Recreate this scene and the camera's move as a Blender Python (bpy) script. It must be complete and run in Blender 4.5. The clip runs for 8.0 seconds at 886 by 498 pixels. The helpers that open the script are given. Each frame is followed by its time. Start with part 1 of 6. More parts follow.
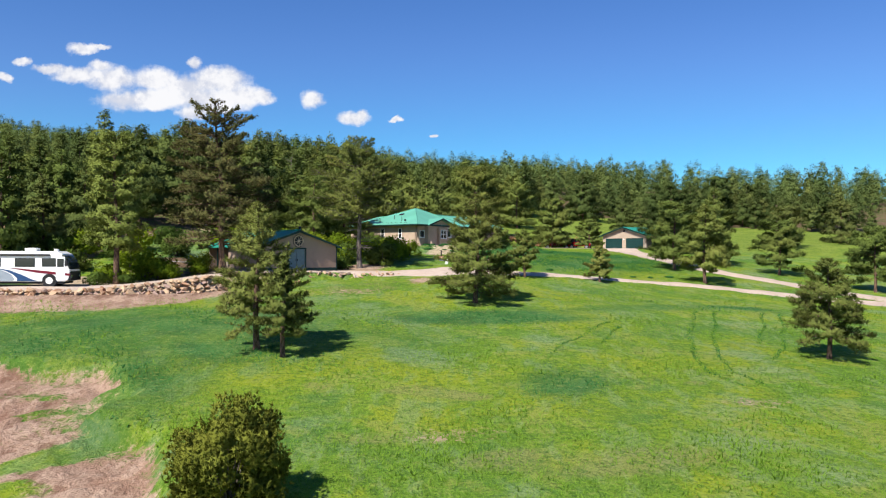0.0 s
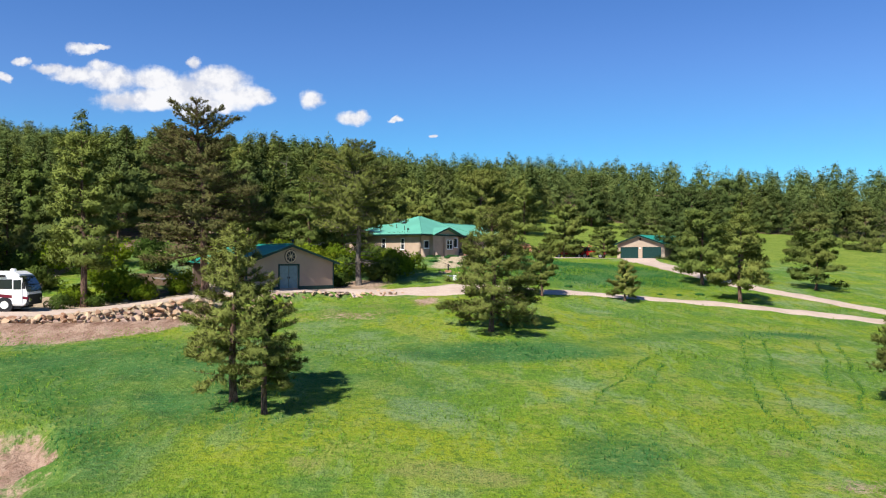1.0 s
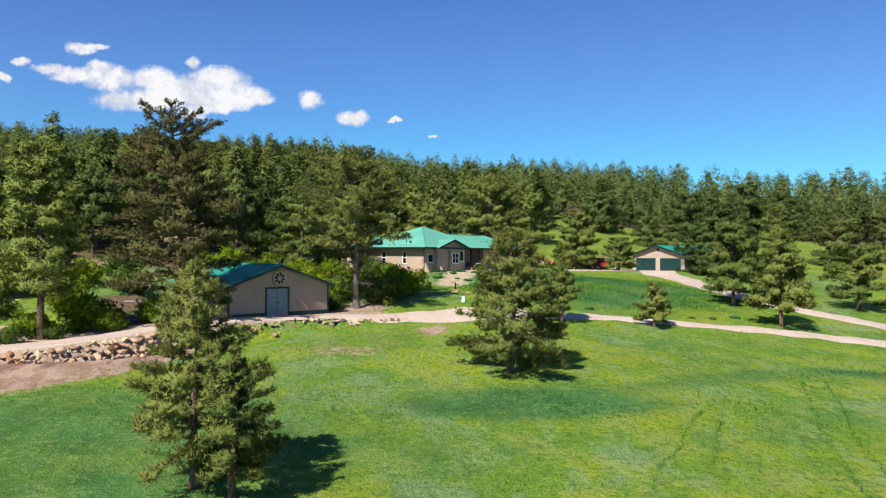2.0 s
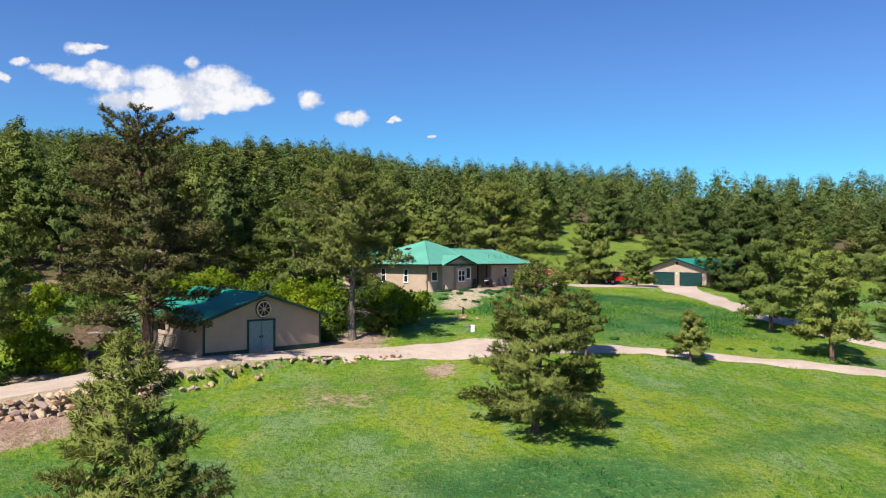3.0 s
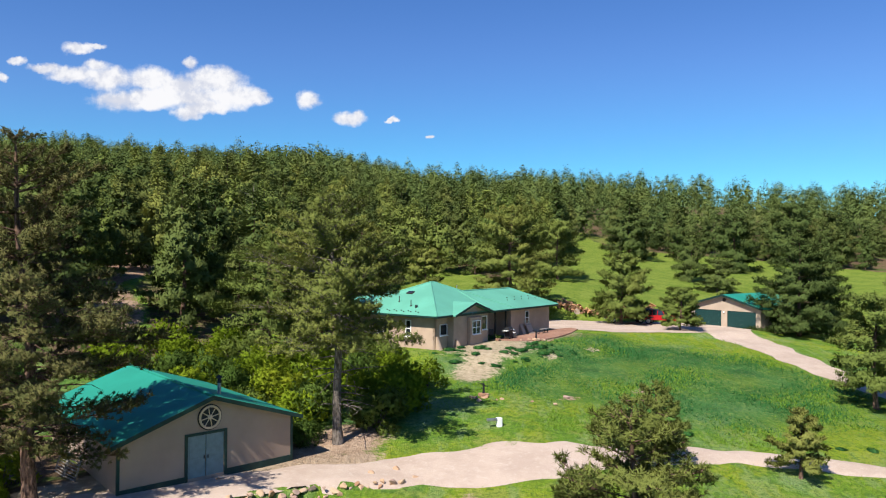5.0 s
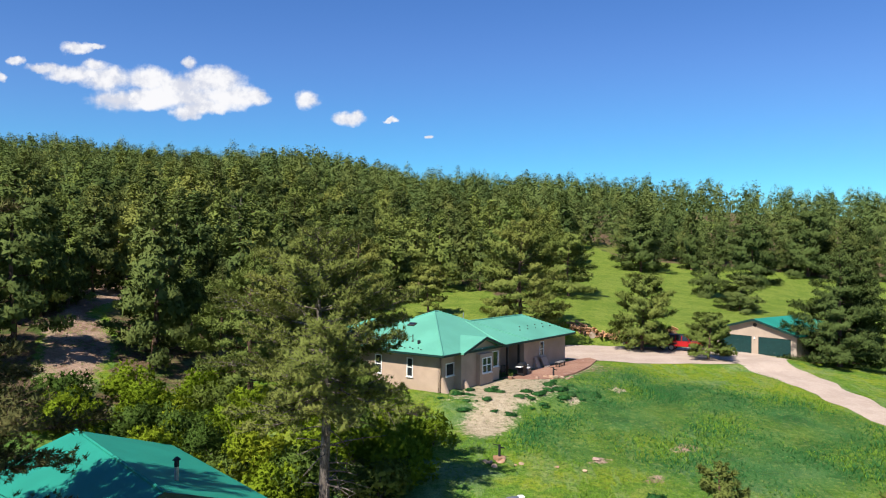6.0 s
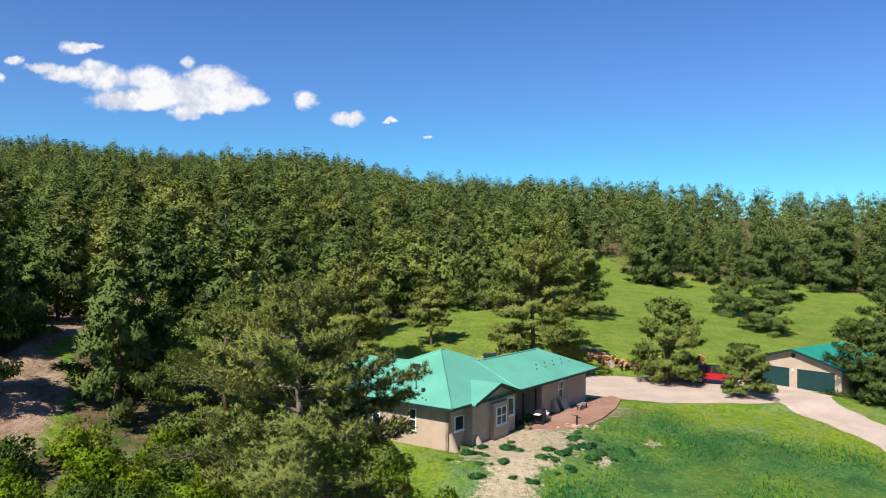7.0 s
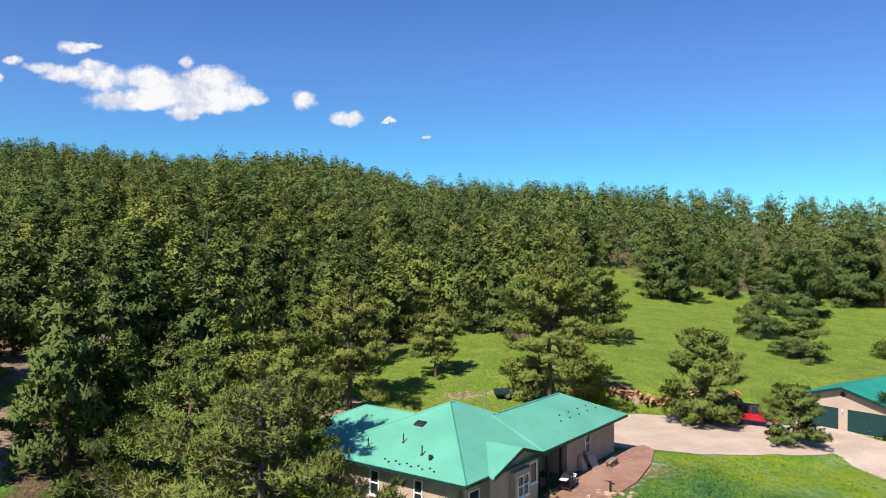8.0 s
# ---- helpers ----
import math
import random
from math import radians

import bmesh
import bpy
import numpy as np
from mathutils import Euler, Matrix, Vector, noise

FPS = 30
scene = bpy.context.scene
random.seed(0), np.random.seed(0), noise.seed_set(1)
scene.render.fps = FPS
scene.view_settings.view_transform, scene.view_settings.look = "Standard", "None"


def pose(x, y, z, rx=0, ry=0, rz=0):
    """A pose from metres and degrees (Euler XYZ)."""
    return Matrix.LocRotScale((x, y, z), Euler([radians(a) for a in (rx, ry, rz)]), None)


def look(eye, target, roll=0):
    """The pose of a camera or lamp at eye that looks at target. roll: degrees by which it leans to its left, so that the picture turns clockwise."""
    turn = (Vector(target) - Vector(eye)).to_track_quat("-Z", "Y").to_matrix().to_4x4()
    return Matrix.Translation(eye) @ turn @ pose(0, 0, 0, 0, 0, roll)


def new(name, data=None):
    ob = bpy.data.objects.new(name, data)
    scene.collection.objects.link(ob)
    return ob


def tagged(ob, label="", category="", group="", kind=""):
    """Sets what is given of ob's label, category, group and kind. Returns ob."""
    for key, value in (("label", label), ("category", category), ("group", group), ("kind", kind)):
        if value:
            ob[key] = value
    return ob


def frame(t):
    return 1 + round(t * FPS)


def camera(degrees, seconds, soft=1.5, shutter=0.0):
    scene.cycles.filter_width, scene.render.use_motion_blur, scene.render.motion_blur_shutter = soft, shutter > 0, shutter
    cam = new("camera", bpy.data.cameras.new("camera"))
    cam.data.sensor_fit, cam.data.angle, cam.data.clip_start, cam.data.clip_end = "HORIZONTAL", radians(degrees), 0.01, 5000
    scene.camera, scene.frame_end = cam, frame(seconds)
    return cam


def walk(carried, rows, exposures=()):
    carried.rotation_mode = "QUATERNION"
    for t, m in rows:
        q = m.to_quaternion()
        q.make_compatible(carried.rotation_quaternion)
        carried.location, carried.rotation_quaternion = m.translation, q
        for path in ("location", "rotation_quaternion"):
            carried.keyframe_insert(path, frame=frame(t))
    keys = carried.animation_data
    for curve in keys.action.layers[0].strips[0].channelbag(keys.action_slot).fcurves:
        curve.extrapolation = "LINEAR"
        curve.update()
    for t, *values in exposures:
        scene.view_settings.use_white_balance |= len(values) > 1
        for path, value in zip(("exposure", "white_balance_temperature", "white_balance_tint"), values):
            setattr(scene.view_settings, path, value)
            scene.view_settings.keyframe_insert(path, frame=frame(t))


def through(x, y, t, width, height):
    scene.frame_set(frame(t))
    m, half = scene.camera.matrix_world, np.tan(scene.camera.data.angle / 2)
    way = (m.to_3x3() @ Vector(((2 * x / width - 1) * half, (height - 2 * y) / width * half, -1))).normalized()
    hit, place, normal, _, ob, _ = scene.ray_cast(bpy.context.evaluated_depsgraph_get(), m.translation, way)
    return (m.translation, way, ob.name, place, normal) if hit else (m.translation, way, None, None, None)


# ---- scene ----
cam = camera(62.0, 8.0, soft=1.1)
# seconds, eye x y z in metres, yaw, pitch and roll in degrees
ROWS = [
    (0.0, 1.107, 1.029, 9.340, 0.985, 0.444, 0.264),
    (0.5, 0.565, 5.027, 10.108, 0.960, 0.451, 0.278),
    (1.0, 0.063, 8.995, 10.930, 0.933, 0.457, 0.293),
    (1.5, -0.404, 12.939, 11.804, 0.904, 0.464, 0.307),
    (2.0, -0.842, 16.866, 12.727, 0.873, 0.470, 0.321),
    (2.5, -1.254, 20.782, 13.693, 0.840, 0.477, 0.336),
    (3.0, -1.644, 24.693, 14.700, 0.806, 0.483, 0.350),
    (3.5, -2.018, 28.607, 15.744, 0.770, 0.489, 0.364),
    (4.0, -2.380, 32.529, 16.821, 0.732, 0.496, 0.379),
    (4.5, -2.735, 36.467, 17.928, 0.692, 0.502, 0.393),
    (5.0, -3.086, 40.427, 19.060, 0.651, 0.509, 0.407),
    (5.5, -3.439, 44.415, 20.215, 0.608, 0.515, 0.422),
    (6.0, -3.798, 48.438, 21.388, 0.563, 0.522, 0.436),
    (6.5, -4.167, 52.502, 22.577, 0.516, 0.528, 0.450),
    (7.0, -4.551, 56.615, 23.776, 0.467, 0.535, 0.464),
    (7.5, -4.955, 60.782, 24.983, 0.417, 0.541, 0.479),
    (8.0, -5.383, 65.010, 26.193, 0.365, 0.547, 0.493),
]
walk(cam, [(t, pose(x, y, z, 0, 0, yaw) @ pose(0, 0, 0, 90 + pitch, 0, 0) @ pose(0, 0, 0, 0, 0, roll)) for t, x, y, z, yaw, pitch, roll in ROWS])

# ---- world, sun, exposure ----
SUN_AZ = Vector((-0.56, -0.828))
SUN_EL = radians(48)
world = bpy.data.worlds.new("sky")
scene.world = world
world.use_nodes = True


class Nodes:
    """Short hand for building a node tree."""

    def __init__(self, tree):
        self.tree = tree
        tree.nodes.clear()

    def add(self, kind):
        return self.tree.nodes.new(kind)

    def link(self, a, b):
        self.tree.links.new(a, b)

    def feed(self, socket, value):
        if isinstance(value, bpy.types.NodeSocket):
            self.tree.links.new(value, socket)
        else:
            socket.default_value = value

    def math(self, op, a, b=0.0, c=None, clamp=False):
        node = self.add("ShaderNodeMath")
        node.operation, node.use_clamp = op, clamp
        self.feed(node.inputs[0], a)
        self.feed(node.inputs[1], b)
        if c is not None:
            self.feed(node.inputs[2], c)
        return node.outputs[0]

    def mix(self, fac, a, b, blend="MIX"):
        node = self.add("ShaderNodeMix")
        node.data_type, node.blend_type = "RGBA", blend
        self.feed(node.inputs[0], fac)
        self.feed(node.inputs[6], a)
        self.feed(node.inputs[7], b)
        return node.outputs[2]

    def noise(self, vector, scale, detail=4.0, rough=0.55):
        node = self.add("ShaderNodeTexNoise")
        if vector is not None:
            self.link(vector, node.inputs["Vector"])
        node.inputs["Scale"].default_value = scale
        node.inputs["Detail"].default_value = detail
        node.inputs["Roughness"].default_value = rough
        return node.outputs["Fac"]

    def ramp(self, value, lo, hi, smooth=True):
        node = self.add("ShaderNodeMapRange")
        node.interpolation_type, node.clamp = "SMOOTHSTEP" if smooth else "LINEAR", True
        self.feed(node.inputs[0], value)
        self.feed(node.inputs[1], lo)
        self.feed(node.inputs[2], hi)
        return node.outputs[0]


def build_sky():
    n = Nodes(world.node_tree)
    sky = n.add("ShaderNodeTexSky")
    sky.sky_type, sky.sun_disc = "NISHITA", False
    sky.sun_elevation = SUN_EL
    sky.sun_rotation = math.atan2(SUN_AZ.x, SUN_AZ.y)
    sky.altitude, sky.air_density, sky.dust_density, sky.ozone_density = 1900, 1.15, 0.0, 5.0
    clear = n.add("ShaderNodeHueSaturation")
    clear.inputs["Saturation"].default_value = 1.2
    clear.inputs["Hue"].default_value = 0.511
    n.link(sky.outputs[0], clear.inputs["Color"])
    # cumulus: soft lobes in the direction ahead, broken up by noise; u = x / y, v = z / y
    way = n.add("ShaderNodeTexCoord").outputs["Generated"]
    parts = n.add("ShaderNodeSeparateXYZ")
    n.link(way, parts.inputs[0])
    ahead = n.math("MAXIMUM", parts.outputs[1], 0.02)
    u = n.math("DIVIDE", parts.outputs[0], ahead)
    v = n.math("DIVIDE", parts.outputs[2], ahead)
    flat = n.add("ShaderNodeCombineXYZ")
    n.link(u, flat.inputs[0])
    n.link(v, flat.inputs[1])
    u = n.math("ADD", u, n.math("MULTIPLY", n.math("SUBTRACT", n.noise(flat.outputs[0], 34.0, 4.0), 0.5), 0.024))
    v = n.math("ADD", v, n.math("MULTIPLY", n.math("SUBTRACT", n.noise(flat.outputs[0], 47.0, 4.0), 0.5), 0.016))
    billow = n.noise(flat.outputs[0], 21.0, 5.0, 0.55)
    fine = n.noise(flat.outputs[0], 95.0, 4.0, 0.6)
    crisp = n.math("ADD", n.math("MULTIPLY", n.math("SUBTRACT", billow, 0.5), 1.1), n.math("MULTIPLY", n.math("SUBTRACT", fine, 0.5), 0.55))
    total = None
    for cu, cv, a, b in CLOUDS:
        du = n.math("POWER", n.math("MULTIPLY", n.math("SUBTRACT", u, cu), 1 / a), 2.0)
        dv = n.math("POWER", n.math("MULTIPLY", n.math("SUBTRACT", v, cv), 1 / b), 2.0)
        lobe = n.math("SUBTRACT", 1.0, n.math("ADD", du, dv))
        total = lobe if total is None else n.math("SMOOTH_MAX", total, lobe, 0.5)
    density = n.math("ADD", total, crisp)
    cover = n.ramp(density, -0.05, 0.85)
    cover = n.math("MULTIPLY", cover, n.ramp(parts.outputs[1], 0.05, 0.2))
    tone = n.mix(n.ramp(n.math("ADD", billow, n.math("MULTIPLY", n.math("SUBTRACT", fine, 0.5), 0.5)), 0.35, 0.6), (4.7, 4.9, 5.6, 1), (6.5, 6.5, 6.7, 1))
    back = n.add("ShaderNodeBackground")
    # clear turquoise low in the north, as in thin mountain air
    low = n.math("MULTIPLY", n.ramp(v, 0.30, 0.07), n.ramp(parts.outputs[1], 0.1, 0.6))
    clean = n.mix(low, clear.outputs[0], (0.48, 0.95, 0.93, 1), "MULTIPLY")
    n.link(n.mix(cover, clean, tone), back.inputs[0])
    back.inputs[1].default_value = SKY_STRENGTH
    out = n.add("ShaderNodeOutputWorld")
    n.link(back.outputs[0], out.inputs[0])


SKY_STRENGTH = 0.093
# lobes of the clouds: direction right, direction up, half width, half height
CLOUDS = [
    (-0.560, 0.2522, 0.0299, 0.0086), (-0.521, 0.2445, 0.0444, 0.0141), (-0.470, 0.2387, 0.0444, 0.0202), (-0.414, 0.2387, 0.0398, 0.0193),
    (-0.326, 0.2368, 0.0523, 0.0232), (-0.358, 0.2612, 0.0131, 0.0102), (-0.486, 0.2573, 0.0196, 0.0091), (-0.454, 0.2085, 0.0467, 0.0182),
    (-0.408, 0.2116, 0.0515, 0.0172), (-0.353, 0.2124, 0.0515, 0.0182), (-0.295, 0.2140, 0.0459, 0.0202), (-0.266, 0.2125, 0.0224, 0.0132),
    (-0.360, 0.1939, 0.0234, 0.0141), (-0.512, 0.2798, 0.0250, 0.0102), (-0.490, 0.2829, 0.0159, 0.0045), (-0.596, 0.2619, 0.0150, 0.0066),
    (-0.620, 0.2398, 0.0150, 0.0071), (-0.195, 0.2103, 0.0206, 0.0152), (-0.138, 0.1849, 0.0271, 0.0111), (-0.127, 0.1895, 0.0122, 0.0111),
    (-0.081, 0.1842, 0.0112, 0.0041), (-0.029, 0.1612, 0.0070, 0.0036), (-0.372, 0.2280, 0.0450, 0.0180), (-0.338, 0.1990, 0.0420, 0.0110),
]
build_sky()
sun = new("sun", bpy.data.lights.new("sun", "SUN"))
sun.data.energy, sun.data.angle, sun.data.color = 5.0, radians(0.55), (1.0, 0.95, 0.86)
sun.matrix_world = look((SUN_AZ.x * 60 * math.cos(SUN_EL), SUN_AZ.y * 60 * math.cos(SUN_EL), 60 * math.sin(SUN_EL)), (0, 0, 0))
scene.view_settings.exposure = 0.66


# ---- materials ----
def material(name):
    m = bpy.data.materials.new(name)
    m.use_nodes = True
    return m, Nodes(m.node_tree)


def surface(n, color, rough=0.8, metal=0.0, bump=None, bump_strength=0.4, bump_distance=0.02, specular=0.3, **more):
    b = n.add("ShaderNodeBsdfPrincipled")
    n.feed(b.inputs["Base Color"], color)
    n.feed(b.inputs["Roughness"], rough)
    b.inputs["Metallic"].default_value = metal
    b.inputs["Specular IOR Level"].default_value = specular
    for key, value in more.items():
        n.feed(b.inputs[key.replace("_", " ")], value)
    if bump is not None:
        k = n.add("ShaderNodeBump")
        k.inputs["Strength"].default_value, k.inputs["Distance"].default_value = bump_strength, bump_distance
        n.link(bump, k.inputs["Height"])
        n.link(k.outputs[0], b.inputs["Normal"])
    out = n.add("ShaderNodeOutputMaterial")
    n.link(b.outputs[0], out.inputs[0])
    return b


def plain(name, color, rough=0.6, metal=0.0, spread=0.25, scale=3.0, grain=40.0, specular=0.3, bump=0.15):
    """A painted or raw surface with two scales of variation."""
    m, n = material(name)
    where = n.add("ShaderNodeTexCoord").outputs["Object"]
    big, small = n.noise(where, scale, 4.0), n.noise(where, grain, 3.0)
    value = n.math("ADD", n.math("MULTIPLY", big, 0.7), n.math("MULTIPLY", small, 0.3))
    dark = tuple(c * (1 - spread) for c in color) + (1,)
    lite = tuple(min(1, c * (1 + spread)) for c in color) + (1,)
    surface(n, n.mix(n.ramp(value, 0.35, 0.65), dark, lite), rough, metal, small, bump, 0.01, specular)
    return m


def foliage(name, dark, lite, tip, through=0.3, patchy=0.2):
    """Leaves or needles: each plant has a tone of its own, each blade and clump differs a little."""
    m, n = material(name)
    info = n.add("ShaderNodeObjectInfo").outputs["Random"]
    geometry = n.add("ShaderNodeNewGeometry")
    tone = n.add("ShaderNodeAttribute")
    tone.attribute_name = "tone"
    where = geometry.outputs["Position"]
    patch, tree = n.noise(where, 0.9, 3.0), n.noise(where, 0.16, 2.0)
    mixv = n.math("ADD", n.math("MULTIPLY", geometry.outputs["Random Per Island"], 0.25), n.math("MULTIPLY", n.ramp(patch, 0.25, 0.75, False), patchy))
    plant = n.math("FRACT", n.math("ADD", info, tone.outputs["Fac"]))
    col = n.mix(n.math("ADD", mixv, n.math("MULTIPLY", plant, 0.75 - patchy), None, True), (*dark, 1), (*lite, 1))
    kind = n.math("ADD", n.math("MULTIPLY", n.math("FRACT", n.math("MULTIPLY", plant, 7.3)), 0.6), n.math("MULTIPLY", n.ramp(tree, 0.3, 0.7, False), 0.4))
    col = n.mix(n.math("MULTIPLY", n.ramp(kind, 0.5, 0.95), 0.6), col, (*tip, 1))
    d, t, mx = n.add("ShaderNodeBsdfDiffuse"), n.add("ShaderNodeBsdfTranslucent"), n.add("ShaderNodeMixShader")
    n.link(col, d.inputs[0])
    n.link(col, t.inputs[0])
    mx.inputs[0].default_value = through
    n.link(d.outputs[0], mx.inputs[1])
    n.link(t.outputs[0], mx.inputs[2])
    n.link(mx.outputs[0], n.add("ShaderNodeOutputMaterial").inputs[0])
    return m


def bark_material(name, dark, lite):
    m, n = material(name)
    where = n.add("ShaderNodeTexCoord").outputs["Object"]
    stretch = n.add("ShaderNodeMapping")
    stretch.inputs["Scale"].default_value = (6, 6, 1.6)
    n.link(where, stretch.inputs[0])
    plates, fine = n.noise(stretch.outputs[0], 1.6, 5.0, 0.65), n.noise(where, 25.0, 3.0)
    surface(n, n.mix(n.ramp(plates, 0.38, 0.62), (*dark, 1), (*lite, 1)), 0.9, 0, n.math("ADD", plates, n.math("MULTIPLY", fine, 0.3)), 0.9, 0.06, 0.15)
    return m


def ground_material():
    m, n = material("meadow ground")
    where = n.add("ShaderNodeNewGeometry").outputs["Position"]
    def attr(name):
        node = n.add("ShaderNodeAttribute")
        node.attribute_name = name
        return node.outputs["Fac"]

    bare, lush, litter, field, sand, dry = attr("bare"), attr("lush"), attr("litter"), attr("field"), attr("sand"), attr("dry")
    wide, mid, fine, grit = n.noise(where, 0.055, 4.0), n.noise(where, 0.32, 5.0, 0.62), n.noise(where, 2.4, 5.0, 0.65), n.noise(where, 14.0, 3.0)
    streak = n.add("ShaderNodeMapping")
    streak.inputs["Scale"].default_value = (0.8, 0.22, 1.0)
    streak.inputs["Rotation"].default_value = (0, 0, 0.5)
    n.link(where, streak.inputs[0])
    comb = n.noise(streak.outputs[0], 1.2, 4.0, 0.6)
    tuft, drift = n.noise(where, 5.5, 4.0, 0.7), n.noise(where, 0.15, 5.0, 0.6)
    gully = n.add("ShaderNodeMapping")
    gully.inputs["Scale"].default_value = (0.8, 0.3, 1.0)
    gully.inputs["Rotation"].default_value = (0, 0, -0.9)
    n.link(where, gully.inputs[0])
    wash = n.noise(gully.outputs[0], 1.0, 5.0, 0.7)
    veil = n.noise(where, 0.11, 5.0, 0.65)
    # fresh grass in drifts, from yellow-green to blue-green
    g = n.mix(n.ramp(wide, 0.42, 0.56), (0.172, 0.252, 0.016, 1), (0.112, 0.212, 0.020, 1))
    g = n.mix(n.math("MULTIPLY", n.ramp(drift, 0.50, 0.60), 0.7), g, (0.262, 0.300, 0.016, 1))
    g = n.mix(n.math("MULTIPLY", n.ramp(drift, 0.46, 0.38), 0.7), g, (0.072, 0.168, 0.040, 1))
    g = n.mix(n.math("MULTIPLY", n.ramp(mid, 0.52, 0.62), 0.6), g, (0.245, 0.272, 0.060, 1))
    g = n.mix(n.math("MULTIPLY", n.ramp(mid, 0.46, 0.36), 0.55), g, (0.085, 0.168, 0.022, 1))
    g = n.mix(n.math("MULTIPLY", n.ramp(veil, 0.55, 0.66), 0.6), g, (0.200, 0.270, 0.150, 1))
    g = n.mix(n.math("MULTIPLY", n.ramp(comb, 0.52, 0.62), 0.6), g, (0.190, 0.270, 0.095, 1))
    g = n.mix(lush, g, n.mix(n.ramp(mid, 0.38, 0.62), (0.018, 0.085, 0.028, 1), (0.054, 0.158, 0.044, 1)))
    g = n.mix(field, g, n.mix(n.ramp(mid, 0.35, 0.65), (0.135, 0.195, 0.022, 1), (0.205, 0.252, 0.040, 1)))
    g = n.mix(n.math("MULTIPLY", n.ramp(dry, 0.45, 0.85), 0.55), g, (0.235, 0.205, 0.090, 1))
    g = n.mix(n.math("MULTIPLY", n.ramp(tuft, 0.48, 0.36), 0.6), g, (0.045, 0.105, 0.014, 1))
    g = n.mix(n.math("MULTIPLY", n.ramp(tuft, 0.56, 0.68), 0.4), g, (0.255, 0.315, 0.060, 1))
    g = n.mix(n.math("MULTIPLY", n.ramp(fine, 0.48, 0.38), 0.6), g, (0.060, 0.130, 0.018, 1))
    g = n.mix(n.math("MULTIPLY", n.ramp(fine, 0.54, 0.64), 0.4), g, (0.250, 0.290, 0.070, 1))
    g = n.mix(n.math("MULTIPLY", n.ramp(grit, 0.48, 0.36), 0.35), g, (0.055, 0.118, 0.016, 1))
    g = n.mix(n.math("MULTIPLY", n.ramp(grit, 0.56, 0.68), 0.3), g, (0.290, 0.330, 0.100, 1))
    # reddish decomposed granite
    d = n.mix(n.ramp(mid, 0.38, 0.62), (0.285, 0.172, 0.120, 1), (0.400, 0.275, 0.200, 1))
    d = n.mix(n.math("MULTIPLY", n.ramp(wash, 0.52, 0.60), 0.6), d, (0.500, 0.350, 0.255, 1))
    d = n.mix(n.math("MULTIPLY", n.ramp(wash, 0.45, 0.37), 0.75), d, (0.170, 0.088, 0.058, 1))
    d = n.mix(n.math("MULTIPLY", n.ramp(fine, 0.52, 0.7), 0.5), d, (0.470, 0.350, 0.260, 1))
    d = n.mix(n.math("MULTIPLY", n.ramp(tuft, 0.46, 0.36), 0.45), d, (0.190, 0.108, 0.072, 1))
    d = n.mix(n.math("MULTIPLY", n.ramp(grit, 0.5, 0.38), 0.3), d, (0.182, 0.108, 0.072, 1))
    d = n.mix(n.math("MULTIPLY", sand, 0.92), d, n.mix(n.ramp(fine, 0.4, 0.65), (0.400, 0.318, 0.208, 1), (0.500, 0.410, 0.280, 1)))
    # needle litter under the pines
    l = n.mix(n.ramp(fine, 0.35, 0.65), (0.099, 0.065, 0.038, 1), (0.182, 0.122, 0.076, 1))
    l = n.mix(n.ramp(mid, 0.5, 0.62), l, (0.068, 0.099, 0.023, 1))
    broken = n.math("ADD", bare, n.math("ADD", n.math("MULTIPLY", n.math("SUBTRACT", mid, 0.5), 0.9), n.math("ADD", n.math("MULTIPLY", n.math("SUBTRACT", fine, 0.5), 1.1), n.math("MULTIPLY", n.math("SUBTRACT", tuft, 0.5), 0.9))))
    col = n.mix(n.ramp(broken, 0.32, 0.70), g, d)
    under = n.math("ADD", litter, n.math("MULTIPLY", n.math("SUBTRACT", mid, 0.5), 0.8))
    col = n.mix(n.ramp(under, 0.4, 0.62), col, l)
    height = n.math("ADD", n.math("MULTIPLY", fine, 0.7), n.math("ADD", n.math("MULTIPLY", grit, 0.3), n.math("MULTIPLY", tuft, 0.5)))
    surface(n, col, 0.95, 0, n.math("ADD", height, n.math("MULTIPLY", n.math("ADD", comb, wash), 0.6)), 1.0, 0.26, 0.1)
    return m


def gravel_material(name, a, b, c):
    m, n = material(name)
    where = n.add("ShaderNodeNewGeometry").outputs["Position"]
    mid, fine, grit = n.noise(where, 0.4, 5.0, 0.6), n.noise(where, 3.0, 5.0, 0.65), n.noise(where, 28.0, 3.0)
    col = n.mix(n.ramp(mid, 0.35, 0.65), (*a, 1), (*b, 1))
    col = n.mix(n.math("MULTIPLY", n.ramp(fine, 0.5, 0.7), 0.6), col, (*c, 1))
    col = n.mix(n.math("MULTIPLY", n.ramp(grit, 0.6, 0.4), 0.25), col, tuple(v * 0.55 for v in a) + (1,))
    surface(n, col, 0.95, 0, n.math("ADD", grit, fine), 0.5, 0.03, 0.1)
    return m


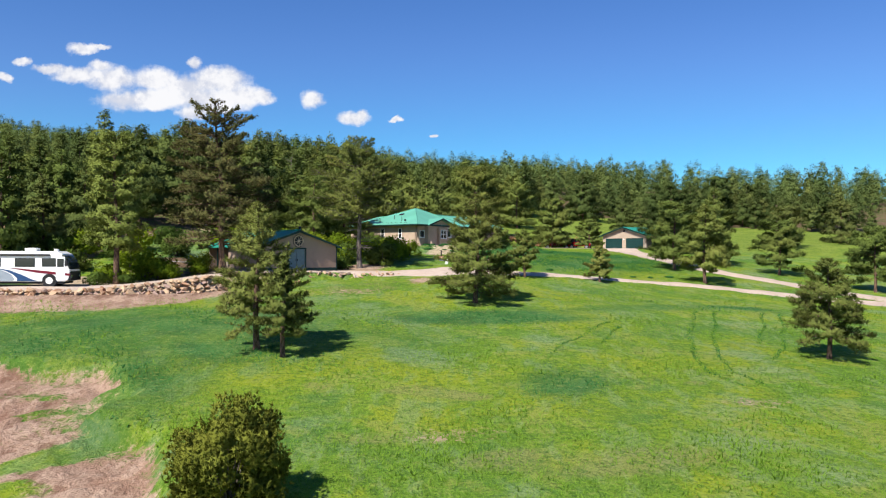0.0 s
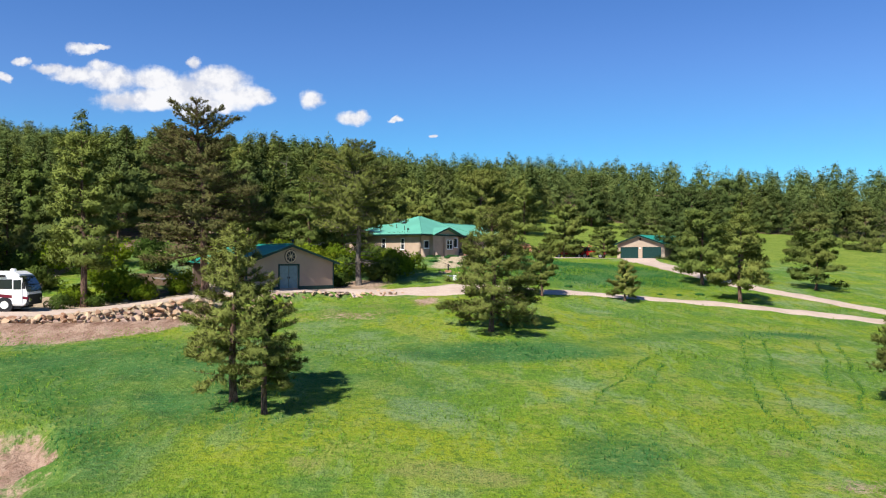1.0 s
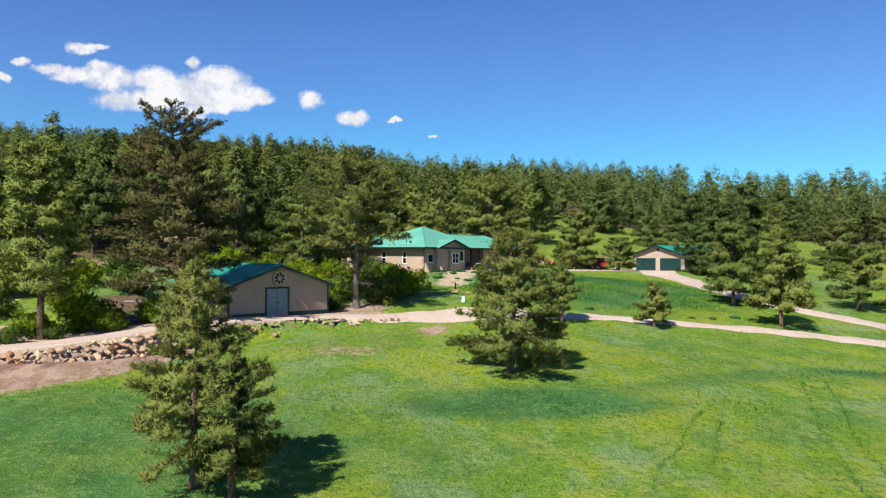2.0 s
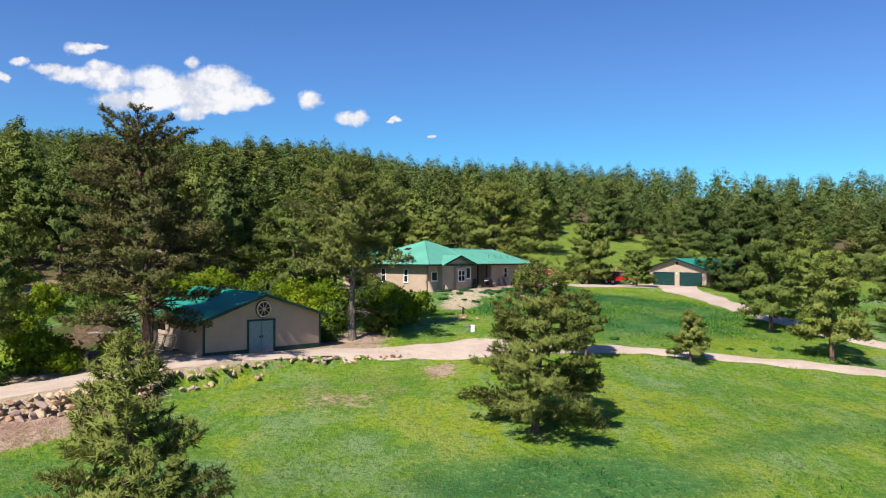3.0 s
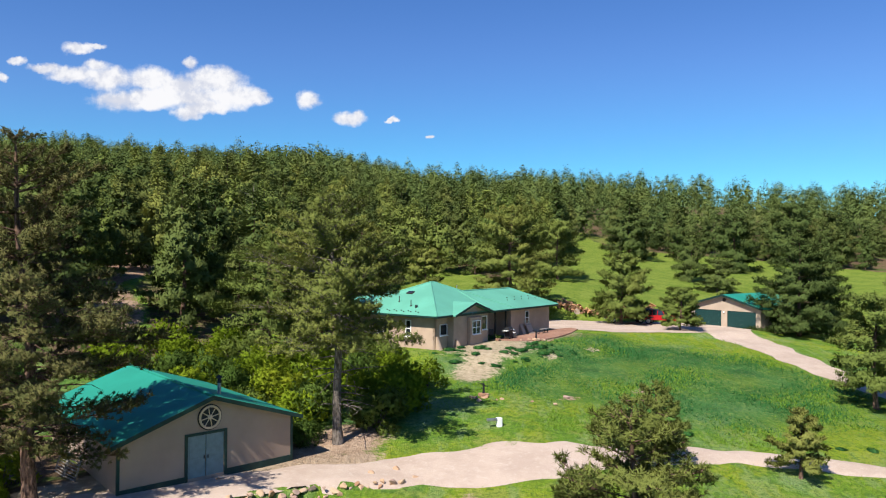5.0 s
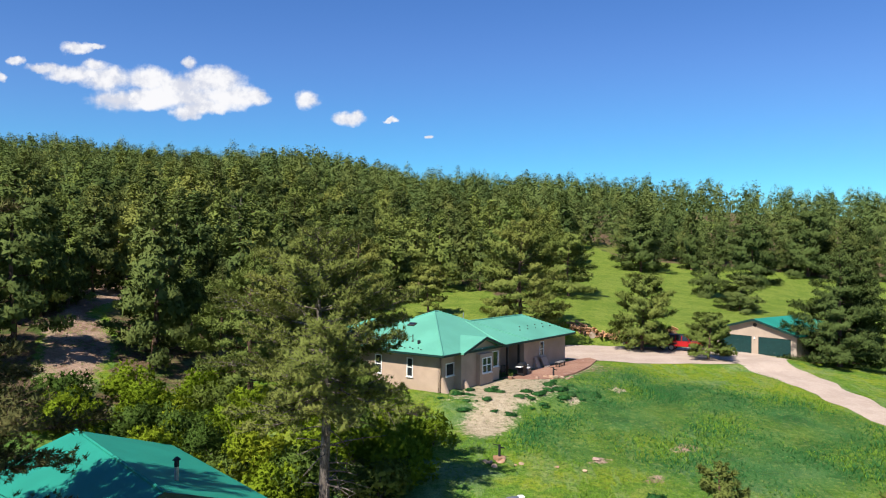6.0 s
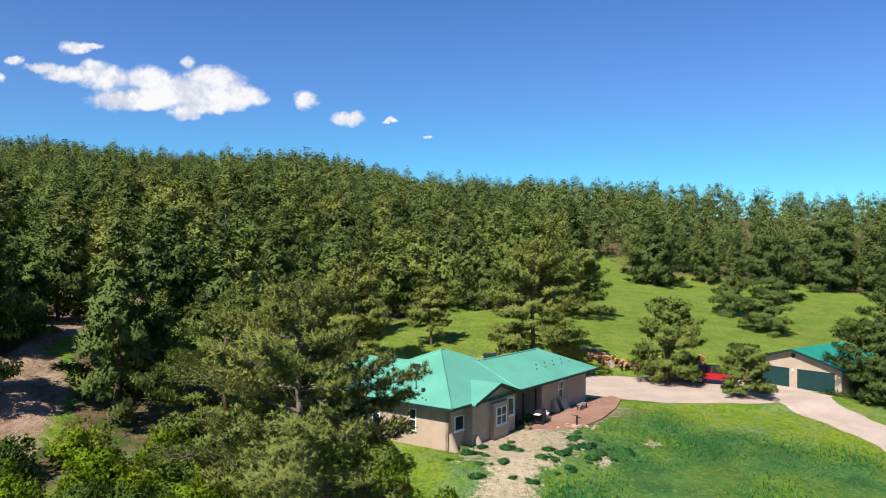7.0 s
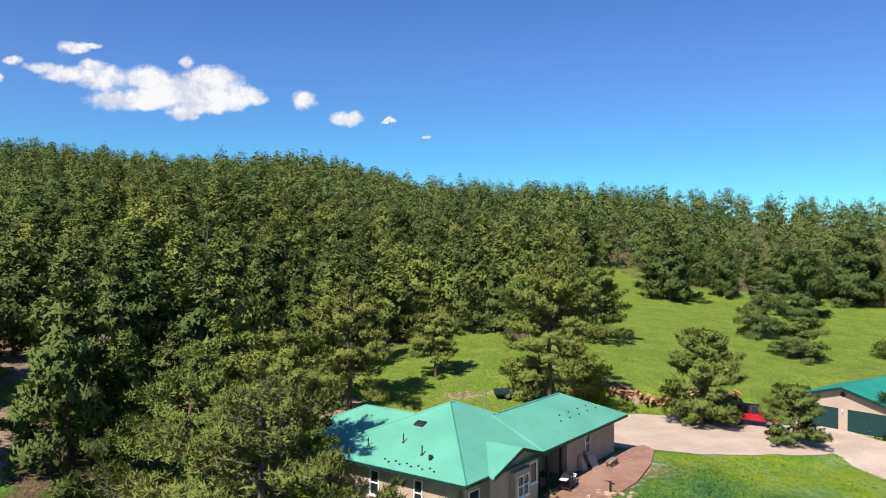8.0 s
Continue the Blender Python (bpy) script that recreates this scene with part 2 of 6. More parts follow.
def stone_material():
    m, n = material("field stone")
    where = n.add("ShaderNodeTexCoord").outputs["Object"]
    info = n.add("ShaderNodeObjectInfo").outputs["Random"]
    mid, fine = n.noise(where, 2.0, 5.0), n.noise(where, 18.0, 4.0)
    col = n.mix(n.ramp(info, 0.0, 1.0, False), (0.30, 0.160, 0.095, 1), (0.52, 0.37, 0.24, 1))
    col = n.mix(n.ramp(n.math("FRACT", n.math("MULTIPLY", info, 7.0)), 0.6, 0.9), col, (0.345, 0.235, 0.190, 1))
    col = n.mix(n.math("MULTIPLY", n.ramp(mid, 0.5, 0.7), 0.5), col, (0.520, 0.400, 0.290, 1))
    surface(n, col, 0.9, 0, n.math("ADD", mid, n.math("MULTIPLY", fine, 0.4)), 0.6, 0.05, 0.15)
    return m


def glass_material():
    m, n = material("window glass")
    where = n.add("ShaderNodeTexCoord").outputs["Object"]
    surface(n, (0.02, 0.025, 0.03, 1), 0.06, 0, n.noise(where, 1.5, 2.0), 0.03, 0.01, 0.6)
    return m


GROUND = ground_material()
GRAVEL = gravel_material("granite gravel", (0.426, 0.327, 0.262), (0.502, 0.395, 0.319), (0.547, 0.456, 0.380))
PATIO = gravel_material("red patio paving", (0.274, 0.144, 0.099), (0.350, 0.198, 0.137), (0.410, 0.289, 0.228))
STONE = stone_material()
GLASS = glass_material()
PINE = foliage("pine needles", (0.087, 0.128, 0.031), (0.205, 0.241, 0.058), (0.270, 0.262, 0.065), 0.15)
PINE_YOUNG = foliage("young pine needles", (0.100, 0.128, 0.032), (0.244, 0.271, 0.070), (0.300, 0.286, 0.079), 0.2)
PINE_DARK = foliage("dark pine needles", (0.055, 0.089, 0.027), (0.132, 0.164, 0.047), (0.179, 0.181, 0.051), 0.15)
PINE_FAR = foliage("needles of the wood", (0.061, 0.101, 0.034), (0.158, 0.196, 0.055), (0.212, 0.216, 0.059), 0.15)
PINE_BROWN = foliage("browning pine needles", (0.062, 0.090, 0.028), (0.175, 0.150, 0.060), (0.132, 0.146, 0.046), 0.15, 0.65)
OAK = foliage("oak leaves", (0.120, 0.190, 0.014), (0.250, 0.330, 0.025), (0.33, 0.36, 0.03), 0.32)
OAK_DARK = foliage("shrub leaves", (0.060, 0.112, 0.022), (0.138, 0.200, 0.042), (0.20, 0.23, 0.05), 0.3)
JUNIPER = foliage("juniper scales", (0.078, 0.104, 0.018), (0.210, 0.222, 0.036), (0.270, 0.235, 0.044), 0.2)
BLADES = foliage("grass blades", (0.120, 0.247, 0.028), (0.244, 0.373, 0.046), (0.331, 0.388, 0.100), 0.4)
BLADES_LUSH = foliage("lush grass blades", (0.030, 0.135, 0.040), (0.080, 0.225, 0.062), (0.14, 0.27, 0.10), 0.4)
BARK = bark_material("pine bark", (0.057, 0.034, 0.024), (0.190, 0.118, 0.084))
BARK_GREY = bark_material("grey bark", (0.076, 0.061, 0.049), (0.198, 0.167, 0.144))
ROOF = plain("jade green metal roof", (0.112, 0.350, 0.245), 0.5, 0.0, 0.09, 0.35, 9.0, 0.3, 0.03)
ROOF_DARK = plain("teal metal roof", (0.018, 0.225, 0.160), 0.6, 0.0, 0.09, 0.35, 9.0, 0.25, 0.03)
TRIM_GREEN = plain("dark green trim", (0.009, 0.034, 0.029), 0.5, 0, 0.2)
DOOR_GREEN = plain("dark green door", (0.010, 0.042, 0.040), 0.5, 0, 0.12)
STUCCO = plain("tan stucco", (0.420, 0.310, 0.232), 0.9, 0, 0.10, 0.8, 30.0, 0.1, 0.35)
SIDING = plain("tan siding", (0.327, 0.239, 0.182), 0.8, 0, 0.08, 0.6, 25.0, 0.15, 0.2)
TAN_LIGHT = plain("pale tan siding", (0.418, 0.327, 0.251), 0.8, 0, 0.08, 0.6, 25.0, 0.15, 0.2)
WHITE = plain("white paint", (0.78, 0.77, 0.74), 0.5, 0, 0.05)
GREY_DOOR = plain("grey blue door paint", (0.165, 0.225, 0.232), 0.6, 0, 0.1)
BLACK = plain("black rubber and plastic", (0.018, 0.018, 0.02), 0.55, 0, 0.25)
DARK = plain("dark brown trim", (0.035, 0.028, 0.024), 0.6, 0, 0.2)
CHROME = plain("bright metal", (0.62, 0.63, 0.64), 0.25, 1.0, 0.08)
STEEL = plain("galvanised steel", (0.342, 0.350, 0.357), 0.45, 0.8, 0.15)
RED_PAINT = plain("red car paint", (0.395, 0.009, 0.014), 0.22, 0, 0.06, 1.0, 20.0, 0.5, 0.0)
MAROON = plain("dark red car paint", (0.17, 0.010, 0.014), 0.22, 0, 0.06, 1.0, 20.0, 0.5, 0.0)
GELCOAT = plain("white gelcoat", (0.80, 0.80, 0.79), 0.25, 0, 0.04, 0.6, 12.0, 0.5, 0.0)
STRIPE_RED = plain("dark red stripe", (0.152, 0.011, 0.027), 0.3, 0, 0.05)
STRIPE_BLUE = plain("blue swoosh", (0.027, 0.068, 0.167), 0.3, 0, 0.08)
STRIPE_GREY = plain("silver grey swoosh", (0.274, 0.319, 0.365), 0.3, 0, 0.08)
WHEEL_WOOD = plain("pale wheel wood", (0.52, 0.39, 0.27), 0.8, 0, 0.15)
LOG_BARK = plain("firewood bark", (0.25, 0.145, 0.085), 0.9, 0, 0.35, 2.0, 15.0, 0.1, 0.5)
LOG_END = plain("split wood", (0.52, 0.29, 0.145), 0.85, 0, 0.25, 2.0, 15.0, 0.1, 0.3)
TARP = plain("dark tarpaulin", (0.016, 0.040, 0.042), 0.6, 0, 0.3)
OLD_WOOD = plain("weathered wood", (0.251, 0.220, 0.190), 0.85, 0, 0.25)


# ---- terrain ----
def smooth(x, a, b):
    t = np.clip((np.asarray(x, float) - a) / (b - a), 0, 1)
    return t * t * (3 - 2 * t)


SLOPE_Y = (-900, -60, 0, 25, 35, 50, 62, 72, 80, 90, 100, 110, 122, 136, 143, 165, 200, 240, 318, 400, 520, 900, 3000)
SLOPE_Z = (-6, -2, 0.6, 1.6, 2.25, 3.7, 4.9, 6.3, 7.2, 8.6, 9.5, 10.2, 10.5, 10.9, 13.0, 16.0, 20.2, 26.5, 40.5, 46, 47, 40, 10)
WALL_LINE = ((-62, 59.5), (-45, 60.5), (-34, 61.2), (-26, 62.8), (-22, 65.5), (-19, 69.5), (-15.5, 72.6), (-12.8, 75.4), (-9.5, 77.4), (-5.5, 78.8))


RUTS = ((-17.4, 33.0, -15.2, 34.9), (-18.6, 30.0, -16.3, 32.4), (-21.5, 36.6, -18.2, 38.6), (-13.5, 27.2, -9.6, 29.4), (-19.5, 34.0, -17.8, 36.6))


def wall_y(x):
    return np.interp(x, [p[0] for p in WALL_LINE], [p[1] for p in WALL_LINE])


def rough(x, y, size, seed=0.0):
    """A cheap smooth wave field in -1..1, with no list behind it."""
    a = np.sin(x / size * 1.3 + 1.7 * np.sin(y / size * 0.9 + seed) + seed * 2.1)
    b = np.sin(y / size * 1.1 + 1.3 * np.sin(x / size * 1.2 + seed * 1.7) + 0.7)
    return 0.5 * (a + b)


def ellipse(x, y, cx, cy, rx, ry, turn=0.0):
    c, s = math.cos(turn), math.sin(turn)
    dx, dy = x - cx, y - cy
    return np.sqrt(((c * dx + s * dy) / rx) ** 2 + ((-s * dx + c * dy) / ry) ** 2)


def cut_depth(x, y):
    """How far inside the scraped earth hollow a place lies, 0 to 1."""
    edge = np.interp(y, (10, 24, 28, 31, 33.5, 36, 39, 41.5, 42.5), (-6.6, -7.0, -8.4, -10.4, -14.4, -14.6, -15.4, -17.6, -40)) + 0.7 * rough(x, y, 1.7, 3.0) + 0.22 * rough(x, y, 0.45, 5.0)
    ends = smooth(x + 2.5 * rough(x, y, 4.0, 6.0), -44, -38) * smooth(y + 1.5 * rough(x, y, 3.0, 9.0), 14, 18)
    return ends * smooth(edge - x, 0.0, 1.5) * smooth(42.3 - 2.5 * smooth(-x, 27, 40) + 0.9 * rough(x, y, 4.0, 2.0) * smooth(-x, 25, 30) + 0.45 * rough(x, y, 1.3, 1.0) + 0.4 * rough(x, y, 0.5, 8.0) - y, 0.0, 1.5)


def ground_z(x, y):
    x, y = np.asarray(x, float), np.asarray(y, float)
    ys = y + 0.0 * x
    z = np.interp(ys, SLOPE_Y, SLOPE_Z)
    z = (z + np.interp(ys - 4, SLOPE_Y, SLOPE_Z) + np.interp(ys + 4, SLOPE_Y, SLOPE_Z)) / 3
    # falls away to the right, rises to the wooded slope on the left
    z = z - 0.062 * np.clip(x - 8, 0, 60) * smooth(y, 20, 60) * (1 - 0.55 * smooth(y, 108, 128) * (1 - smooth(y, 142, 160)))
    z = z + 0.028 * np.clip(-x, 0, 22) * smooth(y, 28, 42) * (1 - smooth(y, 56, 66))
    z = z - 0.6 * smooth(x, 1, 9) * smooth(y, 64, 77) * (1 - smooth(y, 90, 106))
    left = smooth(-x, 14, 46)
    z = z + left * np.interp(ys, (66, 72, 80, 125, 180, 260, 340), (0, 0.3, 1.6, 6.6, 7.0, 6.0, 4.0))
    # far hills
    z = z + 42 * np.exp(-(((x + 120) / 95) ** 2 + ((y - 650) / 150) ** 2)) + 20 * np.exp(-(((x + 290) / 140) ** 2 + ((y - 400) / 150) ** 2))
    z = z + 5 * np.exp(-(((x - 150) / 90) ** 2 + ((y - 410) / 60) ** 2)) - 8 * smooth(x, 40, 220) * smooth(y, 240, 420) + 0.5 * smooth(y, 240, 330)
    # terrace behind the dry stone wall
    shelf = 7.12 + 0.036 * (y - 64) - 0.92 * smooth(-x, 20, 32)
    on = smooth(y - wall_y(x), 0.05, 0.7) * (1 - smooth(y, 76 - 0.25 * (x + 14), 90 - 0.25 * (x + 14))) * smooth(-x, 3.0, 10.0)
    z = z + on * (np.maximum(shelf, z) - z) * (1 - smooth(y - 0.12 * (-x), 72, 80) * left)
    z = z + 0.7 * smooth(-x, 16, 24) * smooth(y - wall_y(x), -5, -0.4) * (1 - smooth(y - wall_y(x), -0.4, 0.4))
    # level ground for the house, its yard and the garage
    house = 1 - smooth(ellipse(x, y, 2.5, 118, 10.5, 17, -0.6), 0.85, 1.15)
    z = z + house * (10.72 - z)
    yard = 1 - smooth(ellipse(x, y, 19.5, 132.3, 16.5, 9.2, -0.10), 0.86, 1.08)
    z = z + yard * (10.5 - z)
    garage = 1 - smooth(ellipse(x, y, 35.5, 138, 9, 9), 0.8, 1.15)
    z = z + garage * (10.36 - z)
    shed = 1 - smooth(ellipse(x, y, -19.5, 83, 9.5, 8, 2.3), 0.9, 1.2)
    z = z + shed * (7.62 - z)
    # scraped hollow, swells and hummocks
    cut = cut_depth(x, y)
    z = z - 1.05 * cut + cut * (0.07 * rough(x, y, 0.8, 4.0) + 0.05 * rough(x, y, 0.33, 7.0))
    for x0, y0, x1, y1 in RUTS:
        along = np.clip(((x - x0) * (x1 - x0) + (y - y0) * (y1 - y0)) / ((x1 - x0) ** 2 + (y1 - y0) ** 2), 0, 1)
        off = np.hypot(x - x0 - along * (x1 - x0) + 0.12 * rough(x, y, 0.6, 2.0), y - y0 - along * (y1 - y0))
        z = z - 0.20 * np.exp(-(off / 0.22) ** 2) + 0.08 * np.exp(-((off - 0.5) / 0.25) ** 2)
    z = z + 0.10 * rough(x, y, 5.0) + 0.035 * rough(x, y, 1.6, 2.0) + smooth(y, 150, 320) * 1.5 * rough(x, y, 38, 5.0)
    return z


def gz(x, y):
    return float(ground_z(np.array([x]), np.array([y]))[0])


def raw_mesh(name, verts, faces, mat, smooth_shade=False, normals=None):
    """A mesh from numpy arrays of corners and of triangles or quads."""
    me = bpy.data.meshes.new(name)
    verts, faces = np.asarray(verts, np.float32), np.asarray(faces, np.int32)
    k = faces.shape[1]
    me.vertices.add(len(verts))
    me.vertices.foreach_set("co", verts.ravel())
    me.loops.add(faces.size)
    me.loops.foreach_set("vertex_index", faces.ravel())
    me.polygons.add(len(faces))
    me.polygons.foreach_set("loop_start", np.arange(0, faces.size, k, dtype=np.int32))
    me.polygons.foreach_set("loop_total", np.full(len(faces), k, np.int32))
    if smooth_shade:
        me.polygons.foreach_set("use_smooth", np.ones(len(faces), bool))
    me.update(calc_edges=True)
    if normals is not None:
        # soft leaf normals, so that a clump is shaded as one rounded mass
        a = me.attributes.new("custom_normal", "FLOAT_VECTOR", "POINT")
        a.data.foreach_set("vector", np.asarray(normals, np.float32).ravel())
    me.materials.append(mat)
    return me


def lush_at(x, y):
    """How lush and blue-green the grass is, 0 to 1."""
    lush = 1.2 * (1 - smooth(ellipse(x, y, 4.0, 58.2, 9.5, 3.6, 0.10), 0.6, 1.1))
    lush = np.maximum(lush, 0.95 * (1 - smooth(np.abs(y - np.interp(x, (9, 10, 12.6, 15.4, 21, 26.4, 31), (60, 61.2, 62.6, 64.5, 67.2, 69.4, 69.4))), 0.6, 2.2)) * smooth(x, 6, 10) * (1 - smooth(x, 28, 33)))
    lush = np.maximum(lush, 0.92 * (1 - smooth(ellipse(x, y, 13, 105, 20, 15, -0.4), 0.7, 1.1)))
    lush = np.maximum(lush, 0.95 * (1 - smooth(ellipse(x, y, -15, 38, 4.5, 9, 0.1), 0.3, 1.2)))
    lush = np.maximum(lush, 1.05 * (1 - smooth(ellipse(x, y, -18, 49, 18, 10, 0.1), 0.35, 1.25)))
    lush = np.maximum(lush, 0.8 * (1 - smooth(ellipse(x, y, 6.8, 39.8, 3.0, 5.0, -0.5), 0.4, 1.0)))
    lush = np.maximum(lush, 0.6 * (1 - smooth(ellipse(x, y, -10, 90, 6, 7), 0.4, 1.0)))
    lush = lush * (0.72 + 0.3 * rough(x, y, 3.1, 6.0) + 0.2 * rough(x, y, 1.1, 2.0))
    return np.clip(lush, 0, 1)


def build_ground():
    def graded(knots):
        out = []
        for (a, b), step in knots:
            out += list(np.arange(a, b, step))
        return np.array(out + [knots[-1][0][1]])
    xs = graded((((-2400, -600), 120), ((-600, -200), 25), ((-200, -52), 5), ((-52, -25.5), 0.8), ((-25.5, -7), 0.25), ((-7, 52), 0.75), ((52, 200), 5), ((200, 600), 25), ((600, 2400), 120)))
    ys = graded((((-900, -60), 70), ((-60, 10), 6), ((10, 24), 0.8), ((24, 43.2), 0.25), ((43.2, 146), 0.75), ((146, 340), 4), ((340, 900), 14), ((900, 3000), 140)))
    gx, gy = np.meshgrid(xs, ys)
    z = ground_z(gx, gy)
    verts = np.stack([gx, gy, z], -1).reshape(-1, 3)
    nx, ny = len(xs), len(ys)
    i = (np.arange(ny - 1)[:, None] * nx + np.arange(nx - 1)[None]).ravel()
    faces = np.stack([i, i + 1, i + nx + 1, i + nx], -1)
    me = raw_mesh("ground", verts, faces, GROUND, True)
    x, y = gx.ravel(), gy.ravel()
    w = y - wall_y(x)
    bare = np.zeros(len(x))
    bare = np.maximum(bare, 1.1 * cut_depth(x, y) * (0.74 + 0.40 * rough(x, y, 2.2, 4.0)))
    bare = np.maximum(bare, 0.9 * smooth(w, -7.6 - 3.0 * smooth(-x, 30, 42) + 4.5 * smooth(x, -26, -18), -4.4 + 3.2 * smooth(x, -26, -18)) * (1 - smooth(w, 0.3, 1.2)) * smooth(-x, 17, 21))
    bare = np.maximum(bare, 0.9 * smooth(w, -0.4 + 0.9 * smooth(x, -25, -20), 0.3 + 0.8 * smooth(x, -25, -20)) * (1 - smooth(y, 71 - 0.45 * np.minimum(x + 30, 0) + 0.72 * np.clip(x + 30, 0, 40), 75 + 0.72 * np.clip(x + 30, 0, 40))) * smooth(-x, 5, 9))
    bare = bare * (0.15 + 0.85 * smooth(ellipse(x, y, -14.6, 31.4, 1.1, 3.8, -0.7), 0.6, 1.4))
    bare = bare * (0.3 + 0.7 * smooth(ellipse(x, y, -15.8, 27.0, 3.0, 1.2, 0.2), 0.6, 1.2)) * (0.5 + 0.5 * smooth(ellipse(x, y, -20.6, 38.2, 2.2, 0.8, 0.1), 0.2, 1.4)) * (0.5 + 0.5 * smooth(ellipse(x, y, -18.9, 35.6, 1.2, 0.6, 0.4), 0.2, 1.4))
    bare = np.maximum(bare, 0.62 * (1 - smooth(ellipse(x, y, 1.8, 106.4, 6.0, 2.4, 0.62), 0.5, 1.15)))
    bare = np.maximum(bare, 0.72 * (1 - smooth(ellipse(x, y, -0.8, 101.5, 2.4, 5.2, -0.35), 0.5, 1.1)))
    bare = np.maximum(bare, 0.72 * (1 - smooth(ellipse(x, y, 1.8, 109.5, 2.0, 8.0, -0.6), 0.6, 1.1)))
    bare = np.maximum(bare, 0.66 * (1 - smooth(ellipse(x, y, 1.2, 106.0, 2.6, 7.5, -0.62), 0.5, 1.1)))
    bare = np.maximum(bare, 0.64 * (1 - smooth(ellipse(x, y, -2.6, 75.6, 1.7, 3.4, -0.2), 0.3, 1.1)))
    bare = np.maximum(bare, 0.48 * (1 - smooth(ellipse(x, y, -8.5, 69, 7, 3.0, 0.5), 0.2, 1.0)))
    bare = np.maximum(bare, 0.50 * (1 - smooth(ellipse(x, y, 11, 119, 5, 3.0, 0.6), 0.3, 1.0)))
    bare = np.maximum(bare, 0.46 * (1 - smooth(ellipse(x, y, 1.5, 31, 3.5, 1.8), 0.2, 1.0)))
    bare = np.maximum(bare, 0.44 * (1 - smooth(ellipse(x, y, 16, 37, 4, 1.6, 0.2), 0.2, 1.0)))
    bare = np.maximum(bare, 0.8 * smooth(-x, 16, 22) * (1 - smooth(ellipse(x, y, -30, 90, 16, 18), 0.6, 1.0)) * (0.5 + 0.5 * rough(x, y, 6, 2.0)))
    for fx, fy, fr in ((10.3, 110.4, 1.0), (5.8, 105.8, 0.8), (11.9, 97.5, 1.1), (8.3, 92.2, 0.9), (5.7, 94.6, 0.8)):
        bare = np.maximum(bare, 0.72 * (1 - smooth(ellipse(x, y, fx, fy, fr * 1.5, fr * 0.8, 0.6), 0.4, 1.1)))
    bare = np.maximum(bare, 0.62 * (1 - smooth(ellipse(x, y, -5.4, 148.6, 6.5, 1.3, 0.08), 0.5, 1.1)))
    bare = np.maximum(bare, 0.58 * (1 - smooth(ellipse(x, y, -3.2, 140.3, 4.2, 1.6, 0.15), 0.4, 1.1)))
    bare = np.maximum(bare, 0.7 * (1 - smooth(ellipse(x, y, -15.5, 136.0, 4.5, 4.0, 0.0), 0.5, 1.1)))
    bare = np.maximum(bare, 0.66 * (1 - smooth(ellipse(x, y, 7.6, 116.8, 2.0, 7.0, -0.75), 0.4, 1.15)) * (0.75 + 0.35 * rough(x, y, 1.1, 3.0)))
    bare = np.maximum(bare, 0.78 * (1 - smooth(ellipse(x, y, -0.9, 108.3, 6.0, 1.6, 0.955), 0.5, 1.15)))
    lush = lush_at(x, y)
    field = smooth(y, 128, 142)
    sand = 1 - smooth(ellipse(x, y, 1.6, 106.5, 12, 8, 0.52), 0.8, 1.2)
    sand = np.maximum(sand, 0.8 * smooth(w, -0.5, 0.4) * smooth(-x, 2, 6) * (1 - smooth(y, 76, 90)))
    clear = 1 - smooth(ellipse(x, y, -35, 110, 3.2, 12, 0.4), 0.6, 1.1)
    bare = np.maximum(bare, 0.7 * clear)
    cutting = 1 - smooth(ellipse(x, y, -23.8, 135, 2.6, 8, 0.0), 0.6, 1.1)
    bare, sand = np.maximum(bare, 0.75 * cutting), np.maximum(sand, cutting)
    litter = woods(x, y) * (0.62 + 0.25 * rough(x, y, 9.0, 1.0)) * (1 - np.maximum(0.5 * clear, cutting))
    # thin, dry, half-brown grass in patches over the lower meadow
    dry = 0.55 * (0.3 + 0.7 * rough(x, y, 3.7, 8.0)) * smooth(y, 20, 26) * (1 - smooth(y, 72, 80))
    for cx, cy, rx, ry, turn, size in ((0.0, 37.4, 4.6, 1.7, -0.2, 0.9), (-2.6, 31.0, 3.4, 1.9, 0.1, 1.2), (11.2, 47.8, 3.4, 1.2, 0.25, 1.0), (15.0, 40.6, 2.4, 1.2, 0.1, 0.8), (-5.7, 38.2, 1.8, 1.0, 0.0, 0.7), (-14.5, 41.5, 6.0, 2.6, -0.4, 0.9), (-8.0, 71.5, 9.0, 3.6, 0.45, 1.0), (6.0, 28.0, 8.0, 2.6, 0.1, 1.6)):
        dry = np.maximum(dry, (1 - smooth(ellipse(x, y, cx, cy, rx, ry, turn), 0.4, 1.15)) * (0.68 + 0.4 * rough(x, y, size, cx)))
    litter = np.maximum(litter, 0.85 * (1 - smooth(ellipse(x, y, -27.5, 80, 8, 6.5), 0.6, 1.1)) * smooth(w, 8, 11))
    for name, values in (("dry", dry * (1 - lush)), ("sand", sand), ("bare", bare), ("lush", lush), ("field", field), ("litter", litter)):
        a = me.attributes.new(name, "FLOAT", "POINT")
        a.data.foreach_set("value", np.clip(values, 0, 1).astype(np.float32))
    tagged(new("ground", me), "rolling green meadow with bare reddish earth patches", "ground", kind="structure")


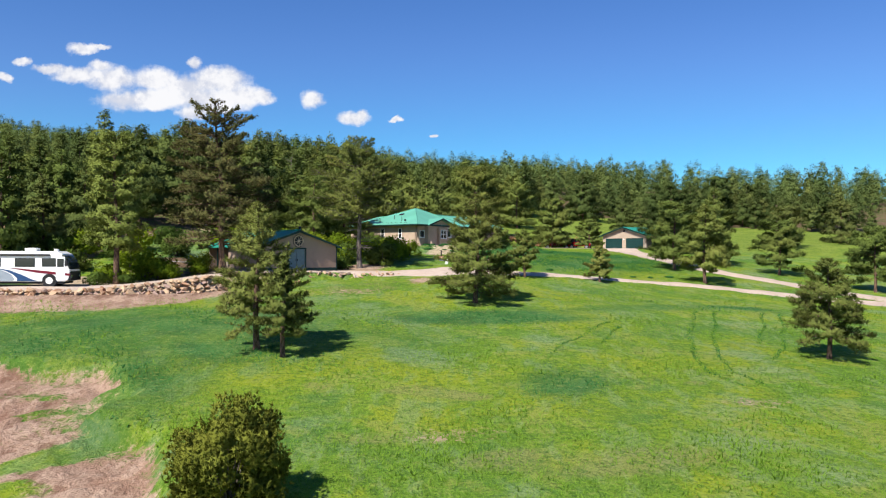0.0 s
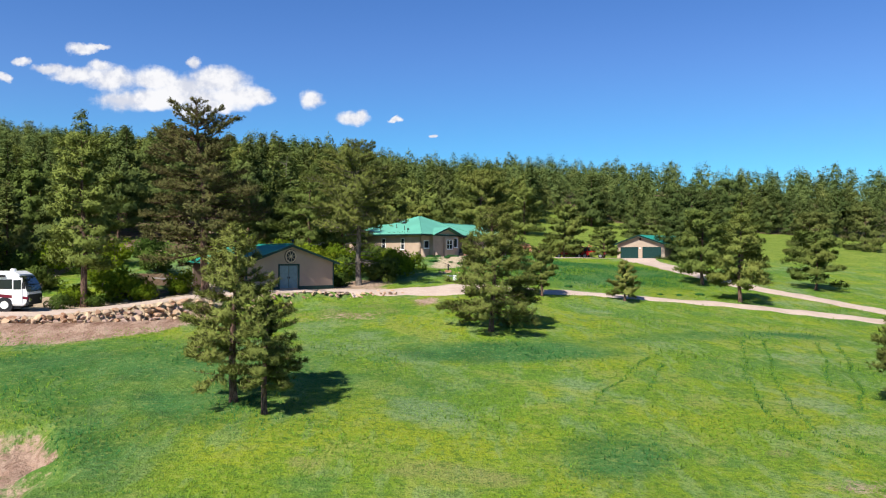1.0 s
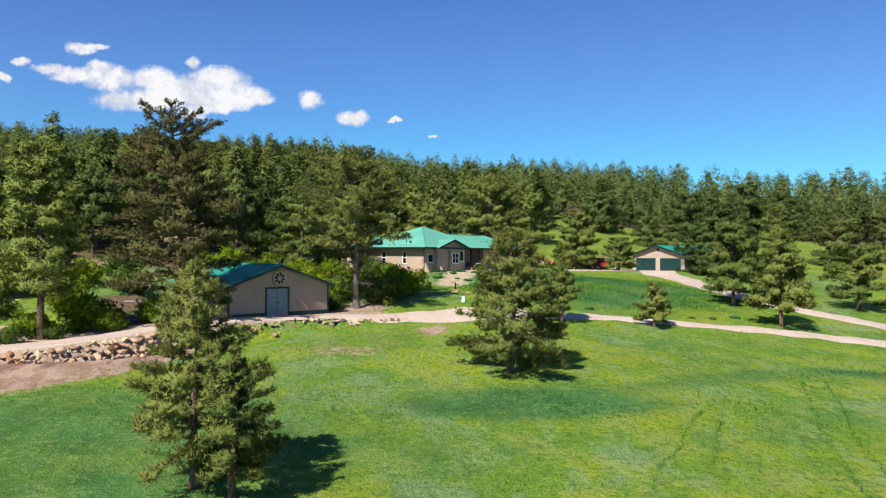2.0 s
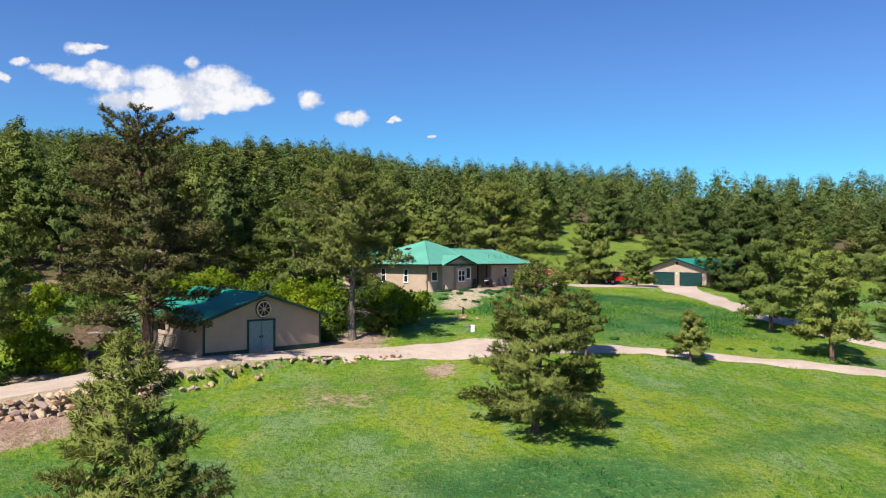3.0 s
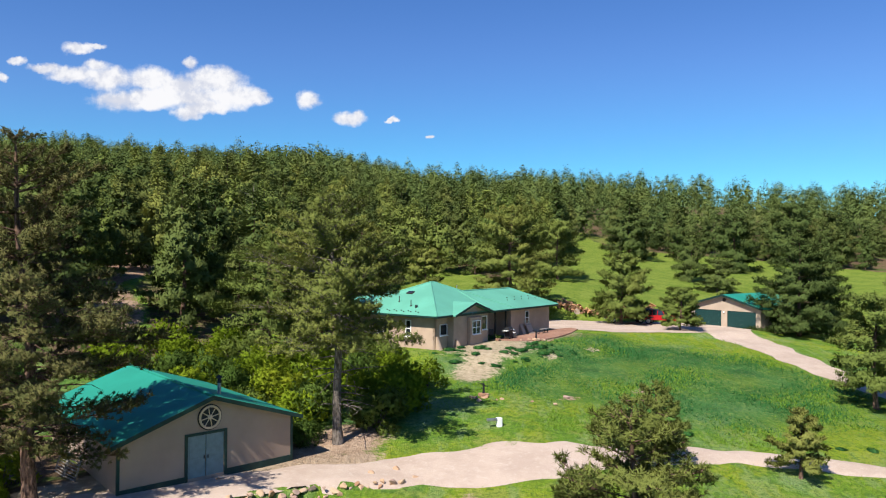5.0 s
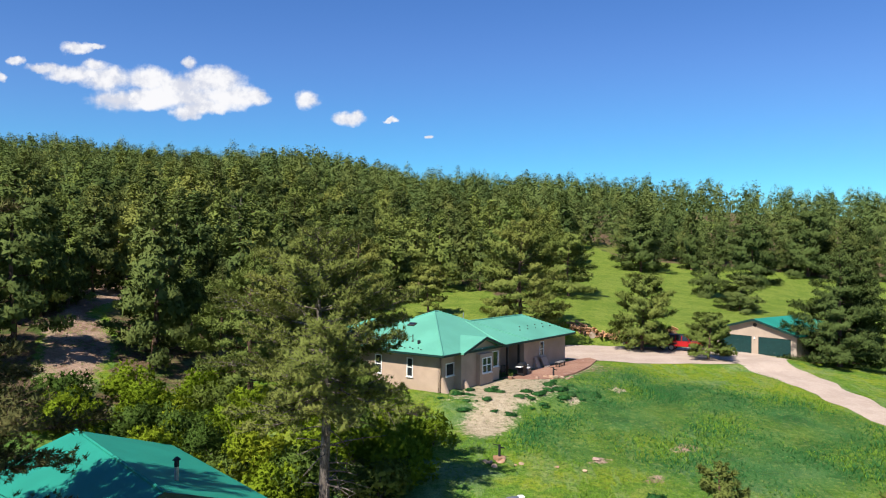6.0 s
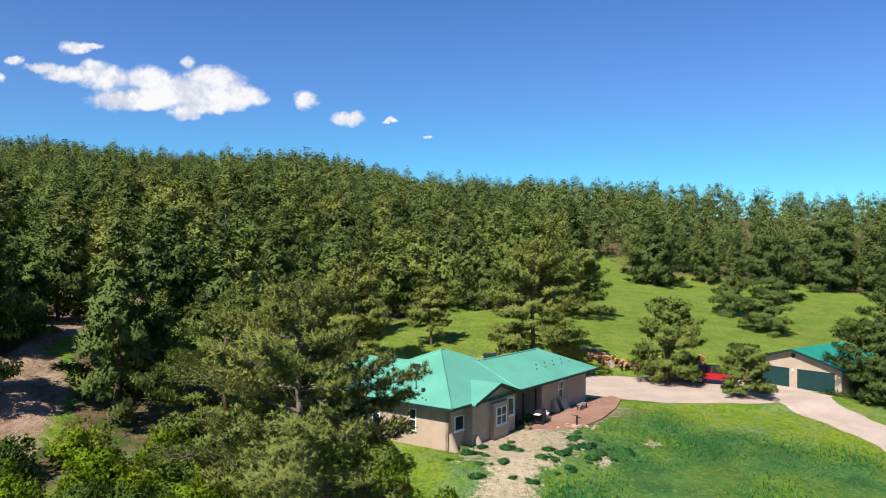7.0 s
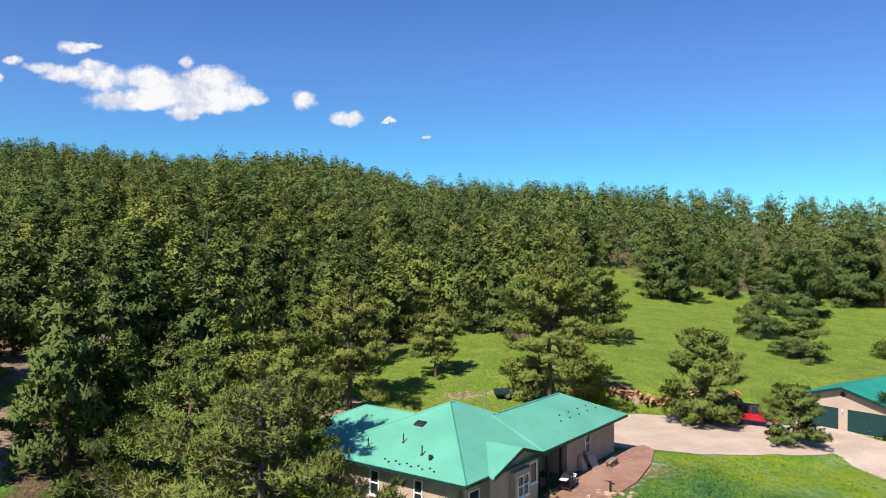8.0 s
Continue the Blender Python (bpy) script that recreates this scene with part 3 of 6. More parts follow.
def woods(x, y):
    """How wooded a place is, 0 to 1."""
    x, y = np.asarray(x, float), np.asarray(y, float)
    side = smooth(-x, 15, 24) * smooth(y + 0.25 * (x + 15), 84, 92)
    side = np.maximum(side, smooth(-x, 36, 44) * smooth(y, 70, 78))
    back = smooth(y, np.interp(x, (-30, -19, -12, -3, 4, 14, 22, 27, 31, 36, 45, 60, 90, 140), (110, 128, 152, 168, 158, 172, 200, 226, 228, 212, 211, 213, 192, 170)), np.interp(x, (-30, -19, -12, -3, 4, 14, 22, 27, 31, 36, 45, 60, 90, 140), (112, 131, 156, 172, 162, 177, 205, 230, 232, 217, 216, 218, 197, 175)))
    return np.maximum(side, back) * smooth(ellipse(x, y, -35, 110, 2.8, 11, 0.4), 0.9, 1.1) * smooth(ellipse(x, y, -23, 133, 4.0, 11, 0.0), 0.9, 1.1)


def part(name, bm, mat, parent, label="", category=""):
    """One bmesh as one mesh object under a thing or a part."""
    me = bpy.data.meshes.new(name)
    bm.to_mesh(me)
    bm.free()
    for m in mat if isinstance(mat, (list, tuple)) else (mat,):
        me.materials.append(m)
    ob = new(name, me)
    ob.parent = parent
    return tagged(ob, label, category)


def thing(name, m, label, category, group="", kind=""):
    ob = new(name)
    ob.matrix_world = m
    return tagged(ob, label, category, group, kind)


def box(bm, x0, x1, y0, y1, z0, z1, bevel=0.0, m=None):
    r = bmesh.ops.create_cube(bm, size=1.0, matrix=Matrix.Translation(((x0 + x1) / 2, (y0 + y1) / 2, (z0 + z1) / 2)) @ Matrix.Diagonal((abs(x1 - x0), abs(y1 - y0), abs(z1 - z0), 1)))
    if bevel:
        es = list({e for v in r["verts"] for e in v.link_edges})
        r = bmesh.ops.bevel(bm, geom=es, offset=bevel, segments=2, affect="EDGES", profile=0.5)
    if m is not None:
        bmesh.ops.transform(bm, matrix=m, verts=list({v for v in r["verts"]}))
    return r["verts"]


def boxes(*rows, bevel=0.0):
    bm = bmesh.new()
    for r in rows:
        box(bm, *r, bevel=bevel)
    return bm


def rod(bm, a, b, r0, r1=None, sides=10, caps=True):
    a, b = Vector(a), Vector(b)
    m = Matrix.Translation((a + b) / 2) @ (b - a).to_track_quat("Z", "Y").to_matrix().to_4x4()
    return bmesh.ops.create_cone(bm, cap_ends=caps, segments=sides, radius1=r0, radius2=r0 if r1 is None else r1, depth=(b - a).length, matrix=m)["verts"]


def prism(bm, outline, y0, y1):
    """An outline in x, z drawn out from y0 to y1."""
    a = [bm.verts.new((x, y0, z)) for x, z in outline]
    b = [bm.verts.new((x, y1, z)) for x, z in outline]
    bm.faces.new(a)
    bm.faces.new(b[::-1])
    n = len(a)
    for i in range(n):
        bm.faces.new((a[i], b[i], b[(i + 1) % n], a[(i + 1) % n]))
    bmesh.ops.recalc_face_normals(bm, faces=bm.faces[:])


def panel(bm, x0, x1, z0, z1, y0, y1, holes=(), m=None):
    """A wall along x with openings (x0, x1, z0, z1) cut through it."""
    xs = sorted({x0, x1, *(v for h in holes for v in h[:2])})
    zs = sorted({z0, z1, *(v for h in holes for v in h[2:])})
    made = []
    for a, b in zip(xs, xs[1:]):
        for c, d in zip(zs, zs[1:]):
            if not any(h[0] <= (a + b) / 2 <= h[1] and h[2] <= (c + d) / 2 <= h[3] for h in holes):
                made += box(bm, a, b, y0, y1, c, d)
    bmesh.ops.remove_doubles(bm, verts=bm.verts[:], dist=0.0005)
    seen = {}
    for f in bm.faces[:]:
        key = tuple(round(v, 3) for v in f.calc_center_median())
        seen.setdefault(key, []).append(f)
    bmesh.ops.delete(bm, geom=[f for fs in seen.values() if len(fs) > 1 for f in fs], context="FACES_ONLY")
    if m is not None:
        bmesh.ops.transform(bm, matrix=m, verts=bm.verts[:])


def window(parent, x0, x1, z0, z1, y, m=Matrix(), bars_x=1, bars_z=1, mat=None, label="white framed window"):
    """A framed window in a wall along x whose outer face is at y; m turns it into place."""
    w, h = 0.07, 0.03
    xs = [x0 + (x1 - x0) * i / (bars_x + 1) for i in range(bars_x + 2)]
    zs = [z0 + (z1 - z0) * i / (bars_z + 1) for i in range(bars_z + 2)]
    lights = [(a + (h if i else 0), b - (h if i < bars_x else 0), c + (h if j else 0), d - (h if j < bars_z else 0)) for i, (a, b) in enumerate(zip(xs, xs[1:])) for j, (c, d) in enumerate(zip(zs, zs[1:]))]
    bm = bmesh.new()
    panel(bm, x0 - w, x1 + w, z0 - w, z1 + w, y - 0.05, y + 0.08, lights, m)
    bmesh.ops.recalc_face_normals(bm, faces=bm.faces[:])
    win = part("window", bm, mat or WHITE, parent, label)
    for a, b, c, d in lights:
        bm = boxes((a, b, y + 0.02, y + 0.035, c, d))
        bmesh.ops.transform(bm, matrix=m, verts=bm.verts[:])
        part("pane", bm, GLASS, win, "dark reflecting glass pane")
    part("sill", sill(x0 - 0.12, x1 + 0.12, y, z0 - w, m), mat or WHITE, win)
    return win


def sill(x0, x1, y, z, m):
    bm = boxes((x0, x1, y - 0.12, y - 0.05, z - 0.05, z))
    bmesh.ops.transform(bm, matrix=m, verts=bm.verts[:])
    return bm


def fold_roof(bm, outline, y0, y1, thick):
    """A gable roof in one piece: an upper outline in x, z with thickness, drawn out along y."""
    prism(bm, list(outline) + [(x, z - thick) for x, z in reversed(outline)], y0, y1)


build_ground()


def strip(name, label, rows, mat, lift, category="driveway", cols=7):
    """A draped ribbon of ground: rows of x, y, width along its middle, with ragged edges."""
    pts = np.array([r[:2] for r in rows], float)
    wid = np.array([r[2] for r in rows], float)
    run = np.r_[0, np.cumsum(np.linalg.norm(np.diff(pts, axis=0), axis=1))]
    fine = np.arange(0, run[-1], 0.7)
    px, py, pw = (np.interp(fine, run, v) for v in (pts[:, 0], pts[:, 1], wid))
    k = np.ones(9) / 9
    pad = lambda v: np.convolve(np.r_[[v[0]] * 4, v, [v[-1]] * 4], k, "valid")
    px, py, pw = pad(px), pad(py), pad(pw)
    dx, dy = np.gradient(px), np.gradient(py)
    ln = np.hypot(dx, dy)
    nx, ny = -dy / ln, dx / ln
    verts = []
    for j in range(cols):
        s = j / (cols - 1) * 2 - 1
        rag = 0.35 * rough(px * 1.0, py * 1.0, 0.9, 3.0 + s) * (abs(s) > 0.9)
        off = s * pw / 2 + rag * np.sign(s)
        x, y = px + nx * off, py + ny * off
        z = ground_z(x, y) + lift + (-0.07 if abs(s) > 0.9 else 0.0) - 0.015 * math.cos(s * 9)
        verts.append(np.stack([x, y, z], -1))
    verts = np.stack(verts, 1)
    n = len(px)
    i = (np.arange(n - 1)[:, None] * cols + np.arange(cols - 1)[None]).ravel()
    faces = np.stack([i, i + cols, i + cols + 1, i + 1], -1)
    return tagged(new(name, raw_mesh(name, verts.reshape(-1, 3), faces, mat, True)), label, category, kind="structure")


strip("road", "pale granite gravel track past the shed and across the meadow", ((-70, 65.5, 7), (-46, 65.3, 6.5), (-34, 65.5, 6.5), (-27, 67.6, 5.4), (-21.8, 71.9, 3.6), (-15.8, 76.3, 3.2), (-9.6, 79.6, 3.2), (-4.5, 80.8, 4.2), (-0.5, 81.5, 6.0), (3.5, 83.0, 3.8), (8, 84.2, 2.6), (12, 85.3, 2.3), (16, 85.7, 2.3), (20, 85.2, 2.3), (25, 84.3, 2.3), (32, 83.2, 2.4), (38, 82.2, 2.6), (47, 80.4, 3.2), (60, 76, 4), (90, 66, 5)), GRAVEL, 0.06)
strip("driveway", "pale gravel driveway curving down from the garage", ((29, 132, 6), (29.0, 125, 6.5), (30.6, 119, 5.0), (31.2, 113, 4.4), (31.4, 107.5, 4.2), (33, 101.5, 4.0), (36.6, 95.3, 3.8), (41.7, 90.2, 3.6), (47.4, 84.6, 3.6), (53, 79.4, 4.2), (60, 75, 4)), GRAVEL, 0.072)
strip("parking_area", "pale pink gravel yard between the house and the garage", ((3.5, 133.5, 8), (7.0, 133.2, 11.5), (10, 132.3, 13.8), (13.5, 131.7, 15.8), (20, 131.5, 14.5), (25, 131.5, 14.5), (30, 132.5, 11), (33, 133, 8)), GRAVEL, 0.084, "gravel yard", 15)


# ---- house ----
HOUSE_AT, HOUSE_TURN = (-4.3, 105.2, 10.72), math.degrees(math.atan2(0.816, 0.578))
house = thing("house", pose(*HOUSE_AT, 0, 0, HOUSE_TURN), "single storey tan stucco house under a jade green hipped metal roof", "house")
EAVE, PITCH = 2.98, 0.45


def house_walls():
    w = 0.25
    i = 0.8
    holes = [(1.55, 2.55, 1.15, 2.05)]
    bm = bmesh.new()
    panel(bm, i, 2.7, -0.3, EAVE - 0.08, i, i + w, holes)
    part("wall", bm, STUCCO, house)
    # gabled bay
    bm = bmesh.new()
    panel(bm, 2.7, 8.5, -0.3, EAVE - 0.1, 0.12, 0.12 + w, [(5.25, 6.5, 1.05, 2.2), (7.4, 8.2, 1.3, 2.5)])
    part("wall", bm, STUCCO, house, "stucco bay wall")
    bm = bmesh.new()
    prism(bm, ((2.7, EAVE - 0.1), (8.5, EAVE - 0.1), (5.6, EAVE + 0.82)), 0.12, 0.12 + w)
    part("gable", bm, STUCCO, house)
    part("wall", boxes((2.7, 2.7 + w, 0.12 + w, 1.0, -0.3, EAVE - 0.1)), STUCCO, house)
    part("wall", boxes((8.5 - w, 8.5, 0.12 + w, 2.8, -0.3, EAVE - 0.1)), STUCCO, house)
    # porch back wall and the long wall past it
    bm = bmesh.new()
    panel(bm, 8.5, 14.0, -0.3, EAVE - 0.08, 2.8, 2.8 + w, [(9.2, 10.4, 1.0, 2.3), (11.0, 12.0, 0.02, 2.1)])
    part("wall", bm, STUCCO, house, "shaded porch wall")
    bm = bmesh.new()
    panel(bm, 14.0, 22.4, -0.3, EAVE - 0.08, i, i + w, [(17.0, 17.7, 1.1, 2.4)])
    part("wall", bm, STUCCO, house)
    part("wall", boxes((14.0, 14.0 + w, i + w, 2.8, -0.3, EAVE - 0.08)), STUCCO, house)
    # end and back walls
    for row in ((22.4 - w, 22.4, i + w, 7.4, -0.3, EAVE - 0.08), (13.2, 22.4, 7.4, 7.4 + w, -0.3, EAVE - 0.08), (12.4, 12.4 + w, 7.4, 11.4, -0.3, EAVE - 0.08), (10.0, 12.4, 11.4, 11.4 + w, -0.3, EAVE - 0.08), (10.0, 10.0 + w, 11.4, 16.4, -0.3, EAVE - 0.08), (4.0, 10.2, 16.4, 16.4 + w, -0.3, EAVE - 0.08), (4.0, 4.0 + w, 11.6, 16.4, -0.3, EAVE - 0.08), (0.55, 4.0, 11.4, 11.65, -0.3, EAVE - 0.08)):
        part("wall", boxes(row), STUCCO, house)
    # sunlit west wall, along local y
    turn = Matrix(((0, 1, 0, 0), (1, 0, 0, 0), (0, 0, 1, 0), (0, 0, 0, 1)))
    bm = bmesh.new()
    panel(bm, i, 11.4, -0.3, EAVE - 0.08, i, i + w, [(3.6, 4.1, 0.95, 2.35), (6.9, 7.5, 0.95, 2.35)], turn)
    bmesh.ops.recalc_face_normals(bm, faces=bm.faces[:])
    part("wall", bm, STUCCO, house, "sunlit tan stucco wall")
    window(house, 3.6, 4.1, 0.95, 2.35, i, turn, 0, 1)
    window(house, 6.9, 7.5, 0.95, 2.35, i, turn, 0, 1)
    window(house, 1.55, 2.55, 1.15, 2.05, i, Matrix(), 0, 0)
    bm = bmesh.new()
    panel(bm, 4.9, 6.9, -0.3, 2.5, -0.26, -0.16, [(5.25, 6.5, 1.05, 2.2)])
    box(bm, 4.9, 5.0, -0.16, 0.12, -0.3, 2.5)
    box(bm, 6.8, 6.9, -0.16, 0.12, -0.3, 2.5)
    box(bm, 4.9, 6.9, -0.26, 0.12, 2.503, 2.58)
    part("window_bay", bm, STUCCO, house, "shallow stucco window bay")
    window(house, 5.25, 6.5, 1.05, 2.2, -0.26, Matrix(), 1, 1)
    window(house, 7.4, 8.2, 1.3, 2.5, 0.12, Matrix(), 0, 0)
    window(house, 9.2, 10.4, 1.0, 2.3, 2.8, Matrix(), 0, 0)
    window(house, 17.0, 17.7, 1.1, 2.4, i, Matrix(), 0, 1)
    door = part("door", boxes((11.05, 11.95, 2.85, 2.9, 0.02, 2.08)), DARK, house, "dark porch door")
    part("handle", boxes((11.1, 11.14, 2.8, 2.85, 0.95, 1.07)), CHROME, door)
    # flared stucco buttresses
    for x, half, y, top in ((1.0, 0.18, i, 1.1), (3.1, 0.18, 0.12, 0.75), (16.0, 0.4, i, 1.15)):
        bm = bmesh.new()
        vs = [bm.verts.new(p) for p in ((x - half, y, -0.3), (x + half, y, -0.3), (x + half * 0.8, y, top), (x - half * 0.8, y, top), (x - half, y - 0.75, -0.3), (x + half, y - 0.75, -0.3), (x + half * 0.8, y - 0.12, top - 0.05), (x - half * 0.8, y - 0.12, top - 0.05))]
        for f in ((4, 5, 6, 7), (0, 4, 7, 3), (5, 1, 2, 6), (3, 7, 6, 2), (1, 0, 3, 2), (0, 1, 5, 4)):
            bm.faces.new([vs[k] for k in f])
        bmesh.ops.recalc_face_normals(bm, faces=bm.faces[:])
        bmesh.ops.bevel(bm, geom=bm.edges[:], offset=0.05, segments=2, affect="EDGES")
        part("buttress", bm, STUCCO, house, "flared stucco buttress")
    for x in (10.6, 12.6):
        part("porch_post", boxes((x - 0.08, x + 0.08, 0.5, 0.66, -0.1, EAVE - 0.1)), DARK, house, "dark wooden porch post")
    lamp = bmesh.new()
    box(lamp, 5.52, 5.68, -0.02, 0.12, 2.78, 3.0, 0.02)
    part("wall_lamp", lamp, WHITE, house, "small white lantern under the gable")


def house_roof():
    def hip(x0, x1, y0, y1, along_x, start=None, end=None, z=EAVE):
        """A hipped roof on a rectangle; start or end set its ridge's plain ends."""
        bm = bmesh.new()
        if along_x:
            h = (y1 - y0) / 2
            a, b = (x0 + h if start is None else start), (x1 - h if end is None else end)
            r0, r1 = (a, y0 + h, z + h * PITCH), (b, y0 + h, z + h * PITCH)
        else:
            h = (x1 - x0) / 2
            a, b = (y0 + h if start is None else start), (y1 - h if end is None else end)
            r0, r1 = (x0 + h, a, z + h * PITCH), (x0 + h, b, z + h * PITCH)
        c = [(x0, y0, z), (x1, y0, z), (x1, y1, z), (x0, y1, z)]
        if along_x:
            planes = [(c[0], c[1], r1, r0), (c[1], c[2], r1), (c[2], c[3], r0, r1), (c[3], c[0], r0)]
        else:
            planes = [(c[0], c[1], r0), (c[1], c[2], r1, r0), (c[2], c[3], r1), (c[3], c[0], r0, r1)]
        spots = {p: bm.verts.new(p) for p in (*c, r0, r1)}
        low = [bm.verts.new((p[0], p[1], p[2] - 0.12)) for p in c]
        for p in planes:
            bm.faces.new([spots[q] for q in p])
        for i in range(4):
            bm.faces.new((spots[c[i]], low[i], low[(i + 1) % 4], spots[c[(i + 1) % 4]]))
        bm.faces.new(low[::-1])
        bmesh.ops.recalc_face_normals(bm, faces=bm.faces[:])
        roof = part("roof", bm, ROOF, house)
        for p, q in ((r0, r1), (c[0], r0), (c[3], r0), (c[1], r1), (c[2], r1)):
            if not along_x:
                p, q = {c[3]: (c[3], r1), c[1]: (c[1], r0)}.get(p, (p, q))
            if (Vector(q) - Vector(p)).length > 0.2:
                bm = bmesh.new()
                rod(bm, Vector(p) + Vector((0, 0, 0.01)), Vector(q) + Vector((0, 0, 0.01)), 0.07, 0.07, 6)
                part("ridge_cap", bm, ROOF, roof)
        for row in ((x0 - 0.06, x1 + 0.06, y0 - 0.1, y0 + 0.02), (x0 - 0.06, x1 + 0.06, y1 - 0.02, y1 + 0.1), (x0 - 0.1, x0 + 0.02, y0, y1), (x1 - 0.02, x1 + 0.1, y0, y1)):
            part("gutter", boxes((*row, z - 0.17, z - 0.015)), TRIM_GREEN, roof, "dark green gutter")
        bm = boxes((x0 + 0.02, x1 - 0.02, y0 + 0.02, y1 - 0.02, z - 0.2, z - 0.13))
        part("soffit", bm, DARK, roof)
        return roof
    hip(0, 13.6, 0, 12, True, start=7.0, end=7.5)
    hip(9.0, 23.0, 0.02, 8.0, True, start=9.0, z=EAVE - 0.01)
    hip(3.4, 10.6, 9.0, 17.0, False, start=9.0, z=EAVE - 0.02)
    # gable over the front bay
    bm = bmesh.new()
    pk, ev = EAVE + 1.0, EAVE - 0.02
    fold_roof(bm, ((2.3, ev), (5.6, pk), (8.9, ev)), -0.4, 2.2, 0.12)
    roof = part("roof", bm, ROOF, house, "small green gable roof over the bay")
    bm = bmesh.new()
    fold_roof(bm, ((2.3, ev + 0.01), (5.6, pk + 0.01), (8.9, ev + 0.01)), -0.46, -0.403, 0.2)
    part("fascia", bm, TRIM_GREEN, roof)
    west = 6 * PITCH / 7
    light = part("skylight", boxes((-0.36, 0.36, -0.27, 0.27, 0.0, 0.12), bevel=0.03), DARK, house, "dark framed skylight")
    light.matrix_local = Matrix.Translation((4.35, 6.44, EAVE + 4.35 * west)) @ Matrix.Rotation(-math.atan(west), 4, "Y") @ Matrix.Rotation(math.pi / 2, 4, "Z")
    part("pane", boxes((-0.28, 0.28, -0.19, 0.19, 0.12, 0.13)), GLASS, light)
    for x, y in ((1.46, 8.31), (2.42, 6.27), (1.68, 4.26)):
        bm = bmesh.new()
        z = EAVE + x * west
        rod(bm, (x, y, z - 0.1), (x, y, z + 0.55), 0.04, 0.04, 8)
        rod(bm, (x, y, z - 0.04), (x, y, z + 0.1), 0.13, 0.05, 10)
        part("vent_pipe", bm, DARK, house, "dark roof vent pipe")
    bm = bmesh.new()
    rod(bm, (1.46, 3.46, EAVE + 0.5), (1.46, 3.46, EAVE + 0.8), 0.13, 0.13, 12)
    part("roof_vent", bm, BLACK, house)
    # small snow guards in two broken rows above the eaves
    for x, y in [(0.5 + 0.18 * (i % 2), 2.5 + 0.42 * i) for i in range(10)]:
        part("snow_guard", boxes((x - 0.04, x + 0.04, y - 0.05, y + 0.05, EAVE + x * west - 0.01, EAVE + x * west + 0.07)), DARK, house)
    for x, y in [(14.6 + 0.75 * i, 1.6 + 0.5 * (i % 2)) for i in range(9)]:
        part("snow_guard", boxes((x - 0.05, x + 0.05, y - 0.04, y + 0.04, EAVE + y * PITCH - 0.02, EAVE + y * PITCH + 0.06)), DARK, house)
    bm = bmesh.new()
    rod(bm, (14.2, 7.8, EAVE), (14.2, 7.8, EAVE + 2.1), 0.05, 0.05, 8)
    part("flue_pipe", bm, STEEL, house, "thin grey flue pipe")


house_walls()
house_roof()


def patio():
    bm = bmesh.new()
    ring = ((8.9, 0.1), (14.0, 0.3), (22.6, 0.3), (25.6, -0.4), (24.6, -1.7), (20.5, -2.9), (15.5, -3.7), (12.0, -3.6), (9.8, -2.4))
    top = [bm.verts.new((x, y, 0.13)) for x, y in ring]
    low = [bm.verts.new((x, y - 0.1, -0.3)) for x, y in ring]
    bm.faces.new(top)
    for i in range(len(ring)):
        bm.faces.new((top[i], low[i], low[(i + 1) % len(ring)], top[(i + 1) % len(ring)]))
    bmesh.ops.triangulate(bm, faces=[f for f in bm.faces if len(f.verts) > 4])
    bmesh.ops.recalc_face_normals(bm, faces=bm.faces[:])
    me = bpy.data.meshes.new("patio")
    bm.to_mesh(me)
    bm.free()
    me.materials.append(PATIO)
    ob = new("patio", me)
    ob.matrix_world = pose(*HOUSE_AT, 0, 0, HOUSE_TURN)
    tagged(ob, "reddish stamped concrete patio along the house front", "patio", kind="structure")


patio()


def at_house(x, y, z=0.13, turn=0.0):
    return pose(*HOUSE_AT, 0, 0, HOUSE_TURN) @ pose(x, y, z, 0, 0, turn)


def low_bench():
    t = thing("low_bench", at_house(18.3, -0.75, 0.13, 4), "low weathered slatted bench beside the house wall", "bench")
    for k in range(4):
        part("slat", boxes((-0.75, 0.75, -0.24 + k * 0.125, -0.14 + k * 0.125, 0.40, 0.44), bevel=0.008), OLD_WOOD, t)
    for x in (-0.6, 0.6):
        for y in (-0.18, 0.18):
            part("leg", boxes((x - 0.035, x + 0.035, y - 0.035, y + 0.035, 0, 0.40)), DARK, t)
        part("stretcher", boxes((x - 0.025, x + 0.025, -0.145, 0.145, 0.16, 0.22)), DARK, t)


def leaning_board():
    t = thing("leaning_board", at_house(17.0, -0.08, 0.13, 0) @ pose(0, 0, 0, -27, 0, 0), "pale wooden board leaning against the house wall", "board")
    part("panel", boxes((-0.55, 0.55, 0.0, 0.03, 0.0, 1.25), bevel=0.006), TAN_LIGHT, t)
    for z in (0.15, 1.0):
        part("batten", boxes((-0.55, 0.55, -0.03, -0.003, z, z + 0.09)), OLD_WOOD, t)


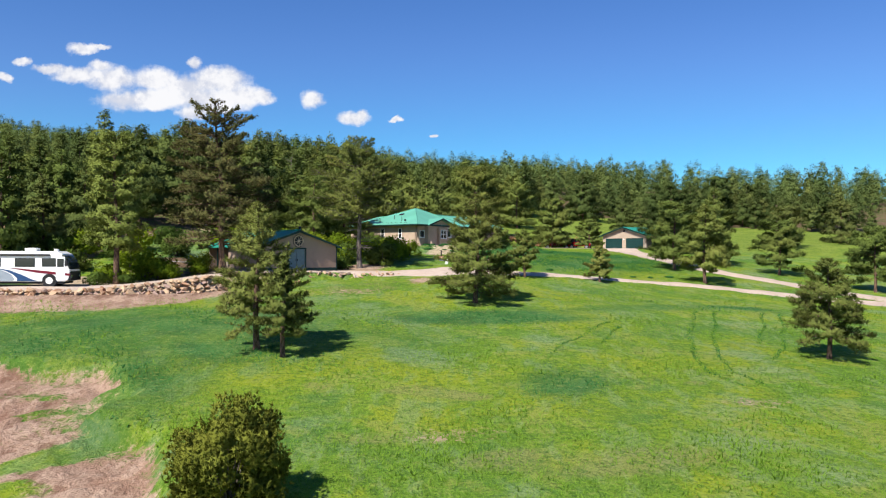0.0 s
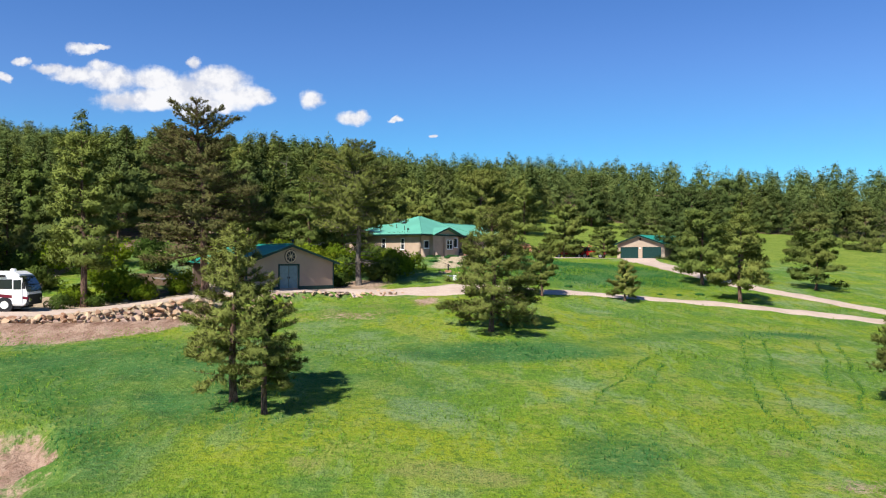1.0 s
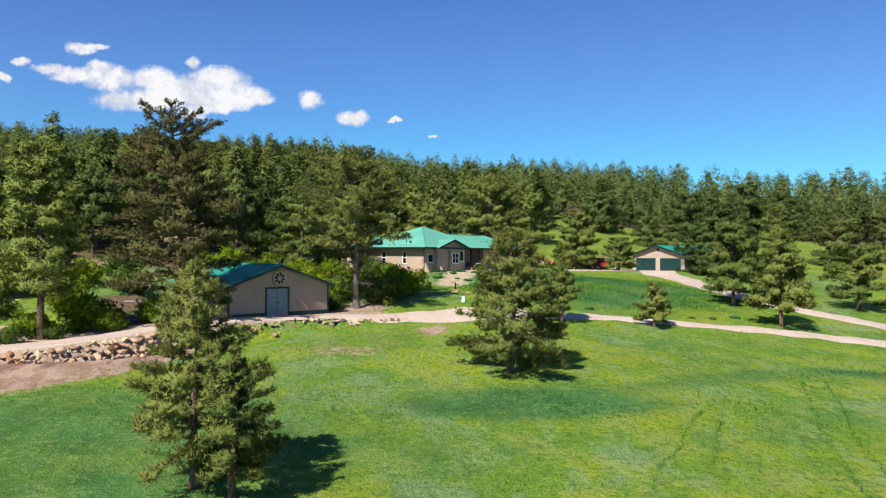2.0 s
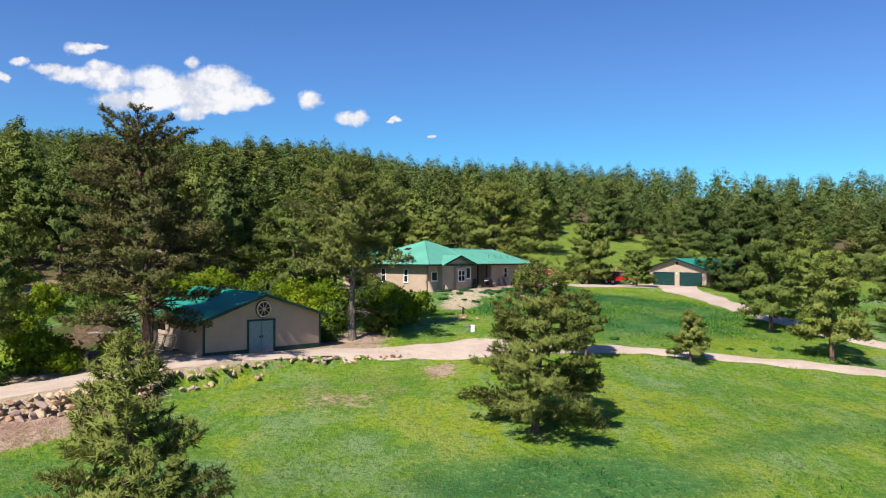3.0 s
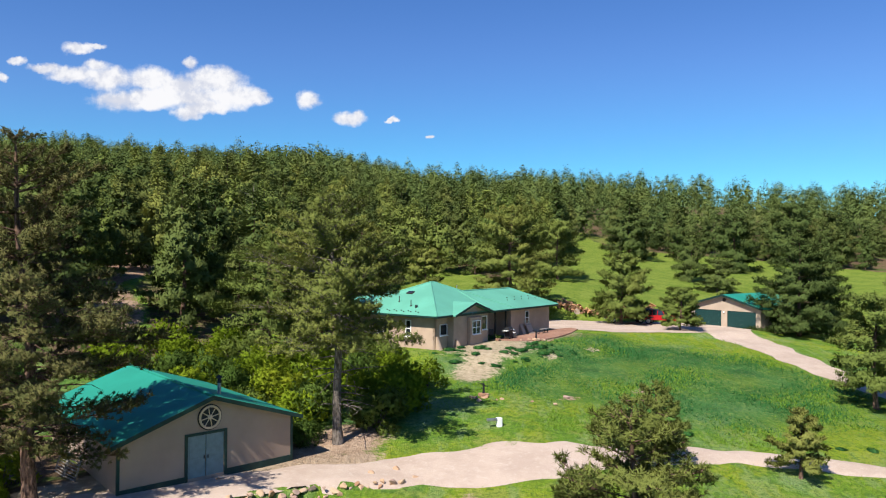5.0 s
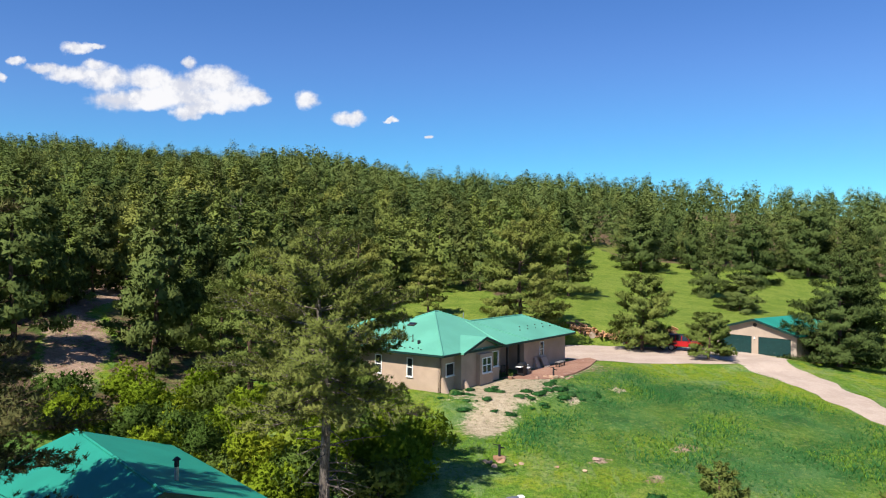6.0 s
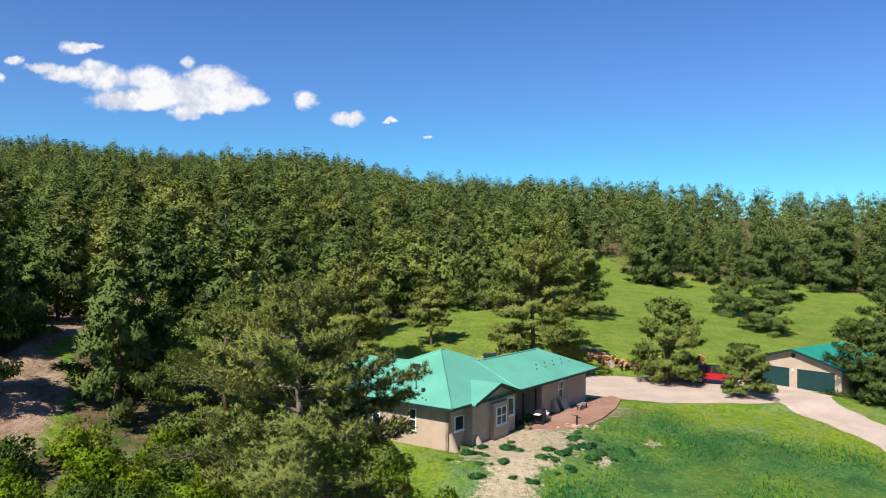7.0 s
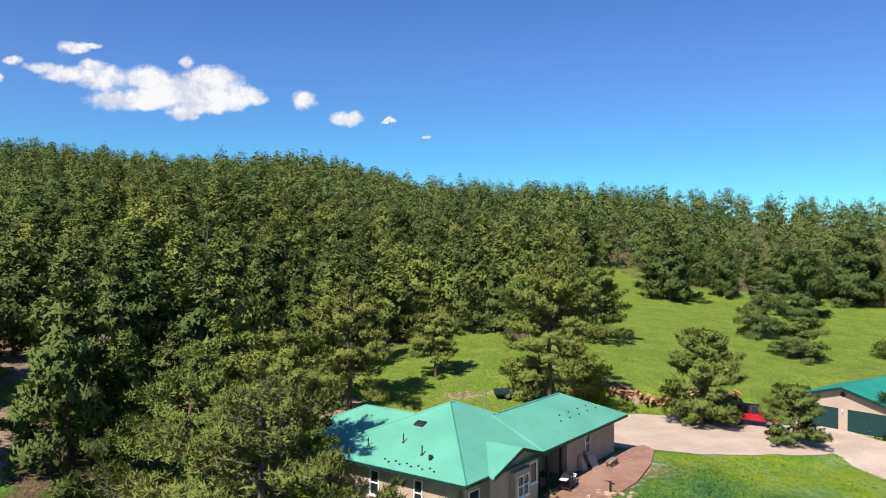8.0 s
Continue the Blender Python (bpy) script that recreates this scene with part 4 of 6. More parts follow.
def grill():
    t = thing("barbecue_grill", at_house(11.2, -0.6, 0.13, 8), "black barbecue grill with a pale side shelf on the patio", "grill")
    part("cabinet", boxes((-0.45, 0.45, -0.28, 0.28, 0.1, 0.8), bevel=0.02), BLACK, t)
    bm = bmesh.new()
    rod(bm, (-0.45, 0, 0.85), (0.45, 0, 0.85), 0.3, 0.3, 16)
    part("lid", bm, BLACK, t)
    for s in (-1, 1):
        part("shelf", boxes((s * 0.45, s * 0.95, -0.25, 0.25, 0.8, 0.84)), WHITE, t, "pale side shelf")
    bm = bmesh.new()
    rod(bm, (-0.3, -0.34, 0.92), (0.3, -0.34, 0.92), 0.02, 0.02, 8)
    part("handle", bm, CHROME, t)
    for x in (-0.4, 0.4):
        bm = bmesh.new()
        rod(bm, (x - 0.03, -0.28, 0.09), (x + 0.03, -0.28, 0.09), 0.09, 0.09, 12)
        part("wheel", bm, BLACK, t)


def patio_bench():
    t = thing("garden_bench", at_house(12.6, -0.3, 0.13, 20), "white slatted garden bench in front of the porch", "bench")
    for i in range(4):
        part("slat", boxes((-0.7, 0.7, -0.22 + i * 0.12, -0.13 + i * 0.12, 0.43, 0.46)), WHITE, t)
    for i in range(3):
        part("slat", boxes((-0.7, 0.7, 0.26, 0.29, 0.55 + i * 0.13, 0.64 + i * 0.13)), OLD_WOOD, t)
    for x in (-0.62, 0.62):
        part("leg", boxes((x - 0.03, x + 0.03, -0.22, 0.28, 0, 0.43), (x - 0.03, x + 0.03, 0.24, 0.3, 0.43, 0.92)), OLD_WOOD, t)


def patio_chair(x, y, turn):
    t = thing("patio_chair", at_house(x, y, 0.13, turn), "dark patio chair with a high back on the porch", "chair", "porch chairs")
    part("seat", boxes((-0.26, 0.26, -0.26, 0.26, 0.38, 0.44), bevel=0.015), BLACK, t)
    part("backrest", boxes((-0.26, 0.26, 0.24, 0.3, 0.44, 1.0), bevel=0.02), BLACK, t)
    for a in (-0.23, 0.23):
        for b in (-0.23, 0.25):
            bm = bmesh.new()
            rod(bm, (a, b, 0), (a, b, 0.38), 0.02, 0.02, 8)
            part("leg", bm, BLACK, t)


low_bench()
leaning_board()
grill()
patio_bench()
patio_chair(9.6, 0.6, 160)
patio_chair(9.8, 1.7, 200)


def planter(x, y):
    t = thing("flower_pot", at_house(x, y, -0.04), "small terracotta pot with a dry plant at the bay corner", "pot")
    bm = bmesh.new()
    rod(bm, (0, 0, 0), (0, 0, 0.38), 0.16, 0.26, 14)
    part("pot", bm, PATIO, t)
    bm = bmesh.new()
    for i in range(40):
        a, r = random.uniform(0, 6.28), random.uniform(0.1, 0.35)
        rod(bm, (0, 0, 0.36), (math.cos(a) * r, math.sin(a) * r, 0.5 + random.uniform(0, 0.25)), 0.012, 0.002, 3, False)
    part("plant", bm, OAK_DARK, t)


planter(8.95, -0.75)


# ---- shed ----
SHED_AT = (-18.68, 74.87, 7.66)
shed = thing("shed", pose(*SHED_AT, 0, 0, 45), "tan metal shed with a teal gable roof and dark green trim", "shed")
SW, SD, SE, SP = 9.57, 12.7, 2.5, 4.12


def build_shed():
    mid, w = SW / 2 - 0.15, 0.18
    door = (3.45, 5.45, 0.08, 2.2)
    bm = bmesh.new()
    panel(bm, 0, SW, -0.2, SE, 0, w, [door])
    part("wall", bm, SIDING, shed, "tan front wall")
    bm = bmesh.new()
    prism(bm, ((0, SE), (SW, SE), (mid, SP - 0.12)), 0, w)
    part("gable", bm, SIDING, shed)
    part("wall", boxes((SW - w, SW, w, SD, -0.2, SE)), SIDING, shed)
    bm = bmesh.new()
    panel(bm, 0, SW, -0.2, SE, SD - w, SD)
    part("wall", bm, SIDING, shed)
    bm = bmesh.new()
    prism(bm, ((0, SE), (SW, SE), (mid, SP - 0.12)), SD - w, SD)
    part("gable", bm, SIDING, shed)
    for row in ((0, w, w, 7.4), (w, 3.2, 7.4 - w, 7.4), (3.2, 3.2 + w, 7.4 - w, SD - w)):
        part("wall", boxes((*row, -0.2, SE)), SIDING, shed)
    part("half_wall", boxes((0, 0.12, 7.4, 9.0, -0.2, 1.15)), TAN_LIGHT, shed, "pale low porch wall")
    for y in (9.0, 10.4):
        part("porch_post", boxes((0.0, 0.12, y, y + 0.12, -0.2, SE)), TRIM_GREEN, shed)
    # roof
    bm = bmesh.new()
    o, e = 0.35, 0.45
    k = (SP - SE) / mid
    lo_l, lo_r = SE - 0.02 - e * k + 0.1, SE - 0.02 - e * (SP - SE) / (SW - mid) + 0.1
    pk = SP + 0.05
    fold_roof(bm, ((-e, lo_l), (mid, pk), (SW + e, lo_r)), -o, SD + o, 0.1)
    roof = part("roof", bm, ROOF_DARK, shed, "teal ribbed metal roof")
    bm = bmesh.new()
    fold_roof(bm, ((-e, lo_l + 0.02), (mid, pk + 0.02), (SW + e, lo_r + 0.02)), -o - 0.06, -o - 0.003, 0.22)
    part("fascia", bm, TRIM_GREEN, roof)
    bm = bmesh.new()
    rod(bm, (mid, -o, pk + 0.02), (mid, SD + o, pk + 0.02), 0.09, 0.09, 6)
    part("ridge_cap", bm, ROOF_DARK, roof)
    # trim
    for x0, x1 in ((-0.02, 0.12), (SW - 0.12, SW + 0.02)):
        part("corner_trim", boxes((x0, x1, -0.025, 0.12, -0.2, SE)), TRIM_GREEN, shed, "dark green corner trim")
    for x0, x1 in ((0.12, 3.3), (5.6, SW - 0.12)):
        part("skirt", boxes((x0, x1, -0.04, 0.0, -0.25, 0.24)), TRIM_GREEN, shed, "dark green base skirt")
    bm = bmesh.new()
    panel(bm, 3.3, 5.6, -0.05, 2.34, -0.05, 0.1, [(3.45, 5.45, -0.05, 2.2)])
    part("door_frame", bm, TRIM_GREEN, shed)
    for a, b in ((3.47, 4.43), (4.47, 5.43)):
        d = part("door", boxes((a, b, 0.03, 0.08, 0.08, 2.19), (a + 0.1, b - 0.1, 0.02, 0.035, 0.2, 1.0), (a + 0.1, b - 0.1, 0.02, 0.035, 1.12, 2.08)), GREY_DOOR, shed, "grey blue painted door leaf")
        hx = b - 0.08 if a < 4 else a + 0.08
        part("handle", boxes((hx - 0.025, hx + 0.025, -0.03, 0.03, 0.98, 1.14)), BLACK, d)
    # flue
    bm = bmesh.new()
    rod(bm, (6.25, 2.5, SP - 0.75), (6.25, 2.5, SP + 0.15), 0.1, 0.1, 12)
    flue = part("flue", bm, STEEL, shed, "short galvanised flue")
    bm = bmesh.new()
    rod(bm, (6.25, 2.5, SP + 0.15), (6.25, 2.5, SP + 0.5), 0.11, 0.11, 12)
    rod(bm, (6.25, 2.5, SP + 0.45), (6.25, 2.5, SP + 0.58), 0.2, 0.05, 12)
    part("flue_cap", bm, BLACK, flue)
    # the long walls stand a little askew to the front
    for ob in shed.children_recursive:
        for v in ob.data.vertices:
            v.co.x += 0.078 * max(v.co.y, 0.0)


def wagon_wheel():
    t = thing("wagon_wheel", pose(*SHED_AT, 0, 0, 45) @ pose(4.62, -0.06, 3.05), "pale wooden wagon wheel hung under the shed gable", "wheel")
    bm = bmesh.new()
    rod(bm, (0, 0.05, 0), (0, 0.02, 0), 0.66, 0.66, 32)
    part("backing", bm, BLACK, t, "round black backing board")
    bm = bmesh.new()
    n = 32
    for r0, r1, y0, y1 in ((0.5, 0.6, -0.05, 0.02),):
        ring = []
        for i in range(n):
            a = i / n * math.tau
            ring.append([bm.verts.new((math.cos(a) * r, y, math.sin(a) * r)) for r, y in ((r0, y0), (r1, y0), (r1, y1), (r0, y1))])
        for i in range(n):
            p, q = ring[i], ring[(i + 1) % n]
            for k in range(4):
                bm.faces.new((p[k], p[(k + 1) % 4], q[(k + 1) % 4], q[k]))
    part("rim", bm, WHEEL_WOOD, t)
    bm = bmesh.new()
    rod(bm, (0, -0.09, 0), (0, 0.02, 0), 0.1, 0.12, 16)
    part("hub", bm, WHEEL_WOOD, t)
    for i in range(8):
        a = i / 8 * math.tau + 0.2
        bm = bmesh.new()
        rod(bm, (math.cos(a) * 0.1, -0.02, math.sin(a) * 0.1), (math.cos(a) * 0.51, -0.02, math.sin(a) * 0.51), 0.032, 0.026, 6)
        part("spoke", bm, WHEEL_WOOD, t)


build_shed()
wagon_wheel()


# ---- garage ----
GAR_AT, GAR_TURN = (31.0, 133.6, 10.36), math.degrees(math.atan2(-0.775, 0.632))
garage = thing("garage", pose(*GAR_AT, 0, 0, GAR_TURN), "tan two door garage with dark green doors and teal roof", "garage")


def build_garage():
    x0, x1, dep, ev, pk, w = -4.5, 5.1, 11.0, 2.62, 4.1, 0.2
    mid = (x0 + x1) / 2
    doors = ((-3.85, -0.1), (0.7, 4.45))
    bm = bmesh.new()
    panel(bm, x0, x1, -0.3, ev, 0, w, [(a, b, 0.02, 2.06) for a, b in doors])
    part("wall", bm, TAN_LIGHT, garage, "pale tan front wall")
    bm = bmesh.new()
    prism(bm, ((x0, ev), (x1, ev), (mid, pk - 0.1)), 0, w)
    part("gable", bm, TAN_LIGHT, garage)
    part("wall", boxes((x0, x0 + w, w, dep, -0.3, ev)), TAN_LIGHT, garage)
    part("wall", boxes((x1 - w, x1, w, dep, -0.3, ev)), TAN_LIGHT, garage)
    bm = bmesh.new()
    panel(bm, x0, x1, -0.3, ev, dep - w, dep)
    part("wall", bm, TAN_LIGHT, garage)
    bm = bmesh.new()
    prism(bm, ((x0, ev), (x1, ev), (mid, pk - 0.1)), dep - w, dep)
    part("gable", bm, TAN_LIGHT, garage)
    for a, b in doors:
        d = part("garage_door", boxes((a, b, 0.06, 0.1, 0.02, 2.06)), DOOR_GREEN, garage, "dark green sectional garage door")
        for i in range(4):
            for j in range(4):
                u0 = a + 0.08 + j * (b - a - 0.1) / 4
                part("door_panel", boxes((u0, u0 + (b - a - 0.1) / 4 - 0.08, 0.045, 0.07, 0.08 + i * 0.5, 0.08 + i * 0.5 + 0.42)), DOOR_GREEN, d)
        part("handle", boxes(((a + b) / 2 - 0.08, (a + b) / 2 + 0.08, 0.02, 0.05, 0.4, 0.43)), STEEL, d)
    bm = bmesh.new()
    o, e = 0.5, 0.5
    lo = ev - 0.08
    fold_roof(bm, ((x0 - e, lo), (mid, pk), (x1 + e, lo)), -o, dep + o, 0.1)
    roof = part("roof", bm, ROOF_DARK, garage, "teal metal gable roof")
    bm = bmesh.new()
    fold_roof(bm, ((x0 - e, lo + 0.02), (mid, pk + 0.02), (x1 + e, lo + 0.02)), -o - 0.06, -o - 0.003, 0.24)
    part("fascia", bm, TRIM_GREEN, roof)
    bm = bmesh.new()
    rod(bm, (mid, -0.03, 3.4), (mid, 0.02, 3.4), 0.24, 0.24, 16)
    part("gable_vent", bm, DARK, garage, "round dark gable vent")
    part("wall_lamp", boxes((0.2, 0.36, -0.14, 0, 1.75, 2.0), bevel=0.02), WHITE, garage)


build_garage()


# ---- trees ----
def unit(v):
    return v / np.maximum(np.linalg.norm(v, axis=-1, keepdims=True), 1e-9)


def tufts(rs, centres, count, length, width, up=0.35, out=None, soft=None, matted=False):
    """Tufts of thin pointed blades round centres: corners, triangles and soft normals."""
    n = len(centres)
    c = np.repeat(centres, count, 0)
    d = rs.normal(size=(n * count, 3))
    d[:, 2] += up
    if out is not None:
        d += 0.9 * np.repeat(out, count, 0)
    d = unit(d)
    side = unit(np.cross(d, rs.normal(size=d.shape)))
    if matted:
        d = unit(np.stack([d[:, 0], d[:, 1], 0.25 + 0.6 * np.abs(d[:, 2])], -1))
        side = unit(np.cross(d, [[0, 0, 1.0]]) + 0.25 * rs.normal(size=d.shape))
    nm = unit(np.cross(side, d) * 0.12 + d * 0.2 + np.repeat(soft, count, 0)) if soft is not None else np.cross(side, d)
    flip = np.where((np.cross(side, d) * nm).sum(-1, keepdims=True) < 0, -1.0, 1.0)
    side = side * flip
    ln = length * rs.uniform(0.65, 1.25, (n * count, 1))
    w = width * rs.uniform(0.7, 1.3, (n * count, 1))
    v = np.stack([c - side * w * 0.5 - d * ln * 0.3, c + side * w * 0.5 - d * ln * 0.3, c + d * ln], 1)
    f = np.arange(n * count * 3).reshape(-1, 3)
    return v.reshape(-1, 3), f, np.repeat(nm, 3, 0)


def tube(path, radii, sides):
    """A tapered tube along a path: corners and quads."""
    path, radii = np.asarray(path, float), np.asarray(radii, float)
    t = np.gradient(path, axis=0)
    t = unit(t)
    ref = np.where(np.abs(t[:, 2:3]) > 0.9, [[1.0, 0, 0]], [[0, 0, 1.0]])
    a = unit(np.cross(t, ref))
    b = np.cross(t, a)
    ang = np.arange(sides) / sides * math.tau
    ring = path[:, None] + radii[:, None, None] * (np.cos(ang)[None, :, None] * a[:, None] + np.sin(ang)[None, :, None] * b[:, None])
    n = len(path)
    i, j = np.meshgrid(np.arange(n - 1), np.arange(sides), indexing="ij")
    k = (j + 1) % sides
    f = np.stack([i * sides + j, i * sides + k, (i + 1) * sides + k, (i + 1) * sides + j], -1).reshape(-1, 4)
    return ring.reshape(-1, 3), f


def gather(pieces):
    vs, fs, at = [], [], 0
    for v, f in pieces:
        vs.append(v)
        fs.append(f + at)
        at += len(v)
    return np.concatenate(vs), np.concatenate(fs)


def limb_plan(rs, h, r, crown_base, count, form):
    """Where limbs leave the trunk, where they bend and where they end; trees of the wood taper more."""
    wild = count < 60
    f = ((np.arange(count) + rs.rand(count)) / count) ** (0.78 if wild else 0.95)
    z = crown_base + (h - crown_base) * np.clip(f, 0, 0.99)
    whorl = 0.075 * (h - crown_base)
    z = z + 0.55 * (np.round(z / whorl) * whorl - z)
    if form == "cone":
        prof = np.clip(1 - f, 0, 1) ** (0.85 if wild else 0.68) * np.minimum(1, 0.8 + 1.2 * f)
    elif form == "full":
        prof = np.clip(1 - f ** (1.3 if wild else 1.5), 0, 1) ** (0.95 if wild else 0.75) * np.minimum(1, 0.86 + 0.9 * f)
    elif form == "old":
        prof = np.clip(1 - ((f - 0.30) / 0.71) ** 2, 0.04, 1) ** (1.1 if wild else 0.9) * rs.uniform(0.6, 1.15, count)
    else:
        prof = np.sqrt(np.clip(1 - ((f - 0.30) / 0.74) ** 2, 0.03, 1))
    az = np.arange(count) * 2.4 + rs.normal(0, 0.45, count)
    lobe = 1 + 0.13 * np.sin(2 * az + rs.uniform(0, 6)) + 0.12 * np.sin(3 * az + 5 * f + rs.uniform(0, 6))
    ln = np.maximum(r * prof * lobe * rs.uniform(0.74, 1.06, count), 0.035 * h)
    lift = np.radians(-7 + (28 if wild else 46) * f ** 1.8 + rs.normal(0, 7, count))
    way = np.stack([np.cos(az) * np.cos(lift), np.sin(az) * np.cos(lift), np.sin(lift)], -1)
    a = np.stack([0 * z, 0 * z, z - 0.06 * ln], -1)
    e = a + way * ln[:, None]
    bend = a + way * ln[:, None] * 0.55 - np.array([[0, 0, 1.0]]) * (0.07 * ln * (1 - f))[:, None]
    e[:, 2] = np.minimum(e[:, 2] + 0.05 * ln, h - 0.1)
    return a, bend, e


def bezier(a, m, e, s):
    s = s[..., None]
    return a * (1 - s) ** 2 + 2 * m * s * (1 - s) + e * s * s


def needles(rs, a, m, e, h, crown_base, gap, count, length, width, inner=0.3, flat=0.0, thick=2.2, mass=0.5, spread=0.1):
    """Needle tufts on twigs along the limbs: corners, triangles, normals and the twigs' two ends."""
    ln = np.linalg.norm(e - a, axis=1)
    k = np.maximum(3, np.round(thick * ln * (1 - inner) / gap)).astype(int)
    li = np.repeat(np.arange(len(a)), k)
    s = inner + (1 - inner) * rs.rand(len(li)) ** 0.75
    root = bezier(a[li], m[li], e[li], s)
    fore = unit(bezier(a[li], m[li], e[li], np.minimum(s + 0.05, 1.05)) - root)
    flank = unit(np.cross(fore, [[0, 0, 1.0]])) * np.where(np.arange(len(li)) % 2, 1.0, -1.0)[:, None]
    way = unit(0.75 * fore + flank * rs.uniform(0.25, 0.95, (len(li), 1)) + np.array([[0, 0, 1.0]]) * rs.uniform(-0.25, 0.65, (len(li), 1)))
    tl = np.clip((0.10 + 0.40 * (1 - s)) * ln[li], 0.3 * gap, 1.3) * rs.uniform(0.7, 1.25, len(li))
    tip = root + way * tl[:, None]
    n = 1 + np.round(tl / gap * 0.9).astype(int)
    ti = np.repeat(np.arange(len(li)), n)
    rank = np.arange(len(ti)) - np.repeat(np.cumsum(n) - n, n) + 1
    c = root[ti] + way[ti] * (tl[ti] * rank / n[ti])[:, None] + rs.normal(0, 0.16 * gap, (len(ti), 3))
    top = np.stack([rs.normal(0, 0.3 * gap, 5), rs.normal(0, 0.3 * gap, 5), h - rs.uniform(0, 1.6, 5) * gap], -1) + [m[-1][0], m[-1][1], 0]
    c = np.concatenate([c, top])
    fwd = np.concatenate([way[ti], np.tile([0, 0, 1.0], (5, 1))])
    grow = np.concatenate([np.clip(0.5 + 0.6 * ln[li][ti] / ln.mean(), 0.5, 1.0), np.full(5, 0.7)])
    out = unit((c - [0, 0, crown_base + 0.35 * (h - crown_base)]) * [1, 1, 0.55])
    cc = np.repeat(c, count, 0)
    cc = cc + rs.normal(0, spread * gap, cc.shape)
    d = unit(rs.normal(size=cc.shape) + np.repeat(0.75 * fwd + [0, 0, 0.35], count, 0))
    nm = unit((0.96 - 0.8 * mass) * d + np.repeat(mass * out + max(mass - 0.4, 0) * fwd + [0, 0, 0.3], count, 0))
    lie = rs.rand(len(cc), 1) < flat
    side = unit(np.cross(d, rs.normal(size=d.shape)))
    across = unit(np.cross(nm, rs.normal(size=d.shape)))
    run = np.where(lie, np.cross(nm, across), d)
    side = np.where(lie, across, side)
    side = side * np.where((np.cross(side, run) * nm).sum(-1, keepdims=True) < 0, -1.0, 1.0)
    size = length * rs.uniform(0.6, 1.25, (len(cc), 1)) * np.repeat(grow, count)[:, None]
    w = width * rs.uniform(0.7, 1.3, (len(cc), 1)) * np.where(lie, 1.3, 1.0) * np.repeat(grow, count)[:, None]
    cc = np.where(lie, cc + d * 0.5 * length - run * 0.4 * size, cc)
    v = np.stack([cc - side * w * 0.5, cc + side * w * 0.5, cc + run * size], 1)
    return v.reshape(-1, 3), np.arange(3 * len(cc)).reshape(-1, 3), np.repeat(nm, 3, 0), root, tip


def heartwood(rs, a, m, e, h, crown_base, count, size):
    """The dense inner needles near the trunk, as short broad sprays along the limbs."""
    ln = np.linalg.norm(e - a, axis=1)
    li = rs.choice(len(a), count, p=ln / ln.sum())
    c = bezier(a[li], m[li], e[li], rs.uniform(0.08, 0.8, count)) + rs.normal(0, 1, (count, 3)) * [[0.5 * size, 0.5 * size, 0.35 * size]]
    nm = unit(unit((c - [0, 0, crown_base + 0.35 * (h - crown_base)]) * [1, 1, 0.55]) + [0, 0, 0.4] + rs.normal(0, 0.35, (count, 3)))
    p = unit(np.cross(nm, rs.normal(size=c.shape)))
    q = np.cross(nm, p)
    k = size * rs.uniform(0.6, 1.3, (count, 1))
    v = np.stack([c - p * k * 0.5, c + p * k * 0.25 - q * k * 0.4, c + p * k * 0.3 + q * k * 0.45], 1)
    return v.reshape(-1, 3), np.arange(3 * count).reshape(-1, 3), np.repeat(nm, 3, 0)


def joined(*sets):
    """Several sets of corners, triangles and normals as one."""
    ats = np.cumsum([0] + [len(v[0]) for v in sets])
    return np.concatenate([q[0] for q in sets]), np.concatenate([q[1] + k for q, k in zip(sets, ats)]), np.concatenate([q[2] for q in sets])


